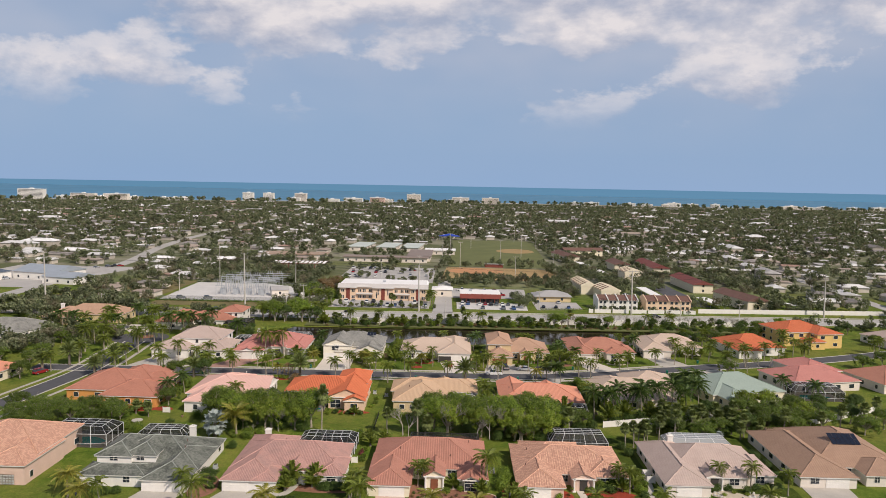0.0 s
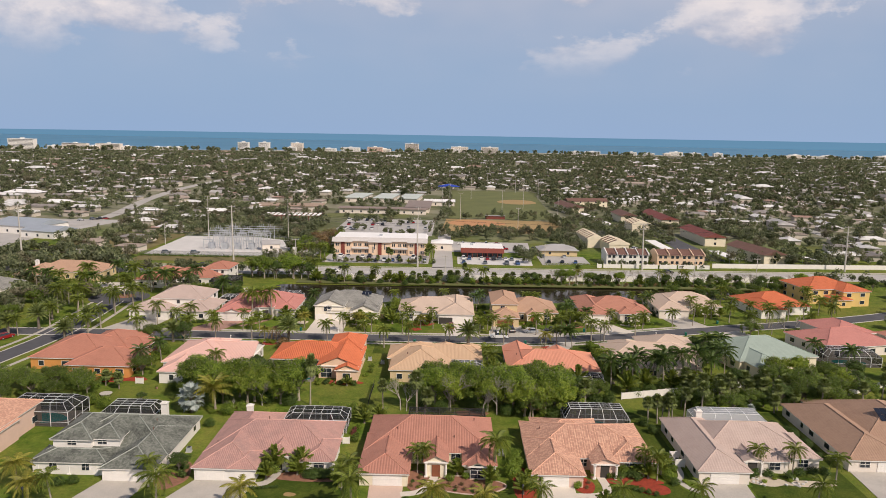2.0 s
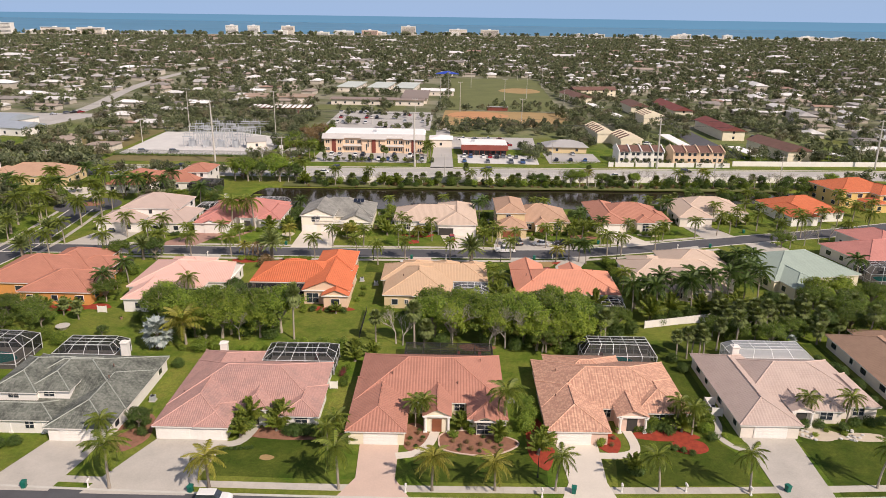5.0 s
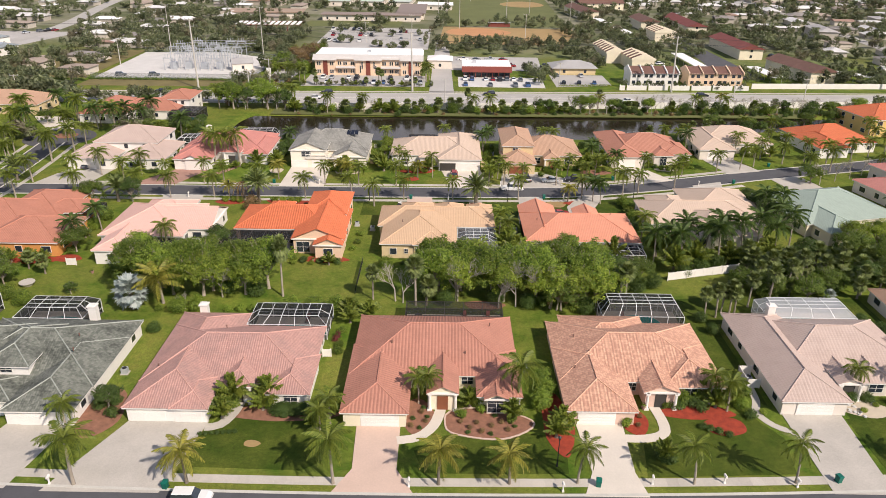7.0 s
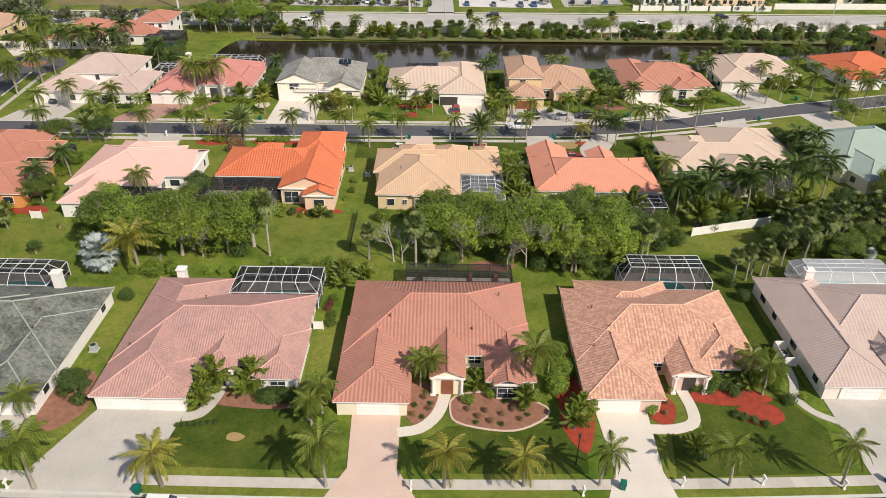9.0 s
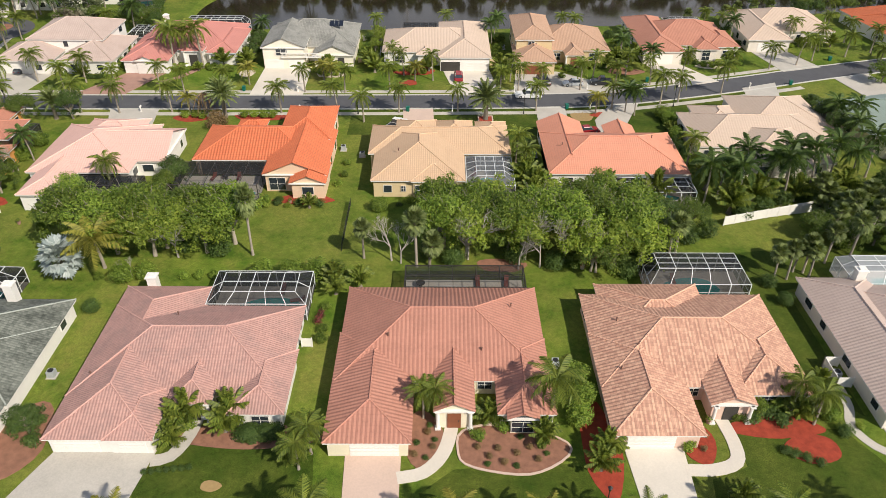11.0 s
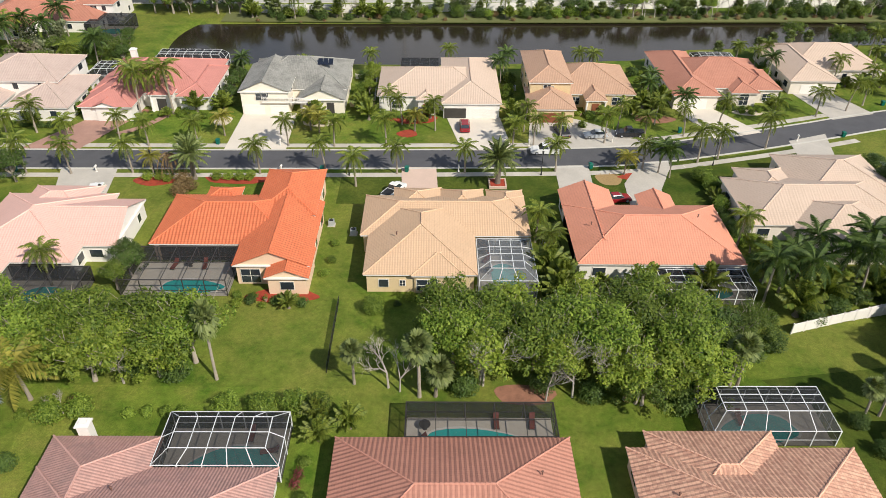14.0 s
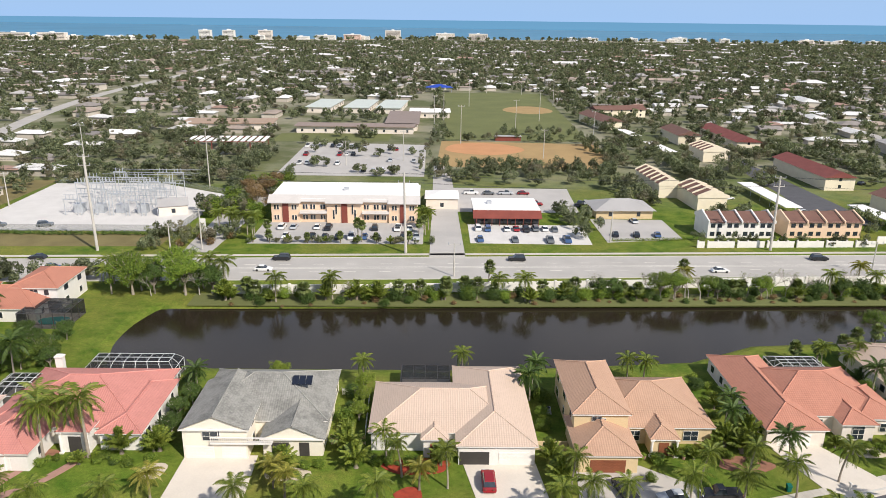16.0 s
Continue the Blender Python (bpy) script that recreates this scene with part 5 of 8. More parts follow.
# ---- plants ----
def frond_mesh(name, L, droop, rise, pairs, wide, lw, mat, seed):
    """A feather leaf along +x: an arching rib with drooping leaflets."""
    r = random.Random(seed)
    g = Geo()
    at = lambda s: Vector((L * (s - 0.22 * droop * s * s), 0, L * (rise * s - droop * s * s)))
    g.chain([at(k / 6) for k in range(7)], [0.05 * (1 - k / 7) + 0.01 for k in range(7)], 3)
    for k in range(pairs):
        s = 0.12 + 0.88 * (k + 0.5) / pairs
        p = at(s)
        ln = wide * math.sin(math.pi * (0.16 + 0.80 * s)) ** 0.8
        for side in (-1, 1):
            d = Vector((0.55 + r.uniform(-0.15, 0.15), side, -0.45 - 0.5 * s + r.uniform(-0.25, 0.15))).normalized() * ln * r.uniform(0.8, 1.1)
            e = Vector((lw, 0, 0.02))
            g.face([p - e * 0.5, p + e * 0.5, p + d + e * 0.1, p + d * 0.7 - e * 0.4])
    return g.data(name, mat)


def fan_mesh(name, stem, R, spikes, mat, seed, droop=0.35, wide=0.17):
    """A fan leaf along +x on a stalk."""
    r = random.Random(seed)
    g = Geo().tube((0, 0, 0), (stem, 0, 0.12 * stem), 0.03, 0.02, 3)
    c = Vector((stem, 0, 0.12 * stem))
    for k in range(spikes):
        a = radians(-125 + 250 * k / (spikes - 1))
        d = Vector((math.cos(a), math.sin(a), -droop * r.uniform(0.5, 1.3)))
        e = Vector((-math.sin(a), math.cos(a), 0)) * (R * wide)
        q = c + d * R * r.uniform(0.85, 1.05)
        g.face([c, c + d * R * 0.55 - e, q, c + d * R * 0.55 + e])
    return g.data(name, mat)


def palm(name, label, h, r0, r1, leaves, lean=0.0, bark=BARK, boots=0.0, skirt=None):
    return lambda joined: palm_of(joined, name, label, h, r0, r1, leaves, lean, bark, boots, skirt)


def palm_of(joined, name, label, h, r0, r1, leaves, lean, bark, boots, skirt):
    """leaves: (mesh, count, tilt in degrees, height offset) rings."""
    t = thing(name, 0, 0, 0, 0, label, "palm tree", "palm trees")
    pts = [Vector((lean * (k / 6) ** 2, 0, h * k / 6)) for k in range(7)]
    rad = [r0 * 1.25] + [r0 + (r1 - r0) * k / 6 for k in range(1, 7)]
    part("trunk", Geo().chain(pts, rad, 8), bark, t)
    top = pts[-1]
    if boots:
        part("crownshaft", Geo().chain([top - Vector((0, 0, boots)), top + Vector((0, 0, 0.1))], [r1 * 1.5, r1 * 1.1], 8), LEAF_LIME if skirt is None else skirt, t)
    rr = random.Random(hash_name(name))
    crown = Geo()
    for mesh, n, tilt, dz in leaves:
        ph = rr.uniform(0, 360)
        for k in range(n):
            m = pose(top.x, top.y, top.z + dz, rr.uniform(-12, 12), -tilt + rr.uniform(-9, 9), ph + 360 * k / n + rr.uniform(-10, 10))
            if joined:
                crown.mesh([m @ v.co for v in mesh.vertices], [tuple(p.vertices) for p in mesh.polygons])
            else:
                f = new("frond", mesh)
                f.parent = t
                f.matrix_basis = m
    if joined:
        part("crown", crown, leaves[0][0].materials[0], t)
    return t


def hash_name(s):
    return sum(ord(c) * (i + 7) for i, c in enumerate(s))


def leaf_cloud(g, c, rx, ry, rz, n, size, r, shell=0.55):
    for _ in range(n):
        d = Vector((r.gauss(0, 1), r.gauss(0, 1), r.gauss(0, 1))).normalized()
        q = shell + (1 - shell) * r.random() ** 0.5
        p = Vector((c[0] + d.x * rx * q, c[1] + d.y * ry * q, c[2] + d.z * rz * q))
        nrm = (d + Vector((r.uniform(-0.8, 0.8), r.uniform(-0.8, 0.8), r.uniform(0.0, 1.5)))).normalized()
        u = nrm.orthogonal().normalized()
        u = Matrix.Rotation(r.random() * 6.3, 3, nrm) @ u
        v = nrm.cross(u)
        s = size * r.uniform(0.6, 1.3)
        g.face([p - u * s, p - v * s * 0.5, p + u * s, p + v * s * 0.5])


def broadleaf(name, label, h, spread, mat, seed, n=6200, size=0.15, clear=0.25):
    r = random.Random(seed)
    t = thing(name, 0, 0, 0, 0, label, "tree", "broadleaf trees")
    wood, crown = Geo(), Geo()
    fork = Vector((r.uniform(-0.3, 0.3), r.uniform(-0.3, 0.3), h * clear))
    wood.chain([(0, 0, 0), fork * 0.5, fork], [0.24, 0.19, 0.16], 7)
    blobs = 15
    for k in range(blobs):
        a = k * 2.4 + r.random()
        q = math.sqrt((k + 0.3) / blobs) * spread * 0.62
        c = Vector((math.cos(a) * q, math.sin(a) * q, h * (0.48 + 0.30 * (1 - (q / spread) ** 1.4) + r.uniform(-0.08, 0.10))))
        mid = fork.lerp(c, 0.5) + Vector((0, 0, -0.2))
        wood.chain([fork, mid, c], [0.11, 0.07, 0.03], 5)
        for _ in range(3):
            e = c + Vector((r.uniform(-1, 1), r.uniform(-1, 1), r.uniform(0, 1))) * spread * 0.4
            wood.tube(mid.lerp(c, 0.6), e, 0.04, 0.012, 4, False)
        s = spread * r.uniform(0.24, 0.42)
        leaf_cloud(crown, c, s, s, s * r.uniform(0.7, 1.0) * h / (spread * 2.2), n // blobs, size, r)
    for _ in range(18):
        a, q = r.random() * 6.3, spread * r.uniform(0.5, 1.0)
        leaf_cloud(crown, (math.cos(a) * q, math.sin(a) * q, h * r.uniform(0.25, 0.85)), 0.7, 0.7, 0.6, n // 75, size, r, 0.2)
    part("trunk", wood, PALEBARK, t)
    tagged(part("crown", crown, mat, t), kind="stuff")
    return t


def bare_tree(name, label, h, seed):
    r = random.Random(seed)
    t = thing(name, 0, 0, 0, 0, label, "tree", "bare trees")
    g, tips = Geo(), Geo()

    def grow(p, d, ln, rad, lv):
        q = p + d * ln
        g.tube(p, q, rad, rad * 0.65, 5 if lv < 2 else 3, False)
        if lv == 5:
            leaf_cloud(tips, q, 0.5, 0.5, 0.4, 1, 0.10, r, 0.1)
            return
        for _ in range(3 if lv < 4 else 2):
            nd = (d + Vector((r.uniform(-0.75, 0.75), r.uniform(-0.75, 0.75), r.uniform(-0.1, 0.5)))).normalized()
            grow(q, nd, ln * r.uniform(0.6, 0.85), rad * 0.6, lv + 1)

    grow(Vector((0, 0, 0)), Vector((0.05, 0, 1)), h * 0.28, 0.13, 0)
    part("trunk", g, TWIG, t)
    tagged(part("twig_tip", tips, LEAF_FAN, t), kind="stuff")
    return t


def shrub(name, label, h, w, mat, seed, n=900, size=0.11, lumps=7):
    r = random.Random(seed)
    t = thing(name, 0, 0, 0, 0, label, "shrub", "garden shrubs")
    stem, g = Geo(), Geo()
    for k in range(lumps):
        a = k * 2.4
        q = w * 0.3 * math.sqrt(k / lumps)
        c = (math.cos(a) * q, math.sin(a) * q, h * r.uniform(0.42, 0.6))
        if h > 2:
            stem.tube((0, 0, 0), c, 0.05, 0.02, 4, False)
        leaf_cloud(g, c, w * 0.34, w * 0.34, h * 0.45, n // lumps, size, r, 0.5)
    if h > 2:
        part("stem", stem, BARK, t)
    tagged(part("foliage", g, mat, t), kind="stuff")
    return t


Q1 = frond_mesh("queen_frond", 3.0, 0.80, 0.55, 24, 0.80, 0.085, LEAF_PALM, 1)
Q2 = frond_mesh("queen_frond", 2.7, 1.0, 0.35, 22, 0.78, 0.085, LEAF_PALM, 2)
QY = frond_mesh("yellow_frond", 2.7, 0.85, 0.45, 22, 0.75, 0.09, LEAF_YPALM, 3)
D1 = frond_mesh("date_frond", 3.2, 0.45, 0.45, 20, 0.60, 0.15, LEAF_FAN, 4)
C1 = frond_mesh("coconut_frond", 3.9, 0.75, 0.45, 20, 0.95, 0.18, LEAF_DARK, 5)
G1 = frond_mesh("golden_frond", 4.0, 0.70, 0.55, 20, 0.95, 0.18, LEAF_YPALM, 6)
A1 = frond_mesh("areca_frond", 2.2, 0.6, 0.9, 14, 0.55, 0.14, LEAF_PALM, 7)
X1 = frond_mesh("dead_frond", 3.4, 1.5, 0.2, 14, 0.5, 0.16, LEAF_BROWN, 8)
F1 = fan_mesh("fan_leaf", 1.0, 0.85, 13, LEAF_FAN, 9)
F2 = fan_mesh("fan_leaf", 0.9, 0.8, 13, LEAF_FAN, 10, 0.8)
S1 = fan_mesh("silver_fan_leaf", 1.35, 1.15, 17, LEAF_SILVER, 11, 0.35, 0.15)

KINDS = {
    "queen": lambda: palm("queen_palm", "green feathery queen palm with a slim grey trunk", 5.2, 0.16, 0.12, [(Q1, 8, 28, 0.1), (Q1, 7, 2, 0), (Q2, 6, -25, -0.1)], 0.25, PALEBARK, 0.9),
    "queen2": lambda: palm("queen_palm_leaning", "leaning green feathery queen palm with a pale trunk", 6.2, 0.16, 0.12, [(Q1, 7, 32, 0.1), (Q2, 7, 5, 0), (Q2, 5, -30, -0.1)], 0.9, PALEBARK, 0.8),
    "yqueen": lambda: palm("yellow_palm", "yellowish feathery palm with a short trunk", 3.6, 0.16, 0.12, [(QY, 7, 35, 0.1), (QY, 7, 8, 0), (QY, 5, -20, -0.1)], 0.15, BARK, 0.6),
    "date": lambda: palm("date_palm", "dense grey-green date palm with a stout trunk", 3.8, 0.36, 0.33, [(D1, 9, 62, 0.2), (D1, 12, 35, 0.1), (D1, 12, 10, 0), (D1, 10, -18, -0.1)], 0.0, BARK, 0.6, BARK),
    "coco": lambda: palm("coconut_palm", "dark green tall coconut palm", 7.0, 0.17, 0.13, [(C1, 7, 40, 0.1), (C1, 8, 10, 0), (C1, 6, -25, -0.1)], 0.8, PALEBARK),
    "gold": lambda: palm("golden_palm", "golden yellow arching coconut palm", 3.6, 0.18, 0.15, [(G1, 7, 45, 0.1), (G1, 8, 15, 0), (G1, 5, -15, -0.1)], 0.3, PALEBARK),
    "sabal": lambda: palm("cabbage_palm", "grey-green cabbage palm with a round fan-leaf crown", 5.8, 0.19, 0.16, [(F1, 8, 65, 0.2), (F1, 10, 30, 0.1), (F2, 10, 0, 0), (F2, 9, -35, -0.1)], 0.3, PALEBARK),
    "sabal_low": lambda: palm("cabbage_palm_low", "short cabbage palm with a round fan-leaf crown", 3.2, 0.2, 0.18, [(F1, 8, 65, 0.2), (F1, 10, 30, 0.1), (F2, 10, 0, 0), (F2, 9, -35, -0.1)], 0.4, BARK),
    "silver": lambda: palm("silver_palm", "large silver-blue fan palm", 2.6, 0.3, 0.26, [(S1, 5, 70, 0.3), (S1, 7, 44, 0.2), (S1, 8, 16, 0.1), (S1, 7, -14, 0), (S1, 5, -42, -0.2)], 0.0, BARK),
    "areca": lambda: palm("areca_palm", "bushy green areca palm clump", 0.7, 0.22, 0.12, [(A1, 9, 62, 0.3), (A1, 10, 30, 0.1), (A1, 9, 5, 0)], 0.0, BARK),
    "dead": lambda: palm("dying_palm", "drooping brown dying palm", 5.0, 0.18, 0.14, [(X1, 12, -15, 0), (X1, 9, 5, 0.1)], 0.1, BARK),
    "oak": lambda: broadleaf("oak_tree", "round green broadleaf tree", 7.2, 3.4, LEAF_OAK, 11),
    "oak2": lambda: broadleaf("oak_tree_wide", "wide dark green broadleaf tree", 6.6, 4.2, LEAF_WIDE, 12, 7600),
    "lime": lambda: broadleaf("lime_tree", "bright green broadleaf tree with a loose crown", 6.0, 3.0, LEAF_LIME, 13, 5200),
    "dark": lambda: broadleaf("dark_tree", "dense dark green broadleaf tree", 6.4, 3.2, LEAF_DARK, 14, 5800),
    "brown": lambda: broadleaf("russet_tree", "thinning russet brown broadleaf tree", 7.0, 3.2, LEAF_BROWN, 24, 3000),
    "bare": lambda: bare_tree("bare_tree", "leafless pale grey twiggy tree", 7.0, 15),
    "shrub": lambda: shrub("shrub", "round green garden shrub", 1.3, 1.7, LEAF_OAK, 16),
    "shrub_d": lambda: shrub("dark_shrub", "clipped dark green shrub", 1.2, 1.8, LEAF_DARK, 17),
    "shrub_y": lambda: shrub("lime_shrub", "leafy yellow-green garden shrub in a bed", 1.1, 1.7, LEAF_LIME, 18),
    "shrub_b": lambda: shrub("brown_shrub", "dry reddish brown shrub", 1.6, 2.0, LEAF_BROWN, 19),
    "flower": lambda: shrub("flowering_shrub", "shrub with dark pink flowers", 1.3, 1.4, LEAF_FLOWER, 20, 260),
    "bush": lambda: shrub("bush", "tall loose green bush", 3.0, 3.2, LEAF_OAK, 21, 2300, 0.145, 9),
    "bush_d": lambda: shrub("dark_bush", "tall dense dark green bush", 2.8, 3.4, LEAF_DARK, 22, 2300, 0.145, 9),
}
FIRST = {}
GROW = {"queen": 1.28, "queen2": 1.25, "yqueen": 1.25, "date": 1.15, "coco": 1.15, "areca": 1.15, "oak": 1.1, "lime": 1.1, "bush": 1.1}
PALMS = ("queen", "queen2", "yqueen", "date", "coco", "sabal", "sabal_low", "areca", "dead")
rp = random.Random(77)


def plant(kind, x, y, s=1.0, rz=None, z=0.0, sz=None):
    a = rp.uniform(0, 360) if rz is None else rz
    m = pose(x, y, z, 0, 0, a)
    far = y > 95 and kind not in ("silver", "gold")
    key = (kind, far and kind in PALMS)
    k = s * rp.uniform(0.94, 1.06) * GROW.get(kind, 1.0)
    tall = sz or k * rp.uniform(0.92, 1.08)
    if key not in FIRST:
        made = KINDS[kind]()
        if not isinstance(made, bpy.types.Object):
            made = made(far)
        made.matrix_basis = m @ Matrix.Diagonal((k, k, tall, 1))
        FIRST[key] = (made, k, tall)
        return made
    first, k0, t0 = FIRST[key]
    return copy_thing(first, m @ Matrix.Diagonal((k / k0, k / k0, tall / t0, 1)))


def row(kind, pts, s=1.0, jit=0.0):
    for x, y in pts:
        plant(kind, x + rp.uniform(-jit, jit), y + rp.uniform(-jit, jit), s)


# street and garden palms of the front row
row("queen", [(-44.9, 62.6), (-13.6, 63.4), (10.3, 78.9)], 1.02)
row("queen2", [(16.4, 64.0), (30.8, 64.2)], 0.82)
row("queen2", [(43.5, 64.6), (62, 66), (-62, 63)], 0.78)
row("yqueen", [(-31.4, 63.2), (-0.7, 63.5), (8.0, 63.8), (-66.5, 64), (-72, 70)], 1.0)
row("queen", [(-3.7, 79.6), (-2.3, 79.1), (-15.6, 74.6), (-16.6, 72.6), (38.0, 80.5), (40.0, 78.8), (59.5, 83), (66.5, 83), (-50.2, 72), (73, 80)], 0.72)
row("areca", [(-31.0, 77.4), (-25.4, 77.6), (-30.6, 75.8), (-17.2, 73.5), (-15.8, 76.6), (16.0, 74.6), (15.0, 72.6), (38.6, 79.6), (41.4, 81.6), (37.2, 81.5), (-13.0, 103.5), (-16.8, 104.8), (-16.2, 101.8), (9.4, 76.4), (3.6, 79.0), (42.6, 84)], 1.0)
for p in ((-29.8, 78.8), (-24.9, 78.9)):
    plant("areca", *p, 1.35)
row("shrub_d", [(-23.5, 76.9), (-22.2, 76.7), (-21.0, 76.8), (-19.8, 77.1), (-45.8, 75.8), (-48.2, 77.5), (-46.4, 78.6), (34, 80.2), (33, 79.4), (35.4, 80.2), (36.4, 79.0), (29.0, 68.5), (42.8, 77.5)], 1.15)
row("dark", [(-46.8, 77.2)], 0.68)
row("bush", [(-29.9, 78.2), (-24.9, 78.3)], 0.62)
row("bush_d", [(-22.4, 76.6), (-20.8, 76.8)], 0.72)
row("shrub_d", [(28.4, 68.6)], 1.5)
for k in range(7):
    plant("shrub_d", -32.6 + 0.75 * k, 72.1 + 0.1 * k, 0.42)
row("shrub", [(9.2, 75.8), (10.4, 77.4), (2.4, 76.8), (5.2, 78.0), (24.9, 75.4), (25.2, 77.6), (44.2, 83), (31.6, 79.6), (19.0, 77), (17.2, 75.0)], 0.95)
row("shrub_b", [(3.4, 74.2), (4.4, 75.2), (6.4, 74.6), (7.8, 75.4), (5.0, 73.4), (2.2, 75.4), (8.6, 73.8), (26.6, 75.2), (27.2, 77.0), (-2.6, 75.4), (-3.2, 77.4), (-4.6, 74.4)], 0.42)
row("shrub_d", [(-3.4, 74.0), (-2.4, 76.4), (-4.4, 76.0), (-3.0, 78.4), (3.2, 73.2), (7.0, 76.8), (6.2, 73.0), (9.6, 74.6)], 0.42)
row("shrub_d", [(38.4, 73.4), (37.2, 74.0), (36.2, 74.6), (35.4, 75.0)], 0.7)
row("bush", [(14.6, 82), (13.6, 79), (14.4, 85.5), (-27, 105.6), (-23, 105.6), (-19.5, 106.2), (-16.5, 105.8), (-46.5, 104.6), (-43.5, 105.4)], 0.85)
row("bush_d", [(-70.4, 71.8), (-68.0, 71.2), (-65.6, 71.6), (-63.6, 72.4)], 0.6)
row("flower", [(-17.8, 95.8), (-17.6, 97), (-45, 107)], 1.0)
row("shrub", [(-17.0, 94), (-17.2, 98.5), (-16.9, 92.2), (-38, 105.2), (-36, 105.3), (-34, 105.4), (-32, 105.4), (-50, 105.0)], 0.9)
row("shrub_y", [(62, 80.5), (64.5, 79.6), (59.6, 79.2), (56.5, 81), (45, 78.4), (-70, 73), (-67, 72.5), (-64, 73.4)], 0.6)
plant("silver", 70.5, 112, 0.5)
plant("silver", -54.8, 105.6, 1.38)
row("shrub_d", [(57.6, 81.4), (59.2, 81.7), (61.6, 81.8), (65.2, 81.2), (67.8, 82.6), (70.4, 83), (72.2, 82.8), (74.4, 90), (74.6, 96), (74.2, 102)], 1.2, 0.3)
plant("gold", -50.2, 107.6, 1.35)
plant("bare", -45.5, 105.4, 0.55)
plant("dark", -68, 110.5, 0.42)

row("bush", [(36.6, 81.2), (39.6, 81.2), (42.2, 79.6), (34.2, 80.6), (41.0, 83.6)], 0.62)
row("areca", [(28.4, 68.6)], 0.9)
row("oak2", [(60, 113.5), (66, 111.4), (72, 116), (56, 115.8)], 0.75)
row("sabal", [(50.4, 107), (54.6, 109.4), (58.8, 110.6)], 0.95)

# the belt of trees between the rows
plant("sabal", -29.6, 110.9, 1.0, sz=1.62)
row("bare", [(10.6, 110.4), (16.2, 109.4), (2.2, 110.0)], 1.55)
row("brown", [(19.8, 107.2), (8.6, 113.6)], 0.85)
row("dark", [(27.8, 113.0), (30.8, 116.0), (3.0, 114.0)], 1.15)
plant("sabal", -13.1, 110.2, 0.92)
plant("bare", -9.0, 109.6, 1.2)
plant("bare", -7.6, 109.0, 1.05)
plant("sabal", -5.3, 108.2, 1.18)
plant("sabal_low", -3.4, 108.3, 1.15)
row("oak", [(-52, 113.5), (-47.4, 115), (-42.6, 113), (-38.2, 114.5), (-34.0, 112.8), (-58, 117), (-1.0, 112.5), (3.6, 115.5), (8.0, 112), (12.4, 115), (16.6, 111.5), (21.2, 114), (25.4, 111.4), (-2.0, 118), (22.5, 119.5), (27.0, 117.0), (-32.4, 113.6), (-56, 113.2), (19.4, 117.6)], 1.28, 0.6)
row("lime", [(-44.4, 111.0), (-36.2, 111.2), (1.6, 110.4), (11.0, 109.6), (18.8, 108.0), (6.0, 118.0), (15.0, 119.0), (23.6, 107.8), (-49.6, 111.2), (-40, 112.4), (27.6, 108.6)], 1.28, 0.5)
row("bare", [(12.6, 108.2), (-40.4, 110.2), (20.2, 109.0), (9.4, 107.6)], 1.2)
row("oak2", [(29.5, 113.5), (33.4, 115.2), (20.5, 107.0), (36.4, 118.0)], 0.95)
row("bush_d", [(-3.4, 111), (0, 109), (9, 109.5), (14.8, 108), (24.8, 106.2), (-50, 112), (-40, 112), (-34.5, 111.2), (28.4, 109.6), (31.8, 112), (35.6, 114.8), (39.2, 116.6)], 1.0)
row("sabal", [(31.6, 109.8), (32.4, 109.6)], 1.05)
row("lime", [(33, 121.5), (26, 123.5), (44.0, 137.5), (31, 124)], 0.6)
row("coco", [(44.6, 128), (48.4, 131), (52.6, 128.5), (56.4, 130), (60.8, 130), (64.5, 131.5), (68.6, 132), (47.0, 125.2), (73, 135), (54.5, 125.6), (41.8, 126)], 0.92)
row("areca", [(45, 123), (50, 126), (57, 127), (62, 127), (43.4, 130.5), (66, 129), (14.2, 128), (12.6, 131), (13.4, 125.6), (33.6, 126.4), (25.4, 126.0)], 1.6)
row("sabal_low", [(59.5, 118), (63, 121), (66.5, 119.2), (70, 122.4), (73.5, 120), (77, 124), (80.5, 121), (84, 125), (61, 123.6), (68, 125), (75, 127)], 1.05)
row("sabal", [(45.2, 104.8), (47.4, 105.4), (50.8, 105.9), (49.0, 107.2), (58.5, 116), (65, 117)], 0.8)
row("oak2", [(84, 131), (91, 129), (98, 133), (88, 124), (95, 123)], 1.0)
row("lime", [(92, 136), (86, 135), (99, 128)], 1.05)
row("dark", [(80, 118), (104, 130), (108, 138), (112, 128), (118, 137), (73, 128)], 0.9)
row("coco", [(77, 150), (74, 152), (104, 150), (110, 145), (74.2, 145.2)], 0.8)
row("dark", [(74.5, 156), (73.5, 149)], 0.95)
row("sabal", [(106, 122), (114, 125), (120, 130), (99, 118)], 0.9)
row("bush_d", [(70, 108), (72, 104), (74.4, 100), (75, 95), (45, 100), (44.2, 104), (-48.2, 98)], 0.7)
# the palm thicket and bushes behind the white fence
rq = random.Random(5)
for k in range(34):
    plant(("sabal_low", "sabal_low", "bush", "sabal", "bush_d")[k % 5], 58.5 + 31 * rq.random(), 113.0 + 12 * rq.random(), rq.uniform(0.8, 1.05))
row("oak2", [(92, 116), (101, 122), (110, 119), (86, 119), (118, 124)], 0.9, 1.0)
row("bush_d", [(46, 122.5), (50, 124.5), (54, 126), (59, 127), (64, 128.5), (70, 129), (76, 131), (80, 128)], 1.0, 0.8)
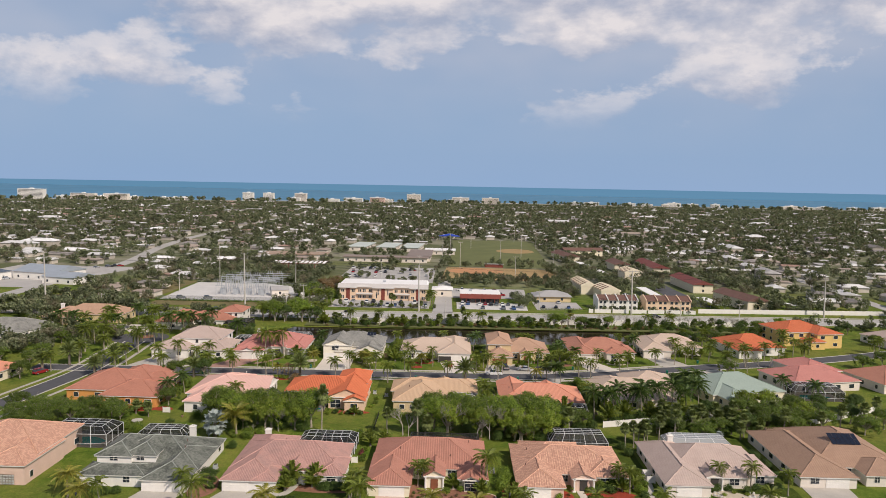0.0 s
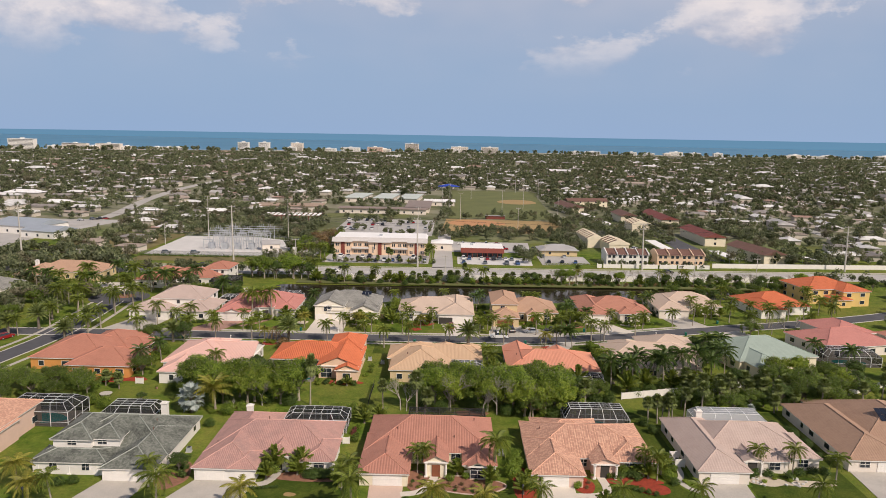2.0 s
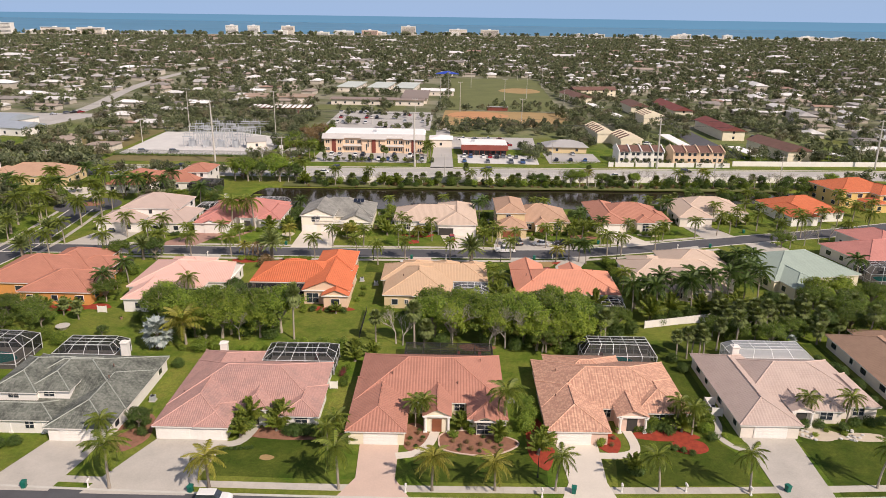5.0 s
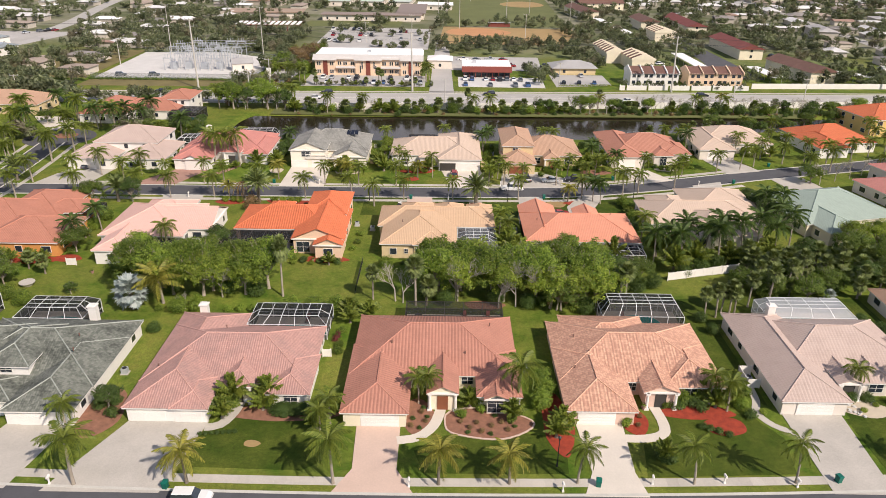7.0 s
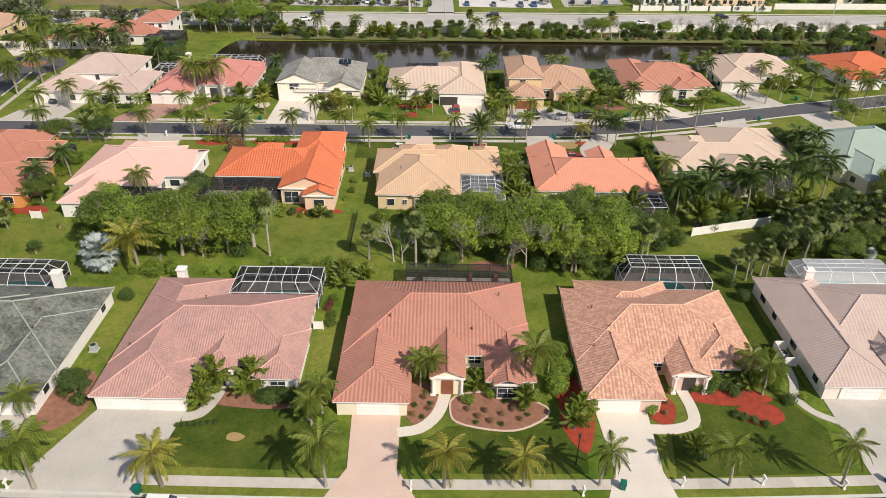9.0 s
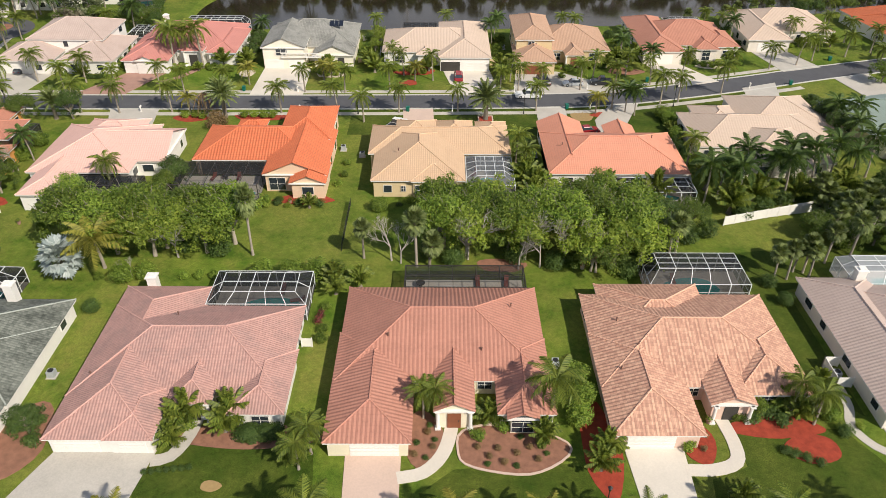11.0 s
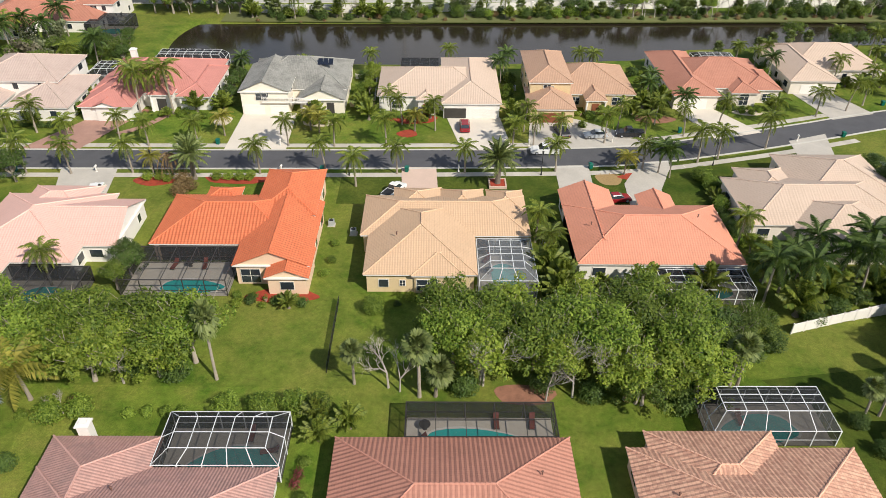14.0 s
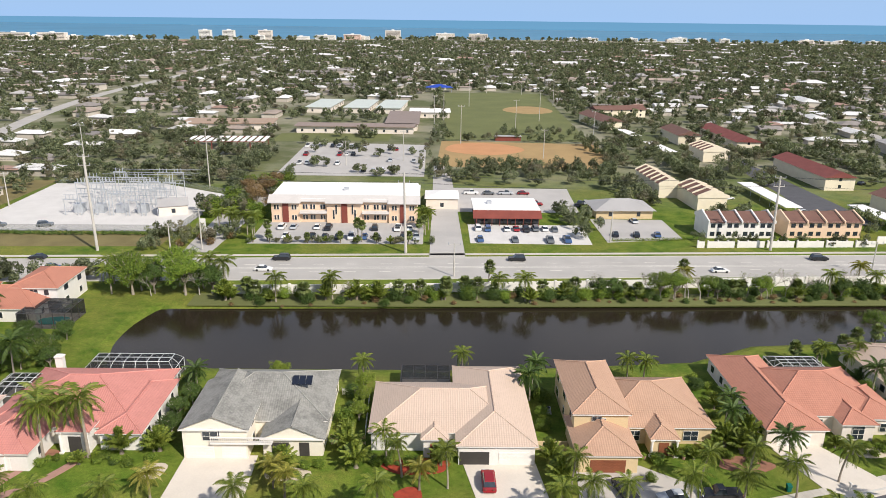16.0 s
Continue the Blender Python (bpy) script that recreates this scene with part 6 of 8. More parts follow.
# broadleaf trees by the street and the sage green house
plant("dark", -75.6, 157.5, 0.95)
plant("oak2", 77.0, 158.0, 0.75)
plant("dark", 74.0, 161.5, 0.7)
plant("oak2", 97.5, 178.0, 0.85)
plant("bare", 99.5, 177.0, 1.1)
# by the middle row
row("oak2", [(-110, 114), (-104, 108), (-117, 110), (-88, 110.5), (-82, 113), (-97, 106)], 0.8, 0.8)
row("bush", [(-90, 106), (-84, 107.5), (-78, 108.6), (-74, 106)], 0.9, 0.6)
row("dark", [(-47.8, 133.5), (-46.6, 131.0)], 0.72)
row("oak", [(-47.6, 128)], 0.6)
row("queen", [(-57.0, 128.8), (11.8, 140), (12.8, 133.5), (-17.2, 156.6), (42.8, 139.5)], 0.85)
row("bush", [(-61.4, 120.4), (-56, 119.0), (-51, 119.6), (-64, 118.5), (-11.8, 123.2)], 0.75)
row("oak2", [(-75.5, 128.5), (-92, 119), (-99, 116.5), (-106, 118), (-86, 117.5), (-113, 121), (-101, 111.5), (-94, 112)], 0.85)
row("sabal_low", [(-81, 120.5), (-76.8, 118.5), (-88, 121.5), (-96, 121)], 0.8)
row("bare", [(-79, 134), (-76.4, 136.2)], 0.85)
row("coco", [(-75.4, 140), (-77, 131)], 0.7)
row("shrub", [(-30.6, 126.4), (-28.4, 126.2), (-24.6, 125.8), (-22.6, 125.6), (-18.6, 139), (-18.6, 134.6), (-19.4, 131.4)], 0.85)
row("shrub_y", [(-53.4, 158.6), (-51.4, 158.8), (-49.8, 158.2), (-41.5, 158.8), (-39.6, 158.9), (-37.6, 158.8), (-35.8, 158.8)], 1.15)
row("shrub_b", [(-46.6, 156.6), (-45.2, 155.0), (-46.2, 153.2)], 1.5)
row("bush_d", [(43.2, 148), (43.6, 153.5), (44.8, 157.2)], 0.6)
# along the cross street
row("queen", [(-57.2, 171.2), (-48.6, 171.4), (-31.4, 171.2), (-22.4, 171.4), (-12.6, 171.6), (11.4, 172.0), (15.2, 172.2), (28.8, 173.4), (36.4, 174.6), (64.0, 182.2), (74.8, 185.8), (-72, 171)], 0.8, 0.4)
row("queen", [(-34.4, 161.0), (-10.2, 161.2), (2.0, 161.8), (18.2, 162.0), (33.8, 163.8), (-57.0, 160.8), (-67.5, 160.5), (44.8, 166.0), (48.8, 167.6), (59.4, 171.4)], 0.85, 0.4)
row("queen2", [(45.2, 176.6), (-22.8, 161.4), (53.0, 180.0), (83.0, 189), (20.0, 171.8), (-62.4, 171.2)], 0.75, 0.4)
row("coco", [(36.2, 161.8), (47.0, 183.4), (37.8, 160.2)], 0.7)
row("queen2", [(13.8, 178.2), (32.6, 179.6), (40.6, 182.0), (-10.2, 181.0), (-12.6, 184.4), (-3.6, 178.4)], 0.72)
row("date", [(7.2, 157.4)], 1.2)
row("date", [(-45.4, 158.8)], 1.05)
row("dead", [(-49.0, 158.8)], 1.0)
row("yqueen", [(-44.2, 175.6), (-28, 178.2), (-26.0, 176.0), (-7.6, 178.0), (-53, 160.4), (30, 161.2)], 0.8)
row("queen2", [(-66.6, 190.4), (-60.2, 187.6), (-57.0, 185.4), (-63.6, 185.2)], 1.18)
row("shrub", [(-65.6, 185.0), (-63.0, 183.4), (-54.8, 184.4), (-52.2, 184.0), (-50.2, 183.2), (-47.4, 184.6), (-29.6, 182.0), (-24.4, 182.8), (-22.4, 183.4), (-12.0, 185.8), (-13.8, 183.8), (-9.4, 184.4), (27.6, 184.6), (33, 187.2), (36, 187.0), (39, 186.0), (42, 184.6), (60, 187.4), (64, 188.0), (67, 189.2), (25.8, 180.6)], 1.0, 0.3)
row("areca", [(-52.4, 186.4), (-47.2, 187.4), (-18.6, 187.0), (-16.8, 183.2), (11.8, 184.0), (12.6, 179.4), (41.6, 187.6), (39.8, 189.4), (43.8, 190.6), (-27.4, 181.4)], 1.3, 0.3)
row("shrub_y", [(-27.6, 181.2), (-25.8, 181.0), (-8, 182.4), (-5.6, 182.6), (43.2, 205), (43.8, 208), (43.4, 201), (42.6, 211.4), (-30.8, 183.0), (62, 187.2)], 1.0, 0.2)
row("dark", [(-47.2, 196.4), (-46.6, 201), (-48, 206), (-46.8, 191.4)], 0.62)
row("coco", [(-46.6, 204), (11.8, 206.4), (11.0, 203.0), (42, 195), (40.6, 191.6), (72, 205)], 0.68)
row("lime", [(-17.8, 205.6), (-17.4, 200.8), (-17.8, 196), (-33.6, 209.6)], 0.55)
row("queen", [(-18.2, 208.0), (-0.4, 211.5), (32.4, 209), (29.6, 209.6), (68.6, 216), (72.4, 214), (75.6, 217), (96.8, 226), (101, 214)], 0.7)
row("sabal_low", [(65, 218), (70, 219.4), (75, 221.4), (80, 224), (85, 226), (90, 227)], 0.9, 0.6)
# round the corner and the district's far edges
row("queen", [(-84, 171), (-96, 171.4), (-107, 171), (-110, 160), (-104, 159.6), (-124, 172), (-126, 160), (-90, 160), (-76, 160), (-122, 184), (-112, 192), (-126, 196), (-108, 205), (-118, 214), (-136, 220), (-144, 234), (-86, 207), (-92, 176), (-80, 175.6)], 0.9, 1.0)
row("date", [(-110, 156), (-79, 157.5)], 0.95)
row("oak2", [(-84, 156.5), (-128, 210), (-134, 190), (-140, 180), (-145, 198), (-155, 212), (-131, 228), (-86, 212), (-93, 216), (-101, 213), (-130, 150), (-138, 168), (-150, 170)], 0.85, 1.0)
row("coco", [(-112, 222), (-104, 224), (-98, 222), (-134, 240), (-124, 232), (-150, 222), (-160, 226), (-130, 214), (-140, 206)], 0.85, 1.0)
row("dark", [(-79, 218), (-84, 222), (-80, 226), (-76.8, 213.4), (-88, 226)], 0.72)
row("oak", [(-80, 256), (-68, 256), (-77, 251), (-64.8, 250.4)], 1.35, 0.8)
row("dark", [(-74, 257), (-62, 255.4), (-71, 251.6), (-58.6, 252), (-66, 253.4), (-75, 253)], 1.1, 0.8)
row("bare", [(-61, 251), (-72, 250)], 1.1)
row("queen", [(-84, 258), (-60, 258), (-56, 254.6), (-81.6, 251)], 1.0)
row("queen", [(88, 192), (97, 195), (104, 197), (92, 200), (110, 196), (118, 199.6), (126, 203), (134, 207), (142, 210), (100, 186), (108, 188.6), (120, 186), (132, 196), (101, 205), (104, 222), (136, 222), (133, 214), (164, 208), (170, 214), (87, 204)], 0.85, 1.0)
row("bare", [(110, 182), (105, 180), (115, 185.4)], 1.0)
row("oak2", [(100, 231), (110, 234), (122, 237), (134, 241), (144, 246), (90, 232.4), (112, 228), (172, 205), (160, 196), (150, 190), (176, 230)], 0.8, 1.0)
row("dark", [(104, 228), (98, 224), (128, 231), (170, 246), (178, 252)], 0.75, 0.8)
row("oak2", [(-82.5, 212.5), (-78.2, 216.5), (-88, 211.5), (-94, 209)], 0.72, 0.6)
row("coco", [(-104, 216), (-97.5, 231.5), (-81, 209)], 0.95)
row("bush_d", [(-22.6, 76.9), (-21.2, 76.8), (-19.9, 77.1)], 0.62)
row("shrub_b", [(-80, 257), (-70, 290), (-74, 295), (-66, 296), (-78, 288)], 1.4)
row("silver", [(-116.5, 238)], 1.1)
row("date", [(-111, 171.5), (-124.5, 168), (-126, 178), (-129, 160)], 1.0)
row("queen", [(-128, 186), (-125, 192), (-109, 186), (-108, 196), (-131, 200), (-108, 222), (-113, 224), (-121, 226), (-134, 214), (-118.5, 213), (-138, 224), (-144, 216)], 1.15, 1.0)
# the canal's far bank, below the wall
rb = random.Random(5)
x = -54.0
while x < 150:
    y = 249.5 + 0.04 * x + rb.uniform(-1.3, 1.6)
    kind = rb.choice(["areca", "sabal_low", "bush_d", "queen", "sabal_low", "areca", "queen"] if x < 25 else ["bare", "oak2", "bare", "bush_d", "dark", "sabal_low", "bare", "queen", "bush_d", "oak"])
    plant(kind, x, y, {"areca": 1.5, "bush_d": 1.5, "oak": 0.9, "oak2": 0.8, "dark": 0.85, "bare": 1.15, "sabal_low": 1.0, "queen": 0.85}[kind], z=-0.1)
    if kind in ("areca", "queen", "sabal_low"):
        plant(rb.choice(["bush_d", "areca", "shrub_b"]), x + rb.uniform(-1.6, 1.6), y + rb.uniform(-1.2, 0.6), rb.uniform(0.9, 1.2), z=-0.1)
    plant("bush_d" if rb.random() < 0.5 else "shrub_b", x + 2.0, y + rb.uniform(-2.8, -1.6), rb.uniform(0.45, 0.8), z=-0.3)
    x += rb.uniform(4.4, 6.6) if x < 25 else rb.uniform(2.1, 3.3)
row("sabal", [(7.5, 255.6), (57, 261)], 0.95)
row("yqueen", [(56, 258.5), (103, 264)], 0.9)


# ---- beyond the main road ----
def pole(name, label, x, y, h, r=0.32, arms=0, mat=None, lean=0.0):
    t = thing(name, x, y, 0, 0, label, "utility pole", "utility poles")
    part("shaft", Geo().chain([(0, 0, 0), (lean * 0.5, 0, h * 0.5), (lean, 0, h)], [r, r * 0.8, r * 0.55], 8), mat or POLEMAT, t)
    for k in range(arms):
        z = h - 0.6 - 2.4 * k
        part("crossarm", Geo().box(lean - 1.6, -0.07, z, lean + 1.6, 0.07, z + 0.16), POLEMAT, t)
        for s in (-1.5, 1.5):
            part("insulator", Geo().tube((lean + s, 0, z + 0.16), (lean + s, 0, z + 0.75), 0.09, 0.05, 6), STEEL, t)
    return t


def wire(a, b, sag):
    g = Geo()
    a, b = Vector(a), Vector(b)
    n = 16
    pts = [a.lerp(b, k / n) - Vector((0, 0, sag * 4 * (k / n) * (1 - k / n))) for k in range(n + 1)]
    g.chain(pts, [0.03] * (n + 1), 3)
    return tagged(part("power_line", g, WIRE), "thin dark overhead power line between poles", "cable", "power lines")


TALL = [(-290, 276, 26), (-196, 279, 26), (-99.5, 283.6, 27), (-13.7, 284.4, 23), (92.1, 290, 22), (190, 295, 22), (300, 300, 22)]
for x, y, h in TALL:
    pole("transmission_pole", "tall pale concrete transmission pole beside the road", x, y, h, 0.42, 2, None, -0.4)
for (x, y, h), (x2, y2, h2) in zip(TALL, TALL[1:]):
    for dz in (0.2, 2.6):
        for s in (-1.5, 1.5):
            wire((x - 0.4 + s, y, h - dz), (x2 - 0.4 + s, y2, h2 - dz), 1.6)
for x, y, h in ((-70.8, 284.8, 12), (-79, 283, 8), (-0.6, 265.4, 9), (-137, 360, 24), (-92, 363, 23), (-150, 330, 12), (47, 297, 10), (140, 276, 9), (-160, 262, 9), (110, 270, 9)):
    pole("utility_pole", "slim pale utility pole", x, y, h, 0.22, 1)
for x, y, h in ((-20, 420, 14), (-45, 408, 11), (8, 470, 20), (40, 500, 20), (78, 470, 18), (46, 430, 14), (0, 560, 20), (62, 560, 20), (20, 640, 20), (85, 650, 20), (-6, 520, 20), (40, 740, 20), (70, 730, 18)):
    pole("floodlight_pole", "tall thin sports field floodlight pole", x, y, h, 0.2, 1)


def bars(g, x0, x1, z0, z1, y, n, frac=0.55):
    for k in range(n):
        c = x0 + (x1 - x0) * (k + 0.5) / n
        w = (x1 - x0) / n * frac / 2
        g.append((c, w))
    return g


# office block
office = thing("office_block", -34.5, 325, 0, 0.4, "two-storey peach office block with a white roof and maroon panels", "office building")
part("wall", Geo().box(-23.2, -9.8, 0, 23.2, 10.5, 7.2), PEACHW, office)
BAYS = ((-23.2, -14.2), (-5.6, 5.6), (14.2, 23.2))
SKIRT = plain("pale_grey_mansard", (0.52, 0.49, 0.46), 0.8, 0.12, 5, 0.3)
for x0, x1 in BAYS:
    part("bay", Geo().box(x0, -10.6, 0, x1, -9.8, 7.0), PEACHW, office)
for x0, x1 in ((-14.2, -5.6), (5.6, 14.2)):
    part("canopy", Geo().mesh([(x0, -11.6, 3.2), (x1, -11.6, 3.2), (x1, -9.8, 3.2), (x0, -9.8, 3.2), (x0, -11.6, 3.35), (x1, -11.6, 3.35), (x1, -9.8, 3.95), (x0, -9.8, 3.95)],
                              [(3, 2, 1, 0), (4, 5, 6, 7), (0, 1, 5, 4), (1, 2, 6, 5), (3, 0, 4, 7)]), SKIRT, office)
roof = part("roof", Geo().box(-24.0, -9.8, 7.2, 24.0, 11.2, 7.75), FLATROOF, office)
part("roof_upstand", Geo().box(-23.6, -8.4, 7.75, 23.6, 10.8, 8.6, 0.4), FLATROOF, roof)
part("roof_unit", Geo().box(-1, -2, 8.6, 0.6, -0.6, 9.5), STEEL, roof)
for x0, x1, y, z in ((-24.2, -13.8, -11.7, 6.8), (-13.8, -6.0, -10.7, 7.1), (-6.0, 6.0, -11.7, 6.8), (6.0, 13.8, -10.7, 7.1), (13.8, 24.2, -11.7, 6.8)):
    part("mansard", Geo().mesh([(x0, y, z), (x1, y, z), (x1, -8.2, 8.65), (x0, -8.2, 8.65), (x0, y, z - 0.25), (x1, y, z - 0.25), (x1, -8.2, z - 0.25), (x0, -8.2, z - 0.25)],
                               [(0, 1, 2, 3), (7, 6, 5, 4), (4, 5, 1, 0), (5, 6, 2, 1), (7, 4, 0, 3)]), SKIRT, roof)
for c, hw in ((-18.7, 0.95), (0.0, 0.95), (18.7, 0.95)):
    part("maroon_panel", Geo().box(c - hw, -10.85, 0.1, c + hw, -10.6, 6.6), MAROON, office)
for z in (0.9, 4.3):
    for c in (-22.0, -21.1, -16.4, -15.5, -13.0, -12.1, -10.6, -9.7, -7.4, -6.5, 6.5, 7.4, 9.7, 10.6, 12.1, 13.0, 15.5, 16.4, 21.1, 22.0):
        y = -10.6 if abs(c) > 14.2 else -9.8
        w = part("window", Geo().box(c - 0.36, y - 0.1, z, c + 0.36, y, z + 1.6), WHITE, office)
        part("pane", Geo().box(c - 0.29, y - 0.13, z + 0.06, c + 0.29, y - 0.1, z + 1.54), GLASS, w)
for c, z in ((-3.4, 1.2), (-2.6, 2.8), (2.6, 2.8), (3.4, 1.2)):
    w = part("slot_window", Geo().box(c - 0.3, -10.7, z, c + 0.3, -10.6, z + 3.2), WHITE, office)
    part("pane", Geo().box(c - 0.24, -10.73, z + 0.06, c + 0.24, -10.7, z + 3.14), GLASS, w)


def simple_block(name, label, cat, x0, y0, x1, y1, h, wall, roofmat, over=0.5, style="flat", rz=0.0, wins=True, k=0.3, group=""):
    cx, cy = (x0 + x1) / 2, (y0 + y1) / 2
    t = thing(name, cx, cy, 0, rz, label, cat, group)
    w, d = (x1 - x0) / 2, (y1 - y0) / 2
    part("wall", Geo().box(-w, -d, 0, w, d, h), wall, t)
    W, D = w + over, d + over
    g = Geo()
    if style == "flat":
        g.box(-W, -D, h, W, D, h + 0.4)
    elif style == "hip":
        m = min(W, D)
        e = (W - m, 0) if W >= D else (0, D - m)
        z = h + m * k
        g.mesh([(-W, -D, h), (W, -D, h), (W, D, h), (-W, D, h), (-e[0], -e[1], z), (e[0], e[1], z)],
               [(0, 1, 5, 4), (2, 3, 4, 5), (1, 2, 5), (3, 0, 4), (3, 2, 1, 0)] if W >= D else [(0, 1, 4), (1, 2, 5, 4), (2, 3, 5), (3, 0, 4, 5), (3, 2, 1, 0)])
    else:
        z = h + D * k
        g.mesh([(-W, -D, h), (W, -D, h), (W, D, h), (-W, D, h), (-W, 0, z), (W, 0, z)], [(0, 1, 5, 4), (2, 3, 4, 5), (1, 2, 5), (3, 0, 4), (3, 2, 1, 0)])
    part("roof", g, roofmat, t)
    if wins:
        for lv in range(2 if h > 5 else 1):
            for sx in range(max(1, int(2 * w / 6.5))):
                c = -w + 2 * w * (sx + 0.5) / max(1, int(2 * w / 6.5))
                part("window", Geo().box(c - 0.6, -d - 0.06, 0.9 + 2.9 * lv, c + 0.6, -d, 2.3 + 2.9 * lv), GLASS, t)
            for sy in range(max(1, int(2 * d / 8))):
                c = -d + 2 * d * (sy + 0.5) / max(1, int(2 * d / 8))
                for s in (-1, 1):
                    xs = sorted((s * w, s * (w + 0.06)))
                    part("window", Geo().box(xs[0], c - 0.6, 0.9 + 2.9 * lv, xs[1], c + 0.6, 2.3 + 2.9 * lv), GLASS, t)
    return t


simple_block("annexe", "small white annexe with a shallow white roof", "building", -8.6, 333, 2.4, 345, 3.8, PALE, FLATROOF, 0.5, "hip", 0, True, 0.25)
shop = thing("shop", 17.6, 321.5, 0, 0.5, "low shop with a white flat roof and a maroon canopy", "shop")
# near-black wall: the shade under the canopy is put into its colour
part("wall", Geo().box(-10.2, -7.0, 0, 10.2, 8.5, 3.9), DARK, shop)
part("roof", Geo().box(-10.8, -6.0, 3.9, 10.8, 9.2, 4.8), FLATROOF, shop)
part("canopy", Geo().mesh([(-11, -9.2, 2.7), (11, -9.2, 2.7), (11, -6, 4.5), (-11, -6, 4.5), (-11, -9.2, 2.5), (11, -9.2, 2.5), (11, -6, 2.9), (-11, -6, 2.9)],
                          [(0, 1, 2, 3), (7, 6, 5, 4), (0, 4, 5, 1), (1, 5, 6, 2), (3, 7, 4, 0)]), MAROON, shop)
for c in range(-4, 5):
    part("shop_window", Geo().box(c * 2.3 - 0.95, -7.06, 0.5, c * 2.3 + 0.95, -7.0, 2.6), GLASS, shop)
    part("post", Geo().tube((c * 2.5, -9.0, 0), (c * 2.5, -9.0, 2.6), 0.1, 0.1, 6), MAROON, shop)
part("roof_unit", Geo().box(-6, 1, 4.8, -4.4, 2.4, 5.7), STEEL, shop)
simple_block("hipped_building", "low olive-brown hipped roof building", "building", 48, 323, 67, 336, 2.9, BEIGEW, GREYROOF, 1.0, "hip", 2, True, 0.35)


def terrace(x, y, rz, units, wall, label, roofm=BROWNROOF, uw=6.3, deep=10.5):
    """A row of two-storey homes with brown mansard roofs between pale party walls."""
    t = thing("terrace_row", x, y, 0, rz, label, "terraced houses", "terraced rows")
    L = units * uw
    part("wall", Geo().box(0, 0, 0, L, deep, 5.2), wall, t)
    for k in range(units):
        g = Geo()
        a, b = k * uw + 0.2, (k + 1) * uw - 0.2
        g.mesh([(a, -0.5, 5.0), (b, -0.5, 5.0), (b, deep * 0.55, 7.2), (a, deep * 0.55, 7.2), (b, deep + 0.3, 5.2), (a, deep + 0.3, 5.2)], [(0, 1, 2, 3), (3, 2, 4, 5), (1, 4, 2), (0, 3, 5), (0, 5, 4, 1)])
        part("roof", g, roofm, t)
        for z in (0.8, 3.4):
            for c in (0.28, 0.72):
                part("window", Geo().box(a + (b - a) * c - 0.7, -0.06, z, a + (b - a) * c + 0.7, 0, z + 1.3), GLASS, t)
    for k in range(units + 1):
        g = Geo()
        c = k * uw
        q = [(-0.6, 4.7), (-0.6, 5.6), (deep * 0.55, 7.7), (deep + 0.4, 5.7), (deep + 0.4, 4.7)]
        g.mesh([(c - 0.22, a, b) for a, b in q] + [(c + 0.22, a, b) for a, b in q], [(4, 3, 2, 1, 0), (5, 6, 7, 8, 9)] + [(i, (i + 1) % 5, 5 + (i + 1) % 5, 5 + i) for i in range(5)])
        part("party_wall", g, wall, t)
    return t


terrace(77.7, 301.6, 2, 4, WHITE, "white two-storey terrace with brown mansard roofs", uw=5.15)
terrace(102.6, 302.6, 2, 4, PEACHW, "peach two-storey terrace with brown mansard roofs", uw=5.85)
terrace(96.6, 335, 93, 4, CREAM, "cream two-storey terrace with brown roofs seen end on", uw=4.8)
terrace(86.6, 353.5, 93, 6, CREAM, "cream two-storey terrace with striped brown roofs", uw=4.6, deep=8.5)
terrace(133, 427, 93, 4, CREAM, "cream two-storey terrace behind the carports", uw=4.4, deep=12.0)
for x0, y0, L, rz, lab in ((154.5, 391, 44, 91, "long cream block of flats with a dark red roof"), (154, 481, 54, 90, "long cream block of flats with a dark red roof"), (130, 488, 28, 92, "cream block of flats with a brown roof"),
                           (98, 545, 40, 100, "cream block of flats with a brown roof"), (160, 326, 34, 100, "cream block of flats with a brown roof"), (120, 590, 36, 12, "long low block of flats with a brown roof")):
    simple_block("flats", lab, "flats", x0 - L / 2, y0 - 6, x0 + L / 2, y0 + 6, 5.2, CREAM, plain("dark_red_shingle", (0.20, 0.06, 0.05), 0.85, 0.2, 9, 0.3) if "red" in lab else BROWNROOF, 0.8, "gable", rz, True, 0.36)
for x0, y0, L, rz in ((117.6, 350, 40, 91), (143, 322, 26, 95), (108, 452, 30, 95), (104, 500, 26, 98), (178, 322, 26, 140)):
    t = thing("carport", x0, y0, 0, rz, "long white flat-roofed carport", "carport", "carports")
    part("roof", Geo().box(-L / 2, -3, 2.6, L / 2, 3, 2.85), FLATROOF, t)
    for k in range(5):
        for s in (-2.6, 2.6):
            part("post", Geo().tube((-L / 2 + L * (k + 0.5) / 5, s, 0), (-L / 2 + L * (k + 0.5) / 5, s, 2.6), 0.09, 0.09, 6), STEEL, t)
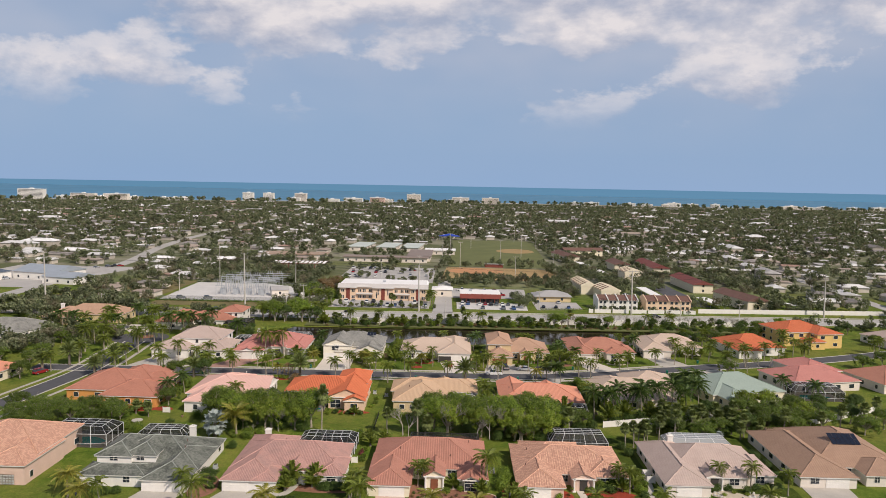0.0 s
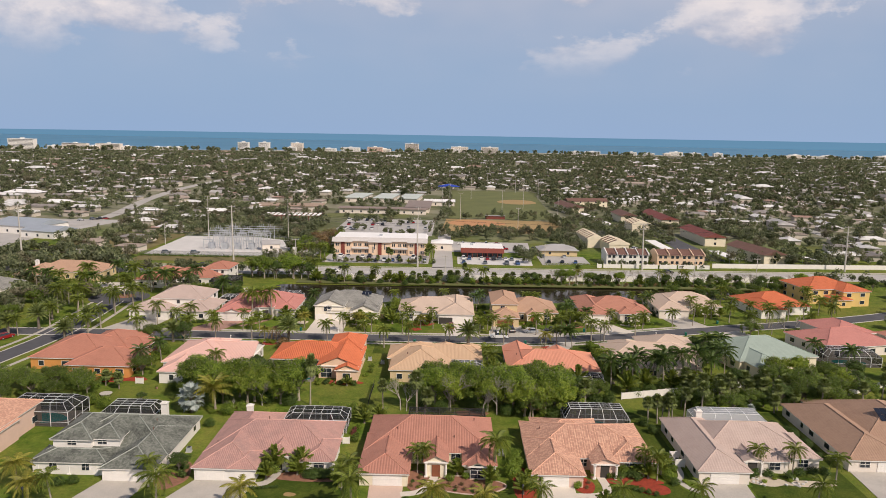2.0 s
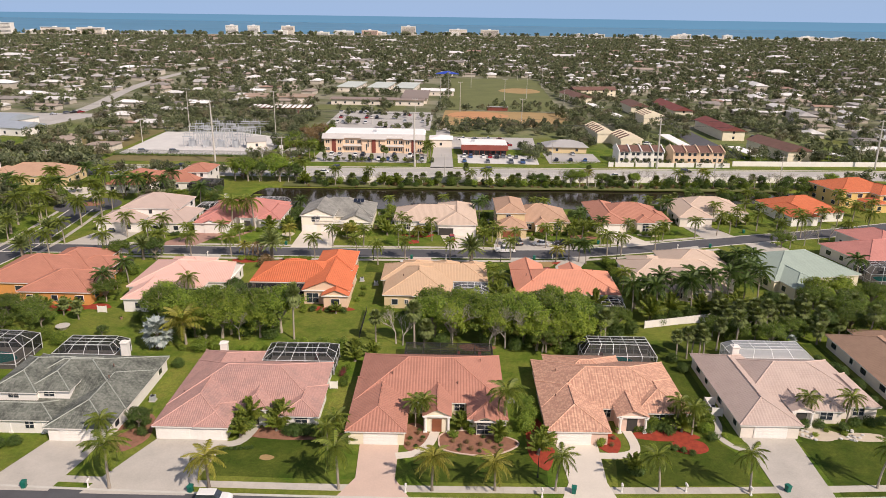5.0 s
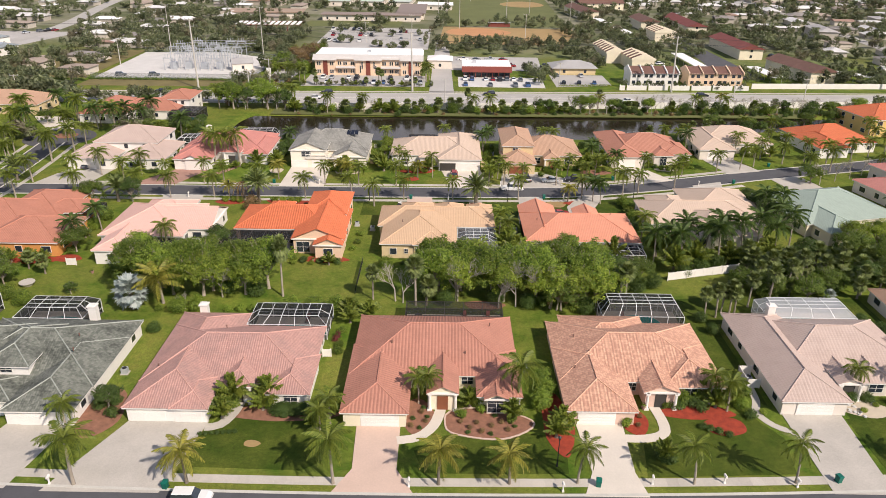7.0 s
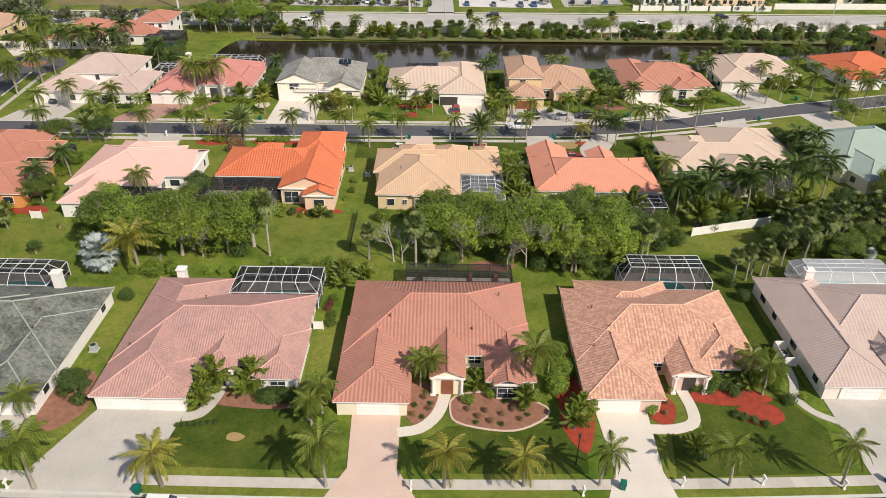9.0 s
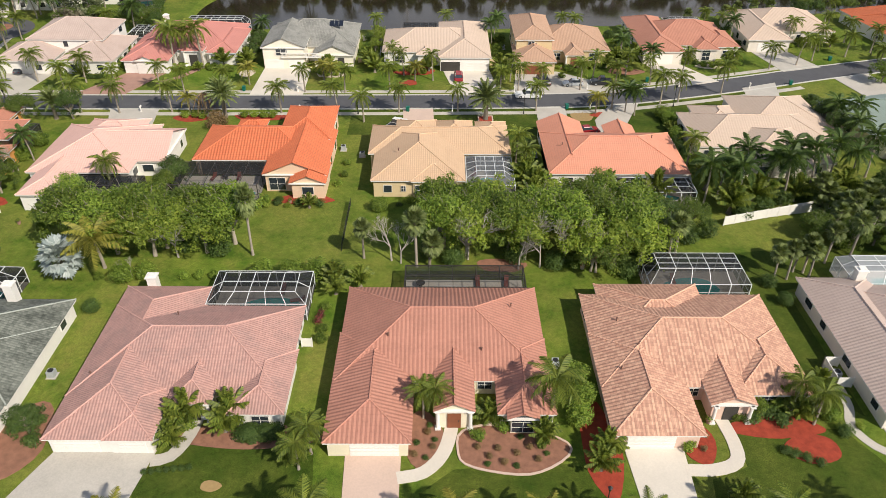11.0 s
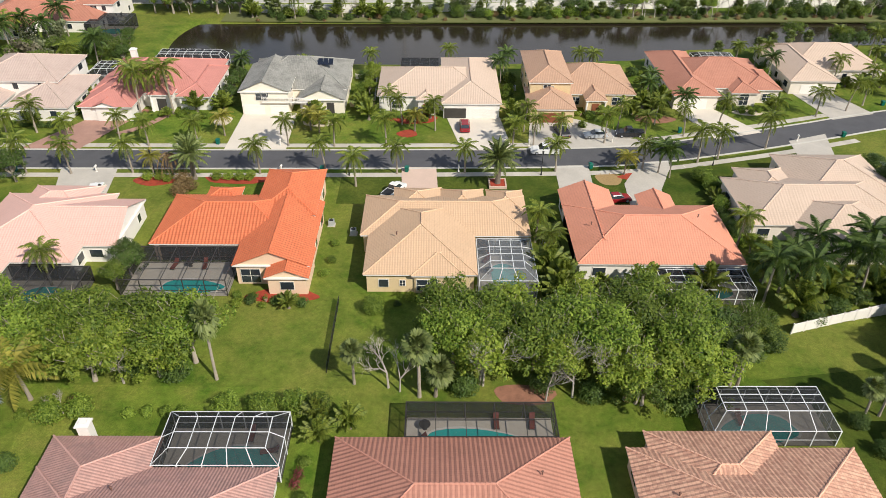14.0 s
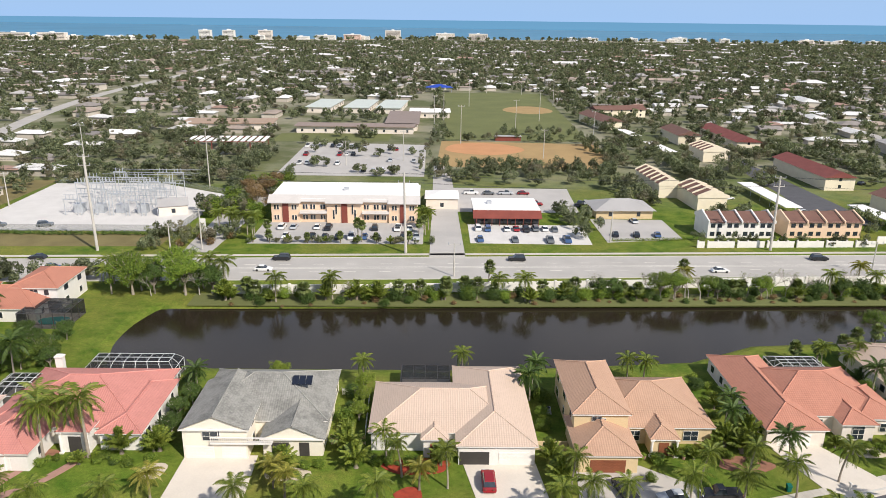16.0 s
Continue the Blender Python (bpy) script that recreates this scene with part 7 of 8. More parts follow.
# the white walls
g = Geo()
ribbon([(x, 254.6 + 0.075 * x if x > -20 else 253.9 + 0.04 * x) for x in range(-56, 171, 6)], -0.12, 0.12, 0, 2.3, g)
structure("wall_canal", g, WHITE, "long white wall between the canal and the main road", "wall")
g = Geo()
for k in range(28):
    x = -56 + 8 * k
    y = 254.6 + 0.075 * x if x > -20 else 253.9 + 0.04 * x
    g.box(x - 0.3, y - 0.3, 0, x + 0.3, y + 0.3, 2.55)
structure("wall_pier", g, WHITE, "white piers of the long wall", "wall")
g = Geo()
for k in range(18):
    x = 71.5 + 3.0 * k
    y = 292.0 + 0.045 * (x - 72)
    g.box(x, y - 0.12, 0, x + (2.9 if k % 3 else 2.0), y + 0.12, 1.9)
    g.box(x - 0.2, y - 0.25, 0, x + 0.2, y + 0.25, 2.2)
structure("wall_terrace", g, WHITE, "white garden wall before the terraces", "wall")
g = Geo()
ribbon([(x, 298.0 + 0.06 * (x - 128)) for x in range(128, 300, 6)], -0.12, 0.12, 0, 2.2, g)
structure("wall_flats", g, WHITE, "long white wall beside the main road", "wall")

# substation
sub = thing("substation", -112, 340, 0, 0, "grey galvanised steel electrical substation on pale gravel", "substation")
rs = random.Random(3)
for i in range(6):
    for j in range(4):
        x, y = -14 + i * 5.2, -20 + j * 9.0
        h = rs.choice((5.5, 7.5, 9.0))
        part("gantry", Geo().tube((x, y, 0), (x, y, h), 0.16, 0.12, 5).tube((x + 4, y, 0), (x + 4, y, h), 0.16, 0.12, 5).box(x - 0.3, y - 0.15, h - 0.4, x + 4.3, y + 0.15, h).tube((x, y, 0), (x + 4, y, h), 0.06, 0.06, 4), STEEL, sub)
        for s in (0.8, 2.0, 3.2):
            part("insulator", Geo().tube((x + s, y, h), (x + s, y, h + 1.4), 0.16, 0.1, 6), STEEL, sub)
for i in range(4):
    x = -13 + i * 7
    part("transformer", Geo().box(x, -17, 0, x + 3.2, -14, 3.0, 0.2).tube((x + 0.8, -15.5, 3), (x + 0.8, -15.5, 4.6), 0.2, 0.12, 6).tube((x + 2.2, -15.5, 3), (x + 2.2, -15.5, 4.6), 0.2, 0.12, 6), STEEL, sub)
for j in range(5):
    y = -18 + 9 * j
    part("busbar", Geo().tube((-15, y, 6.4), (18, y, 6.4), 0.09, 0.09, 4).tube((-15, y + 2, 7.2), (18, y + 2, 7.2), 0.09, 0.09, 4), STEEL, sub)
simple_block("control_hut", "small pale control hut with a gabled roof", "hut", -97, 321, -88, 328, 3.2, PALE, GREYROOF, 0.4, "gable", 20, True, 0.5)
g = Geo()
ribbon([(-151, 301.5), (-84, 302.5), (-80.5, 350), (-112, 369), (-153, 367)], -0.03, 0.03, 0, 2.2, g)
structure("fence_substation", g, CHAIN, "chain-link fence round the substation", "fence")
g = Geo()
for k in range(60):
    a = k / 60
    leaf_cloud(g, (-150 + 66 * a + rs.uniform(-0.5, 0.5), 298.5 + rs.uniform(-0.7, 0.7), 0.7), 1.0, 0.9, 0.8, 60, 0.22, rs, 0.3)
tagged(part("hedge", g, LEAF_DARK), "dark clipped hedge before the substation", "hedge", "", "stuff")
g = Geo()
for k in range(22):
    leaf_cloud(g, (48 + k * 1.05, 297.4 + 0.1 * k, 0.45), 0.8, 0.7, 0.55, 60, 0.18, rs, 0.3)
tagged(part("hedge", g, LEAF_LIME), "yellow-green low hedge beside the parking lot", "hedge", "", "stuff")

# school, pavilion, sheds
simple_block("school_wing", "long low school wing with a brown-grey roof", "school", -84, 500, -18, 512, 3.8, PALE, plain("brown_grey_roof", (0.27, 0.21, 0.18), 0.85, 0.12), 1.2, "flat", 0)
simple_block("school_wing", "low school wing with a brown-grey roof", "school", -34, 512, -16, 570, 3.8, PALE, plain("brown_grey_roof_b", (0.25, 0.20, 0.175), 0.85, 0.12), 1.2, "flat", 0)
simple_block("school_wing", "low school wing with a tan roof", "school", -150, 505, -100, 525, 4.0, PALE, plain("tan_roof", (0.36, 0.26, 0.19), 0.85, 0.12), 1.0, "flat", 4)
for x0 in (-92, -66, -44):
    simple_block("school_block", "long white-roofed classroom block", "school", x0, 590, x0 + 16, 640, 3.6, PALE, plain("pale_green_roof", (0.50, 0.54, 0.50), 0.8, 0.1), 0.8, "flat", -4)
simple_block("school_block", "white-roofed low classroom block by the field", "school", -22, 570, 4, 590, 3.6, PALE, FLATROOF, 0.8, "flat", 0)
pav = thing("pavilion", -110, 452, 0, 3, "open pavilion with a white slatted roof", "pavilion")
for k in range(12):
    x = -18 + k * 3.3
    part("roof_panel", Geo().box(x, -8, 4.0 + 0.0, x + 2.0, 8, 4.25), FLATROOF, pav)
for k in range(7):
    for s in (-7.5, 7.5):
        part("post", Geo().box(-18 + k * 6.2 - 0.2, s - 0.2, 0, -18 + k * 6.2 + 0.2, s + 0.2, 4.0), MAROON, pav)
part("roof_beam", Geo().box(-18.5, -8, 3.7, 20.5, -7.4, 4.0).box(-18.5, 7.4, 3.7, 20.5, 8, 4.0), MAROON, pav)
dug = thing("dugout", 34, 482, 0, 0, "low brick-red dugout beside the ball field", "dugout")
part("wall", Geo().box(-7, -1.5, 0, 7, 1.5, 2.4), MAROON, dug)
part("roof", Geo().box(-7.4, -2, 2.4, 7.4, 2, 2.6), GREYROOF, dug)
can = thing("shade_canopy", -2, 748, 0, 0, "bright blue canvas shade canopy", "canopy")
part("canopy", Geo().mesh([(-12, -6, 4), (12, -6, 4), (12, 6, 4), (-12, 6, 4), (0, 0, 7)], [(0, 1, 4), (1, 2, 4), (2, 3, 4), (3, 0, 4)]), CANVAS_BLUE, can)
for sx in (-11, 11):
    for sy in (-5, 5):
        part("post", Geo().tube((sx, sy, 0), (sx, sy, 4.2), 0.15, 0.15, 6), STEEL, can)
BLUEROOF = plain("blue_grey_metal_roof", (0.36, 0.40, 0.44), 0.5, 0.1, 4, 0.2, metal=0.2)
for x0, y0, x1, y1, h, lab, rm in ((-262, 360, -232, 386, 4.5, "low building with a blue-grey metal roof", BLUEROOF), (-300, 345, -268, 368, 4.5, "low building with a dark blue roof", plain("navy_roof", (0.10, 0.13, 0.18), 0.6, 0.15)),
                                   (-236, 345, -214, 362, 4.0, "low white building with a pale blue roof", BLUEROOF), (-330, 300, -290, 325, 4.0, "turquoise roofed low building", plain("turquoise_roof", (0.18, 0.42, 0.42), 0.6, 0.1))):
    simple_block("workshop", lab, "building", x0, y0, x1, y1, h, WHITE, rm, 0.6, "gable", -14, True, 0.25)
sign = thing("road_sign", -73.5, 295, 0, 0, "tall white pole sign beside the lane", "sign")
part("post", Geo().tube((0, 0, 0), (0, 0, 3.0), 0.14, 0.14, 6), STEEL, sign)
part("panel", Geo().box(-0.9, -0.15, 2.6, 0.9, 0.15, 6.4), WHITE, sign)


# ---- vehicles ----
def car_mesh_parts(t, paint, kind, full):
    L, W = {"car": (4.7, 1.85), "suv": (4.9, 1.95), "pickup": (5.7, 2.0)}[kind]
    hood, belt, top = {"car": (0.78, 0.92, 1.45), "suv": (0.98, 1.08, 1.78), "pickup": (1.02, 1.12, 1.85)}[kind]
    hl, hw = L / 2, W / 2
    side = [(-hl, 0.35), (-hl + 0.12, hood * 0.72), (-hl + 0.35, belt if kind != "car" else hood + 0.08), (hl * 0.35, belt), (hl - 0.5, hood), (hl - 0.06, hood * 0.75), (hl, 0.4), (hl - 0.25, 0.24), (-hl + 0.25, 0.24)]
    g = Geo()
    n = len(side)
    rings = [(-hw, 0.92), (-hw + 0.10, 1.0), (hw - 0.10, 1.0), (hw, 0.92)]
    pts = [(x * q, y, z if z < 0.5 else z * (0.5 + 0.5 * q)) for y, q in rings for x, z in side]
    fs = [tuple(range(n)), tuple(range(3 * n, 4 * n))[::-1]]
    for r in range(3):
        fs += [(r * n + i, (r + 1) * n + i, (r + 1) * n + (i + 1) % n, r * n + (i + 1) % n) for i in range(n)]
    g.mesh(pts, fs)
    part("body", g, paint, t)
    c0, c1 = {"car": (-hl + 0.55, hl * 0.42), "suv": (-hl + 0.22, hl * 0.42), "pickup": (-0.45, hl * 0.46)}[kind]
    r0, r1 = {"car": (c0 + 0.75, c1 - 0.75), "suv": (c0 + 0.35, c1 - 0.65), "pickup": (c0 + 0.2, c1 - 0.6)}[kind]
    iw, tw = hw - 0.1, hw - 0.3
    part("cabin_glass", Geo().mesh([(c0, -iw, belt - 0.02), (c1, -iw, belt - 0.02), (c1, iw, belt - 0.02), (c0, iw, belt - 0.02), (r0, -tw, top - 0.05), (r1, -tw, top - 0.05), (r1, tw, top - 0.05), (r0, tw, top - 0.05)],
                               [(4, 5, 6, 7), (0, 1, 5, 4), (1, 2, 6, 5), (2, 3, 7, 6), (3, 0, 4, 7)]), GLASS, t)
    part("roof", Geo().box(r0 - 0.05, -tw - 0.03, top - 0.07, r1 + 0.05, tw + 0.03, top, 0.06), paint, t)
    if kind == "pickup":
        part("bed", Geo().box(-hl + 0.2, -hw + 0.2, belt - 0.02, -0.6, hw - 0.2, belt + 0.02), BLACKMETAL, t)
    gear = Geo()
    for x in (-hl * 0.62, hl * 0.62):
        for y in (-hw + 0.1, hw - 0.1):
            if not full:
                gear.tube((x, y - 0.11, 0.33), (x, y + 0.11, 0.33), 0.33, 0.33, 8)
                continue
            w = part("wheel", Geo().tube((x, y - 0.11, 0.33), (x, y + 0.11, 0.33), 0.33, 0.33, 12), TYRE, t)
            if full:
                part("rim", Geo().tube((x, y - 0.12, 0.33), (x, y + 0.12, 0.33), 0.19, 0.19, 8), STEEL, w)
    if not full:
        tagged(part("running_gear", gear, TYRE, t), kind="stuff")
    for y in (-hw + 0.4, hw - 0.4) if full else ():
        part("headlight", Geo().box(hl - 0.14, y - 0.2, hood * 0.62, hl - 0.02, y + 0.2, hood * 0.78), ALU, t)
        part("tail_light", Geo().box(-hl + 0.02, y - 0.15, hood * 0.62, -hl + 0.12, y + 0.15, hood * 0.82), MAROON, t)


def paint(name, col):
    return plain(name, col, 0.25, 0.06, 3, 0.5, spec=0.6, bump=0.0)


PAINTS = {"white": paint("car_white", (0.72, 0.72, 0.70)), "black": paint("car_black", (0.016, 0.017, 0.02)), "red": paint("car_red", (0.26, 0.015, 0.02)), "silver": paint("car_silver", (0.42, 0.44, 0.46)),
          "blue": paint("car_blue", (0.05, 0.10, 0.22)), "grey": paint("car_grey", (0.13, 0.14, 0.15))}
CARS = {}


def car(x, y, rz, colour="white", kind="car"):
    full = y < 260
    key = (colour, kind, full)
    m = pose(x, y, 0.07, 0, 0, rz)
    if key not in CARS:
        t = thing(kind if kind != "car" else "car", 0, 0, 0, 0, "parked %s %s with dark windows" % (colour, {"car": "saloon car", "suv": "sport utility car", "pickup": "pickup truck"}[kind]), "car", "parked cars")
        car_mesh_parts(t, PAINTS[colour], kind, full)
        t.matrix_basis = m
        CARS[key] = t
        return t
    return copy_thing(CARS[key], m)


car(-29.8, 60.0, 0, "white", "suv")
car(2.2, 179.4, 90, "red", "suv")
car(21.2, 177.4, 100, "black", "pickup")
car(27.6, 176.0, 184, "silver", "car")
car(34.4, 176.6, 180, "black", "pickup")
car(17.0, 169.3, 180, "white", "pickup")
car(-10.6, 154.2, 60, "white", "pickup")
car(26.9, 152.2, 10, "red", "car")
car(-60.4, 153.6, 95, "white", "suv")
car(-98, 182.6, 90, "grey", "car")
car(-128, 157, 70, "red", "suv")
car(-47, 277.2, 180, "black", "suv")
car(-50, 268.4, 0, "white", "car")
car(17, 278.5, 180, "black", "suv")
car(70, 270.6, 0, "white", "car")
car(102, 281.6, 0, "black", "suv")
car(-104, 268, 0, "blue", "car")
car(-112, 276, 180, "black", "car")
rc = random.Random(9)
tones = ["white", "black", "grey", "silver", "blue", "red", "white", "black", "silver"]
for x0, y0, n, step, rz in ((-53, 307.5, 12, 3.6, 90), (-50, 297.5, 11, 3.9, 270), (8, 308, 9, 3.0, 90), (8, 296.5, 6, 5.2, 270), (49, 318.5, 4, 3.6, 90), (50, 303, 3, 6.5, 80), (6, 340, 6, 6.0, 0), (8, 356, 4, 6.6, 0),
                           (-70, 455, 10, 3.2, 90), (-70, 432, 9, 3.2, 90), (-28, 448, 6, 3.4, 90), (-26, 418, 5, 3.6, 90), (-66, 410, 6, 3.4, 90), (-36, 395, 4, 4.0, 90), (46, 340, 3, 4.2, 60), (104, 352, 5, 4.0, 22), (120, 330, 4, 4.0, 50), (-280, 345, 6, 4.0, 60), (-262, 400, 8, 4.0, 60), (-246, 420, 6, 4.0, 60), (162, 372, 4, 4.0, 30)):
    for k in range(n):
        if rc.random() < 0.6:
            car(x0 + k * step * (1 if rz in (90, 270, 0, 80) else 0.7), y0 + (k * step * 0.7 if rz not in (90, 270, 0, 80) else rc.uniform(-0.4, 0.4)), rz + rc.uniform(-3, 3), rc.choice(tones), rc.choice(("car", "car", "suv", "pickup")))
for x, y in ((-140, 306), (-126, 307)):
    car(x, y, 20, "grey", "suv")

# beds along the house fronts
rf = random.Random(12)
for x0, x1, y, n in ((-62.8, -50, 185.2, 9), (-31.2, -22.4, 184.4, 7), (-15, -3.6, 185.0, 9), (25.4, 38, 187.2, 9), (57, 69.6, 190.0, 9), (85, 97, 202.4, 8), (-88, -76, 179.8, 9), (-30.6, -21, 125.4, 6), (-13, 1.6, 126.2, 6), (16.6, 27, 128.8, 7),
                    (44.6, 50.4, 139.8, 4), (-93, -78, 124.6, 9), (51.4, 66.4, 133.4, 8)):
    for k in range(n):
        plant(rf.choice(("shrub", "shrub_d", "shrub_y", "shrub", "shrub_d", "areca")), x0 + (x1 - x0) * (k + rf.random()) / n, y - rf.uniform(0, 1.6), rf.uniform(0.6, 1.05))
for x, y0, y1, n in ((-47.6, 186, 207, 9), (-19.4, 187, 206, 8), (12.6, 187, 206, 8), (41.6, 188, 208, 8), (72.6, 198, 214, 6), (-75.6, 184, 200, 6), (13.0, 134, 148, 5), (43.0, 142, 160, 7), (-77, 128, 150, 7)):
    for k in range(n):
        plant(rf.choice(("shrub_d", "bush", "bush_d", "areca", "shrub")), x + rf.uniform(-0.9, 0.9), y0 + (y1 - y0) * (k + rf.random()) / n, rf.uniform(0.55, 0.95))
# thick growth on the canal's far bank
for k in range(74):
    x = -57 + 188 * (k + rf.random()) / 74
    plant(rf.choice(("bush", "bush_d", "bush", "sabal_low", "shrub_b", "bush", "bare")), x, 250.4 + 0.03 * x + rf.uniform(-1.2, 1.8), rf.uniform(0.7, 1.15))

# ---- the town beyond ----
def shore_y(x):
    return 2150 + (0.46 * x if x < 0 else 0.10 * x)


def clear_of(x, y):
    """Where the town's yards may stand."""
    if y > shore_y(x) - 40:
        return False
    for x0, y0, x1, y1 in ((-155, 255, 50, 378), (-160, 378, 100, 480), (-112, 480, 100, 660), (-12, 660, 100, 760), (45, 255, 190, 460), (88, 440, 172, 580), (-310, 300, -205, 440)):
        if x0 < x < x1 and y0 < y < y1:
            return False
    if y < 1300 and abs(x + 232 + 46 * min(1.0, max(0.0, (y - 430) / 300.0))) < 13:
        return False
    return not (y < 300 and -230 < x < 210)


def far_town():
    r = random.Random(21)
    walls, roofs_h, trees, roads = Geo(), Geo(), [], Geo()
    tilt = radians(8)
    ca, sa = math.cos(tilt), math.sin(tilt)
    lines = []
    for i in range(-46, 62):
        for j in range(0, 99):
            u, v = i * 27.0 + (11 if j % 2 else 0), 285 + j * 31.0
            x, y = u * ca + v * sa * 0.55 - 120, v * ca - u * sa * 0.35
            if y < 285 or abs(x) > 0.72 * y + 60 or not clear_of(x, y):
                continue
            if r.random() < (0.84 if y < 900 else 0.70):
                a = tilt * -0.6 + (math.pi / 2 if r.random() < 0.4 else 0) + r.uniform(-0.05, 0.05)
                w, d, h = r.uniform(5.2, 9.5), r.uniform(3.4, 5.4), r.uniform(2.6, 3.2)
                if r.random() < 0.05:
                    w, d, h = w * 1.8, d * 1.4, 5.0
                c, s = math.cos(a), math.sin(a)
                hx, hy = x + r.uniform(-8, 8), y + r.uniform(-6, 6)
                at = lambda px, py, pz: (hx + px * c - py * s, hy + px * s + py * c, pz)
                walls.mesh([at(-w, -d, 0), at(w, -d, 0), at(w, d, 0), at(-w, d, 0), at(-w, -d, h), at(w, -d, h), at(w, d, h), at(-w, d, h)], [(0, 1, 5, 4), (1, 2, 6, 5), (2, 3, 7, 6), (3, 0, 4, 7)])
                W, D = w + 0.7, d + 0.7
                z = h + D * r.choice((0.12, 0.22, 0.34))
                e = W - D if r.random() < 0.6 else W
                roofs_h.mesh([at(-W, -D, h), at(W, -D, h), at(W, D, h), at(-W, D, h), at(-e, 0, z), at(e, 0, z)], [(0, 1, 5, 4), (2, 3, 4, 5), (1, 2, 5), (3, 0, 4)])
            for _ in range(8 if y < 650 else 11):
                if r.random() < 0.84:
                    trees.append((x + r.uniform(-15, 15), y + r.uniform(-17, 17), 1.5 + 3.6 * r.random() ** 1.6, r.uniform(3.5, 9.0)))
    # streets that run off into the distance
    for i in range(-12, 16):
        u = i * 108.0 + 13
        pts = []
        for v in range(330, 2900, 120):
            x, y = u * ca + v * sa * 0.55 - 120, v * ca - u * sa * 0.35
            if clear_of(x, y) and clear_of(x, y - 60):
                pts.append((x, y))
        for a, b in zip(pts, pts[1:]):
            if math.hypot(b[0] - a[0], b[1] - a[1]) < 140:
                ribbon([a, b], -4, 4, 0, 0.12, roads)
    tagged(part("town_street", roads, ROADGREY), "pale streets running through the town", "road", "", "structure")
    m, w = start("town_roof")
    geo = w.n("ShaderNodeNewGeometry")
    rnd = geo.outputs["Random Per Island"]
    node = w.n("ShaderNodeValToRGB", i_0=rnd)
    node.color_ramp.interpolation = "CONSTANT"
    cols = [(0.0, (0.66, 0.65, 0.62)), (0.24, (0.42, 0.40, 0.38)), (0.34, (0.26, 0.235, 0.215)), (0.46, (0.36, 0.29, 0.24)), (0.58, (0.60, 0.59, 0.57)), (0.74, (0.22, 0.20, 0.185)), (0.84, (0.34, 0.22, 0.17)), (0.90, (0.80, 0.79, 0.77))]
    els = node.color_ramp.elements
    while len(els) < len(cols):
        els.new(0.99)
    for e, (p, c) in zip(els, cols):
        e.position, e.color = p, (*c, 1)
    surface(w, w.mix(1.0, node.outputs[0], w.ramp(w.noise(geo.outputs["Position"], 0.4, 4), (0.3, 0.8), (0.7, 1.1)), "MULTIPLY"), 0.85)
    tagged(part("town_roofs", roofs_h, m), "many low roofs, white, grey and brown, of a seaside town", "town roofs", "", "stuff")
    tagged(part("town_walls", walls, plain("town_wall", (0.60, 0.54, 0.46), 0.85, 0.15, 2, 0.05, rnd=0.35, island=True)), "pale walls of many low town houses", "town walls", "", "stuff")
    return trees


def far_trees(spots):
    """Crowns of town trees: loose clusters of leaf clumps, finer where they stand nearer."""
    r = np.random.default_rng(8)
    for lo, hi, n, nm in ((0, 560, 400, "town_trees_near"), (560, 1000, 120, "town_trees_middle"), (1000, 5000, 30, "town_trees_far")):
        sel = np.array([s for s in spots if lo <= s[1] < hi])
        if not len(sel):
            continue
        k = len(sel)
        d = r.normal(size=(k, n, 3))
        d /= np.linalg.norm(d, axis=2, keepdims=True)
        lob = r.normal(size=(k, 8, 3))
        lob /= np.linalg.norm(lob, axis=2, keepdims=True)
        pick = r.integers(0, 8, size=(k, n))
        cen = np.take_along_axis(lob, pick[:, :, None], axis=1) * 0.62
        p = cen + d * 0.42 * r.uniform(0.6, 1.0, size=(k, n, 1))
        p *= np.stack([sel[:, 2], sel[:, 2], sel[:, 3] * 0.42], 1)[:, None, :]
        p[:, :, 2] += sel[:, 3, None] * 0.55
        p[:, :, 2] = np.maximum(p[:, :, 2], 0.3)
        p[:, :, 0] += sel[:, 0, None]
        p[:, :, 1] += sel[:, 1, None]
        s = (sel[:, 2, None] * {400: 0.115, 120: 0.21, 30: 0.43}[n]) * r.uniform(0.6, 1.3, size=(k, n))
        u = r.normal(size=(k, n, 3))
        u /= np.linalg.norm(u, axis=2, keepdims=True)
        v = np.cross(u, d)
        v /= np.linalg.norm(v, axis=2, keepdims=True) + 1e-6
        s = s[:, :, None]
        tri = np.stack([p - u * s, p + u * s * 0.8 - v * s * 0.7, p + u * s * 0.5 + v * s], 2).reshape(-1, 3)
        me = bpy.data.meshes.new(nm)
        nq = k * n
        me.vertices.add(nq * 3)
        me.vertices.foreach_set("co", tri.astype(np.float32).ravel())
        me.loops.add(nq * 3)
        me.loops.foreach_set("vertex_index", np.arange(nq * 3, dtype=np.int32))
        me.polygons.add(nq)
        me.polygons.foreach_set("loop_start", np.arange(0, nq * 3, 3, dtype=np.int32))
        me.update(calc_edges=True)
        me.materials.append(FARLEAF)
        tagged(new(nm, me), "green and olive trees all over the town", "trees", "", "stuff")


SPOTS = far_town()
rt = random.Random(31)


def wood(x0, y0, x1, y1, n, r0=2.0, r1=4.0, h0=4, h1=8):
    for _ in range(n):
        SPOTS.append((rt.uniform(x0, x1), rt.uniform(y0, y1), rt.uniform(r0, r1), rt.uniform(h0, h1)))


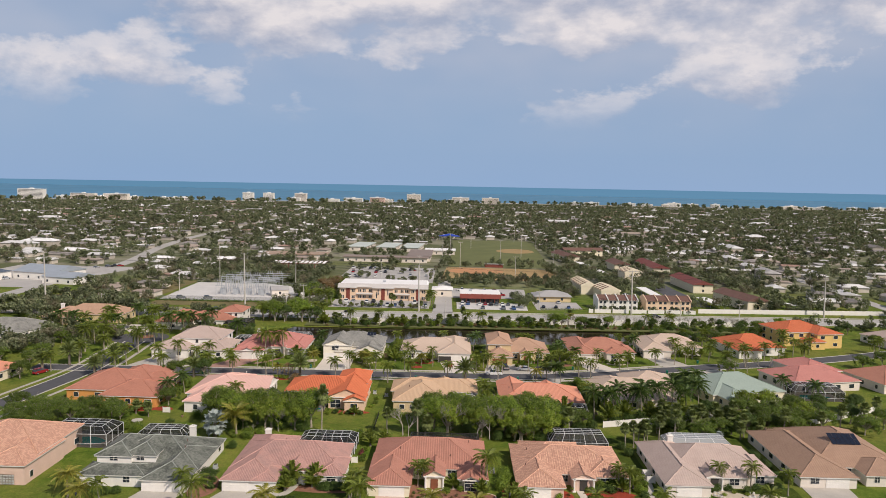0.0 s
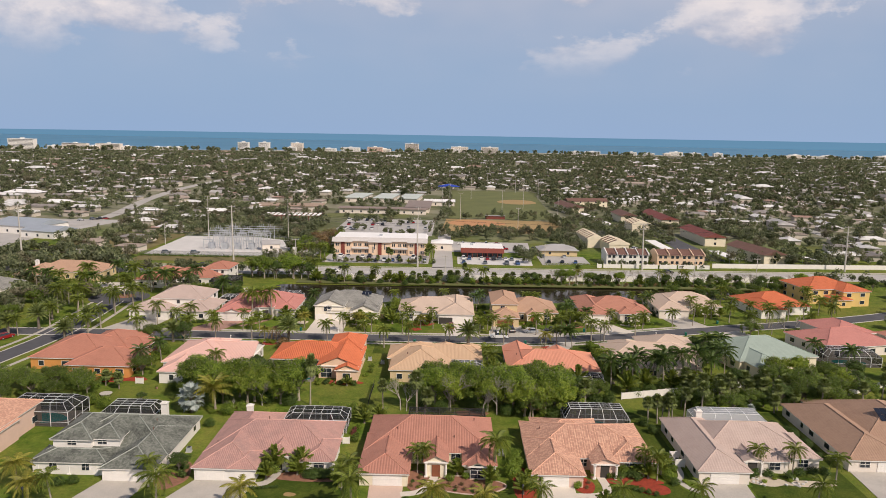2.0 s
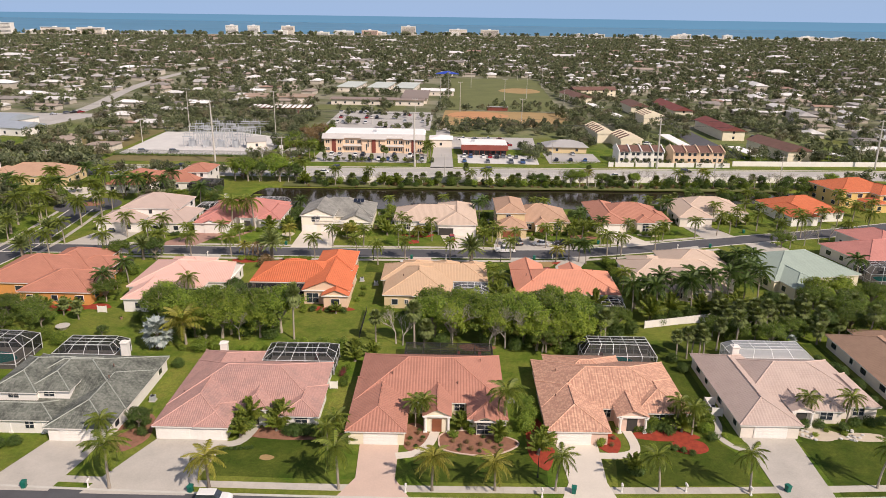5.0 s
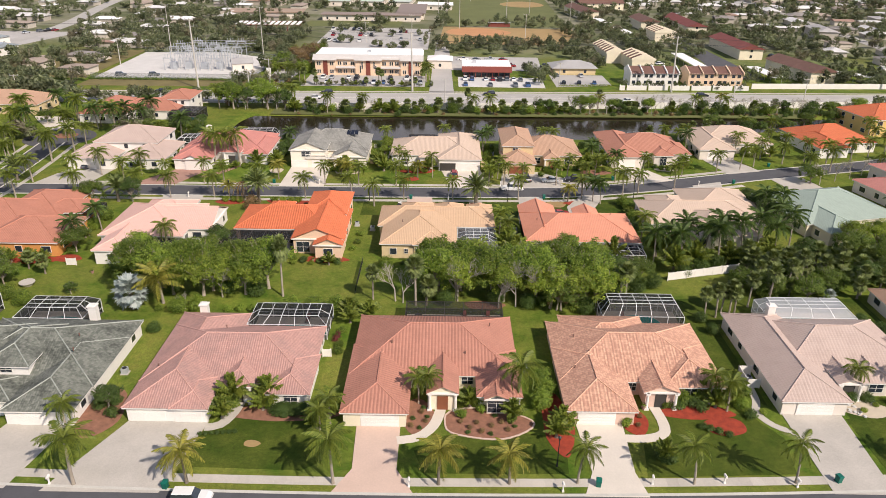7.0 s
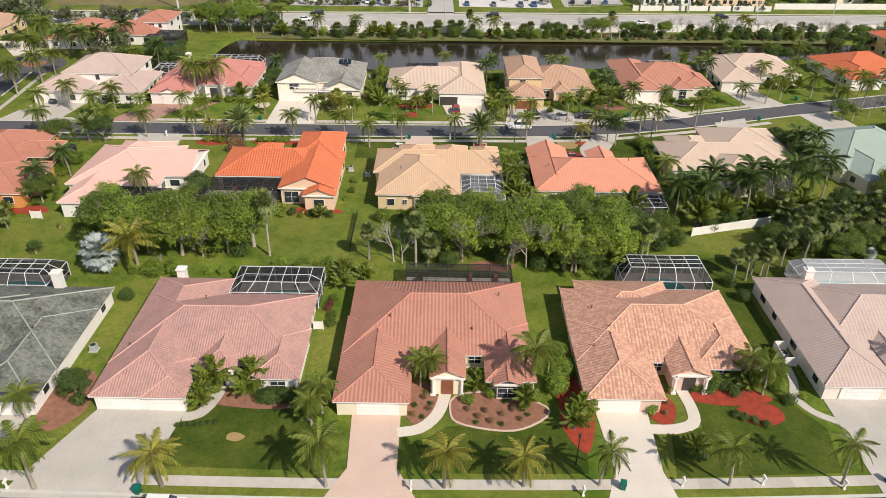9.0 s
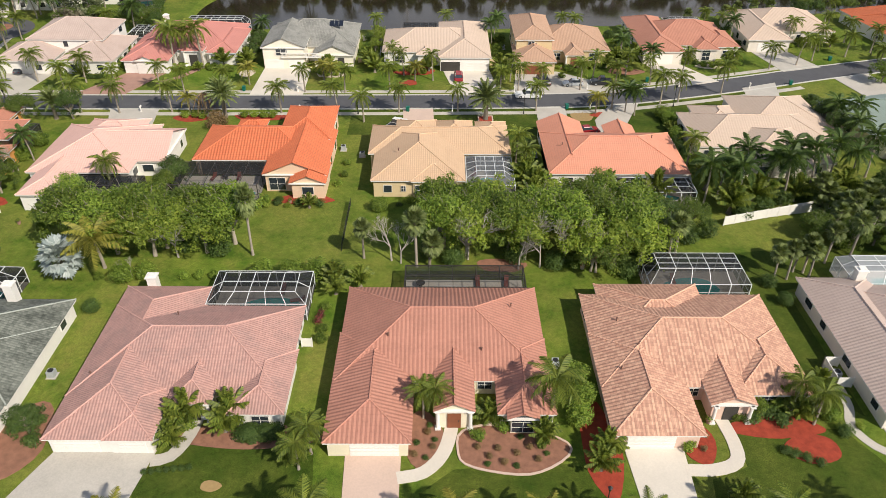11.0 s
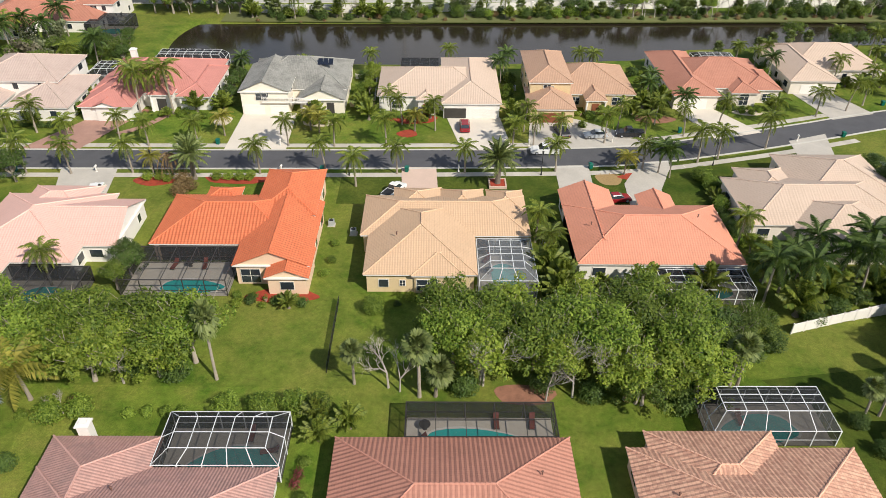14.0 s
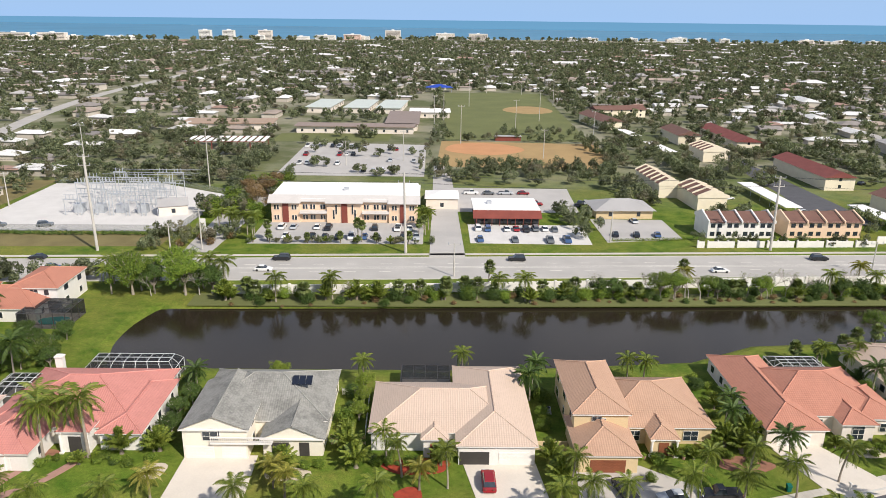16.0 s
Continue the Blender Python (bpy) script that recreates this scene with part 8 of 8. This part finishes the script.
for k in range(26):
    plant("bush" if k % 3 else "shrub_b", -80 + rt.uniform(0, 17), 316 + rt.uniform(0, 52), rt.uniform(1.2, 2.0))
for x in range(-58, -8, 5):
    plant("sabal_low" if x % 2 else "areca", x + rt.uniform(-1, 1), 292.6, 0.75)
for x in (-72, -68, -66, -62, -60, -9, -7.5):
    plant("queen", x, 305 + rt.uniform(-6, 6), 0.9)
row("brown", [(-66, 332), (-68, 338), (-65.5, 345), (-69, 352), (-66, 360), (-72, 346)], 1.2, 1.0)
row("sabal", [(-58, 293), (-55, 294), (-28, 293.6), (-26.6, 294), (-10, 297), (-8.6, 302)], 0.9, 0.5)
wood(-155, 366, -84, 392, 60)
wood(-84, 318, -62, 372, 26)
wood(-160, 392, -80, 440, 40)
wood(-200, 300, -156, 400, 34)
wood(-6, 384, 72, 404, 62, 1.6, 2.8, 5, 7.5)
wood(2, 476, 80, 482, 22, 1.6, 2.4, 4, 6)
wood(30, 496, 80, 512, 20, 1.6, 2.4, 4, 6)
wood(70, 384, 104, 480, 60, 2, 3.6)
wood(60, 336, 76, 372, 24, 1.8, 3.2)
wood(88, 480, 110, 760, 70)
wood(-150, 470, -92, 500, 24)
wood(-60, 480, -36, 498, 8)
wood(-100, 530, -40, 585, 26)
wood(-8, 480, 2, 760, 40, 1.5, 3, 5, 8)
wood(-12, 372, -2, 470, 14, 1.2, 2.2, 4, 6)
wood(122, 372, 134, 424, 26, 1.8, 3.2)
wood(98, 358, 113, 426, 40, 1.8, 3.2)
wood(98, 318, 113, 334, 10, 1.4, 2.4, 3, 6)
wood(100, 312, 128, 318, 14, 1.5, 2.5, 3, 6)
wood(128, 302, 220, 318, 40, 1.8, 3.6)
wood(155, 400, 190, 460, 24)
wood(36, 312, 47, 332, 12, 1.6, 2.6, 3, 6)
wood(-72, 288, -62, 312, 12, 1.4, 2.4, 3, 6)
wood(-60, 292, -6, 293, 26, 0.9, 1.4, 1.6, 3)
wood(-88, 284, -74, 300, 16, 1.4, 2.6, 3, 7)
wood(-52, 425, -40, 460, 6, 2, 3, 4, 6)
wood(72, 294, 128, 299, 44, 0.8, 1.4, 2, 4)
wood(-220, 203, -126, 229, 46, 2.6, 4.6, 5, 9)
wood(-232, 244, -176, 262, 26, 2.6, 4.6, 5, 9)
wood(-138, 256, -84, 262, 22, 2.2, 3.6, 4, 8)
wood(-220, 172, -140, 200, 30, 2.4, 4.2, 5, 8)
wood(-180, 100, -125, 135, 40, 2.4, 4.2, 5, 8)
wood(164, 322, 200, 470, 70)
wood(143, 418, 165, 450, 24)
wood(95, 440, 178, 610, 110)
wood(84, 318, 100, 330, 10, 1.5, 2.5, 3, 6)
wood(-160, 400, -100, 480, 50)
wood(-100, 372, -80, 440, 20)
wood(-64, 340, -8, 344, 10, 1.2, 2, 3, 5)
wood(-200, 380, -160, 520, 60)
wood(36, 296, 46, 310, 8, 1.2, 2.2, 3, 6)
wood(160, 255, 340, 268, 60)
wood(-330, 262, -150, 270, 60)
wood(-330, 180, -215, 262, 60)
wood(215, 150, 330, 255, 60)
wood(-168, 176, -128, 232, 30, 2.4, 4.4, 5, 9)
wood(-232, 254, -135, 263, 26, 4.0, 6.2, 8, 11)
wood(-110, 206, -92, 230, 9, 2.2, 3.4, 4, 7)
wood(-215, 284, -150, 300, 30, 2.4, 4.4, 4, 8)
wood(-5, 366, 74, 404, 46, 1.8, 3.2, 4, 7)
wood(-74, 380, -10, 466, 16, 2.2, 3.4, 4, 6)
SPOTS = [s for s in SPOTS if not (s[1] < 1300 and abs(s[0] + 232 + 46 * min(1.0, max(0.0, (s[1] - 430) / 300.0))) < 6) and not (-189 < s[0] < -155 and 194 < s[1] < 226) and not (-152 < s[0] < -122 and 214 < s[1] < 242)]
for k in range(260):
    q = rt.uniform(-0.66, 0.66)
    y = (2408 / (1 - 0.46 * q) if q < 0 else 2408 / (1 - 0.10 * q)) - rt.uniform(40, 150)
    SPOTS.append((q * (y + 30), y, rt.uniform(5, 10), rt.uniform(8, 15)))
far_trees(SPOTS)

# towers and low hotels along the shore
SHORE = [(rt.uniform(60, 1540), rt.uniform(26, 60), rt.uniform(7, 11), WHITE if k % 3 else PALE, "low white shore building among trees") for k in range(26)]
for px, wd, hg, wall, lab in SHORE + [(20, 80, 26, WHITE, "white hotel block by the sea"), (115, 78, 16, PALE, "low cream hotel by the sea"), (175, 78, 16, PALE, "low cream hotel by the sea"), (282, 60, 8, WHITE, "low white hall by the sea"), (415, 36, 24, WHITE, "white apartment tower by the sea"), (452, 36, 24, WHITE, "white apartment tower by the sea"),
                              (510, 42, 24, PALE, "cream and brown apartment tower by the sea"), (605, 66, 12, WHITE, "low white hotel by the sea"), (648, 56, 14, PINKW, "low red-brown hotel by the sea"), (713, 52, 26, PALE, "cream apartment tower by the sea"), (797, 66, 18, PALE, "cream apartment block by the sea"),
                              (850, 66, 18, PALE, "cream apartment block by the sea"), (1177, 50, 14, WHITE, "low white hotel by the sea"), (1210, 40, 12, WHITE, "low white hotel by the sea"), (1250, 34, 12, WHITE, "low white hotel by the sea"), (1385, 44, 12, PALE, "low pale hotel by the sea"), (1540, 60, 12, WHITE, "low white hotel by the sea")]:
    q = (px - 784) / 1267
    y = (2408 / (1 - 0.46 * q) if q < 0 else 2408 / (1 - 0.10 * q)) - 50
    x = q * (y + 30)
    t = thing("seaside_tower", x, y, 0, 0, lab, "tower block", "seaside towers")
    wd, hg = wd * 0.86, hg * 1.0
    part("wall", Geo().box(-wd / 2, -8, 0, wd / 2, 8, hg), wall, t)
    part("roof", Geo().box(-wd / 2 - 0.5, -8.5, hg, wd / 2 + 0.5, 8.5, hg + 0.8).box(-4, -4, hg + 0.8, 4, 4, hg + 3.2), FLATROOF, t)
    for k in range(int(hg / 3.2)):
        part("window_band", Geo().box(-wd / 2 + 2, -8.3, k * 3.2 + 1.4, wd / 2 - 2, -8, k * 3.2 + 2.3), GLASS, t)


# ---- street furniture and small garden things ----
def bin_at(x, y, rz=0):
    t = thing("wheeled_bin", x, y, 0, rz, "dark green plastic wheeled bin by the kerb", "bin", "wheeled bins")
    part("body", Geo().mesh([(-0.26, -0.3, 0.08), (0.26, -0.3, 0.08), (0.26, 0.28, 0.08), (-0.26, 0.28, 0.08), (-0.33, -0.38, 1.0), (0.33, -0.38, 1.0), (0.33, 0.36, 1.0), (-0.33, 0.36, 1.0)],
                            [(3, 2, 1, 0), (4, 5, 6, 7), (0, 1, 5, 4), (1, 2, 6, 5), (2, 3, 7, 6), (3, 0, 4, 7)]), GREENBIN, t)
    part("lid", Geo().box(-0.36, -0.42, 1.0, 0.36, 0.42, 1.12, 0.05), GREENBIN, t)
    for s in (-0.24, 0.24):
        part("wheel", Geo().tube((s - 0.04, 0.34, 0.13), (s + 0.04, 0.34, 0.13), 0.13, 0.13, 10), TYRE, t)


def mailbox_at(x, y, rz=0):
    t = thing("mailbox", x, y, 0, rz, "white mailbox on a white post by the kerb", "mailbox", "mailboxes")
    part("post", Geo().box(-0.08, -0.08, 0, 0.08, 0.08, 1.05).box(-0.14, -0.14, 0, 0.14, 0.14, 0.2), WHITE, t)
    g = Geo().box(-0.14, -0.32, 1.05, 0.14, 0.32, 1.22)
    g.tube((0, -0.32, 1.22), (0, 0.32, 1.22), 0.14, 0.14, 10)
    part("box", g, WHITE, t)


def street_lamp_at(x, y, h=4.2):
    t = thing("street_lamp", x, y, 0, 0, "slim black street lamp with a lantern head", "street lamp", "street lamps")
    part("base", Geo().tube((0, 0, 0), (0, 0, 0.6), 0.16, 0.1, 10), BLACKMETAL, t)
    part("post", Geo().tube((0, 0, 0.6), (0, 0, h), 0.065, 0.05, 8), BLACKMETAL, t)
    l = part("lantern", Geo().tube((0, 0, h), (0, 0, h + 0.42), 0.12, 0.2, 8), GLASS, t)
    part("cap", Geo().tube((0, 0, h + 0.42), (0, 0, h + 0.62), 0.24, 0.04, 8), BLACKMETAL, l)


def fence_line(a, b, h, label, mat=WHITE, step=1.9):
    d = Vector((b[0] - a[0], b[1] - a[1]))
    n = max(1, int(d.length / step))
    t = thing("fence", a[0], a[1], 0, math.degrees(math.atan2(d.y, d.x)), label, "fence", "garden fences")
    s = d.length / n
    for k in range(n + 1):
        part("post", Geo().box(k * s - 0.07, -0.07, 0, k * s + 0.07, 0.07, h + 0.12, 0.0), mat, t)
        if k < n:
            g = Geo().box(k * s + 0.07, -0.03, 0.08, (k + 1) * s - 0.07, 0.03, h)
            g.box(k * s + 0.07, -0.05, h - 0.14, (k + 1) * s - 0.07, 0.05, h - 0.02)
            part("panel", g, mat, t)


for x, y in ((-33.6, 62.2), (18.9, 63.6), (48.9, 64.9), (-56.5, 62.4)):
    bin_at(x, y, rp.uniform(-20, 20))
for x, y in ((-44.6, 172.0), (-23.6, 161.7), (-8.6, 161.8), (24.4, 163.4), (44.6, 178.2), (-77.5, 161.2), (76.5, 176.8), (92, 192)):
    bin_at(x, y, rp.uniform(-20, 20))
for x, y in ((-4.3, 63.0), (-47.8, 62.6), (25.6, 64.0), (14.4, 62.6), (34.6, 64.4), (43.4, 63.9), (-32.8, 171.6), (-30.8, 161.5), (0.6, 161.9), (29.4, 163.8), (14.2, 172.1), (-63.2, 161.0), (-81.8, 171.2), (53.4, 178.4), (66.6, 174.8), (30.4, 173.8)):
    mailbox_at(x, y, rp.uniform(-8, 8))
for x, y in ((14.3, 67.0), (-52.8, 160.4), (-18.7, 160.3), (15.2, 160.9), (-90, 160.8), (47, 164.8), (104, 196), (-66, 62.0)):
    street_lamp_at(x, y)
fence_line((42.9, 119.3), (60.0, 124.4), 1.7, "white vinyl garden fence panel")
fence_line((50.5, 121.6), (62.6, 124.4), 1.7, "white vinyl garden fence among palms")
fence_line((62.6, 124.4), (76, 130), 1.7, "white vinyl garden fence among palms")
fence_line((41.0, 131.4), (41.4, 146), 1.7, "white vinyl fence beside the salmon house")
fence_line((46.8, 84.5), (44.9, 84.5), 1.6, "white vinyl fence enclosing house machinery")
fence_line((44.9, 84.5), (44.9, 88.0), 1.6, "white vinyl fence enclosing house machinery")
fence_line((44.9, 88.0), (46.8, 88.0), 1.6, "white vinyl fence enclosing house machinery")
fence_line((-19.2, 91.2), (-17.9, 91.2), 1.4, "short white fence beside the pink house")
fence_line((-21.6, 204.5), (-16.8, 204.5), 1.2, "white picket fence between two houses")
fence_line((-16.8, 204.5), (-16.4, 192), 1.2, "white picket fence along the lawn")
fence_line((-21.4, 189.2), (-16.2, 189.2), 1.6, "pale timber fence between two houses", BEIGEW)
fence_line((9.8, 187.8), (14.8, 187.8), 1.7, "pale timber gate fence between houses", BEIGEW)
fence_line((-74.5, 122.3), (-72.6, 122.3), 1.5, "white wall screen beside the pink house")
fence_line((100, 125.5), (125, 139), 1.7, "white vinyl garden fence behind trees")
# fine dark mesh fence beside the lawn
t = thing("wire_fence", -16.6, 112, 0, 90, "thin dark wire fence beside the lawn", "fence", "garden fences")
for k in range(8):
    part("post", Geo().tube((k * 1.9, 0, 0), (k * 1.9, 0, 1.25), 0.03, 0.03, 5), BLACKMETAL, t)
part("rail", Geo().tube((0, 0, 1.2), (13.3, 0, 1.2), 0.025, 0.025, 4).tube((0, 0, 0.15), (13.3, 0, 0.15), 0.025, 0.025, 4), BLACKMETAL, t)
part("mesh", Geo().box(0, -0.006, 0.15, 13.3, 0.006, 1.2), MESH_VEIL, t)


def ac_unit(x, y, label="grey air conditioning unit beside the wall"):
    t = thing("air_conditioner", x, y, 0, 0, label, "air conditioner", "air conditioners")
    part("casing", Geo().box(-0.45, -0.45, 0.08, 0.45, 0.45, 0.95, 0.03), STEEL, t)
    part("fan_grille", Geo().tube((0, 0, 0.95), (0, 0, 1.0), 0.36, 0.34, 14), BLACKMETAL, t)
    part("base_slab", Geo().box(-0.6, -0.6, 0, 0.6, 0.6, 0.08), CONCRETE, t)


for x, y in ((-48.2, 86.0), (12.2, 88), (45.8, 86.2), (-16.2, 142), (13.2, 139), (-19.9, 144.5), (15.4, 142.2), (13.6, 199)):
    ac_unit(x, y)
# planter box round the date palm
t = thing("planter_box", 7.2, 157.4, 0, 0, "square brick planter with red mulch round a palm", "planter", "planters")
for dx, dy, w, d in ((0, -1.4, 1.5, 0.12), (0, 1.4, 1.5, 0.12), (-1.4, 0, 0.12, 1.3), (1.4, 0, 0.12, 1.3)):
    part("side", Geo().box(dx - w, dy - d, 0, dx + w, dy + d, 0.5), DRIVE_PINK, t)
part("mulch", Geo().box(-1.3, -1.3, 0, 1.3, 1.3, 0.4), MULCH_RED, t)
# loungers and tables on the pool decks
def lounger(x, y, rz):
    t = thing("sun_lounger", x, y, 0.06, rz, "dark cushioned sun lounger on a pool deck", "lounger", "pool loungers")
    part("frame", Geo().box(-0.95, -0.32, 0.28, 0.95, 0.32, 0.34), BRONZE, t)
    part("mattress", Geo().box(-0.95, -0.3, 0.34, 0.5, 0.3, 0.44, 0.03), MAROON, t)
    part("backrest", Geo().mesh([(0.5, -0.3, 0.34), (1.1, -0.3, 0.8), (1.1, 0.3, 0.8), (0.5, 0.3, 0.34), (0.5, -0.3, 0.44), (1.05, -0.3, 0.9), (1.05, 0.3, 0.9), (0.5, 0.3, 0.44)], [(0, 3, 2, 1), (4, 5, 6, 7), (0, 1, 5, 4), (1, 2, 6, 5), (2, 3, 7, 6), (3, 0, 4, 7)]), MAROON, t)
    for a in (-0.8, 0.8):
        for b in (-0.26, 0.26):
            part("leg", Geo().box(a - 0.03, b - 0.03, 0, a + 0.03, b + 0.03, 0.28), BRONZE, t)


def deck_table(x, y):
    t = thing("patio_table", x, y, 0.06, 0, "round dark patio table on a pool deck", "table", "patio tables")
    part("tabletop", Geo().tube((0, 0, 0.7), (0, 0, 0.75), 0.65, 0.65, 16), BRONZE, t)
    part("pedestal", Geo().tube((0, 0, 0), (0, 0, 0.7), 0.3, 0.08, 8), BRONZE, t)


for x, y, a in ((-41.2, 133.2, 80), (-36.8, 133.3, 95), (3.4, 104.0, 90), (7.4, 104.0, 85), (-5.4, 101.6, 20), (4.0, 135.0, 60), (31.0, 104.6, 90), (28.0, 99.6, 20), (-23.5, 102.2, 90), (-21.2, 100, 10)):
    lounger(x, y, a)
for x, y in ((-39.0, 133.4), (-4.6, 103.4), (7.4, 135.4), (-30.4, 97.4), (37.2, 99.6), (4.2, 132.0)):
    deck_table(x, y)
# stones in the pebble beds, pots by entries
for k in range(26):
    a = rp.uniform(0, 6.28)
    t = tagged(part("garden_stone", Geo().prism(oval(0, 0, 0.28, 0.22, 7, 0.15, k + 1), 0, 0.2), GRAVEL), "pale garden stone on a pebble bed", "stone", "garden stones")
    t.matrix_basis = pose(62 + 6.2 * math.cos(a) * rp.uniform(0.5, 0.95), 79.5 + 2.4 * math.sin(a) * rp.uniform(0.5, 0.95), 0.05, 0, 0, rp.uniform(0, 360))


def pot(x, y, mat, label):
    t = thing("plant_pot", x, y, 0, 0, label, "plant pot", "plant pots")
    part("pot", Geo().tube((0, 0, 0), (0, 0, 0.5), 0.2, 0.3, 12), mat, t)
    g = Geo()
    leaf_cloud(g, (0, 0, 0.75), 0.4, 0.4, 0.35, 60, 0.12, rp, 0.2)
    tagged(part("foliage", g, LEAF_OAK, t), kind="stuff")


for x, y in ((-31.6, 78.2), (1.6, 77.0), (33.6, 79.0), (28.2, 79.0), (-26.6, 125.6), (26.2, 185.8), (32.2, 185.8), (-68.0, 119.0)):
    pot(x, y, DRIVE_BRICK, "terracotta pot with a green plant")
t = thing("stone_planter", -77.6, 113.6, 0, 0, "large round stone planter on the lawn", "planter")
part("bowl", Geo().tube((0, 0, 0), (0, 0, 0.7), 0.8, 1.3, 16), DRIVE_GREY, t)
part("rim", Geo().tube((0, 0, 0.7), (0, 0, 0.8), 1.4, 1.4, 16), DRIVE_GREY, t)


# ---- pavement slabs along the streets ----
SLAB = Geo().box(-0.752, -0.70, 0.0, 0.752, 0.70, 0.06, 0.006).data("slab", CONCRETE)


def slabs(name, label, line, off, every=1.52, limit=None):
    """Cast slabs laid along a line in plan."""
    base = new(name, ribbon([p for p in line if not limit or limit[0] < p[0] < limit[1]], off - 0.66, off + 0.66, -0.02, 0.045).data(name, KERB))
    tagged(base, label, "pavement", "", "structure")
    pts = [Vector(p) for p in line]
    acc, placed = 0.0, []
    for a, b in zip(pts, pts[1:]):
        L = (b - a).length
        d = (b - a) / L
        while acc < L:
            p = a + d * acc
            placed.append((p.x - d.y * off, p.y + d.x * off, math.degrees(math.atan2(d.y, d.x))))
            acc += every
        acc -= L
    for x, y, rz in placed:
        if limit and not limit[0] < x < limit[1]:
            continue
        s = new("slab", SLAB)
        s.parent = base
        s.matrix_basis = pose(x, y, 0.0, 0, 0, rz)


slabs("pavement_front", "pale concrete slab pavement along the front street", FRONT, 6.2, 1.52, (-66, 72))
slabs("pavement_cross_south", "pale concrete slab pavement beside the cross street", CROSS, -5.9, 1.52, (-100, 78))
slabs("pavement_cross_north", "pale concrete slab pavement beside the cross street", CROSS, 5.4, 1.52, (-100, 78))
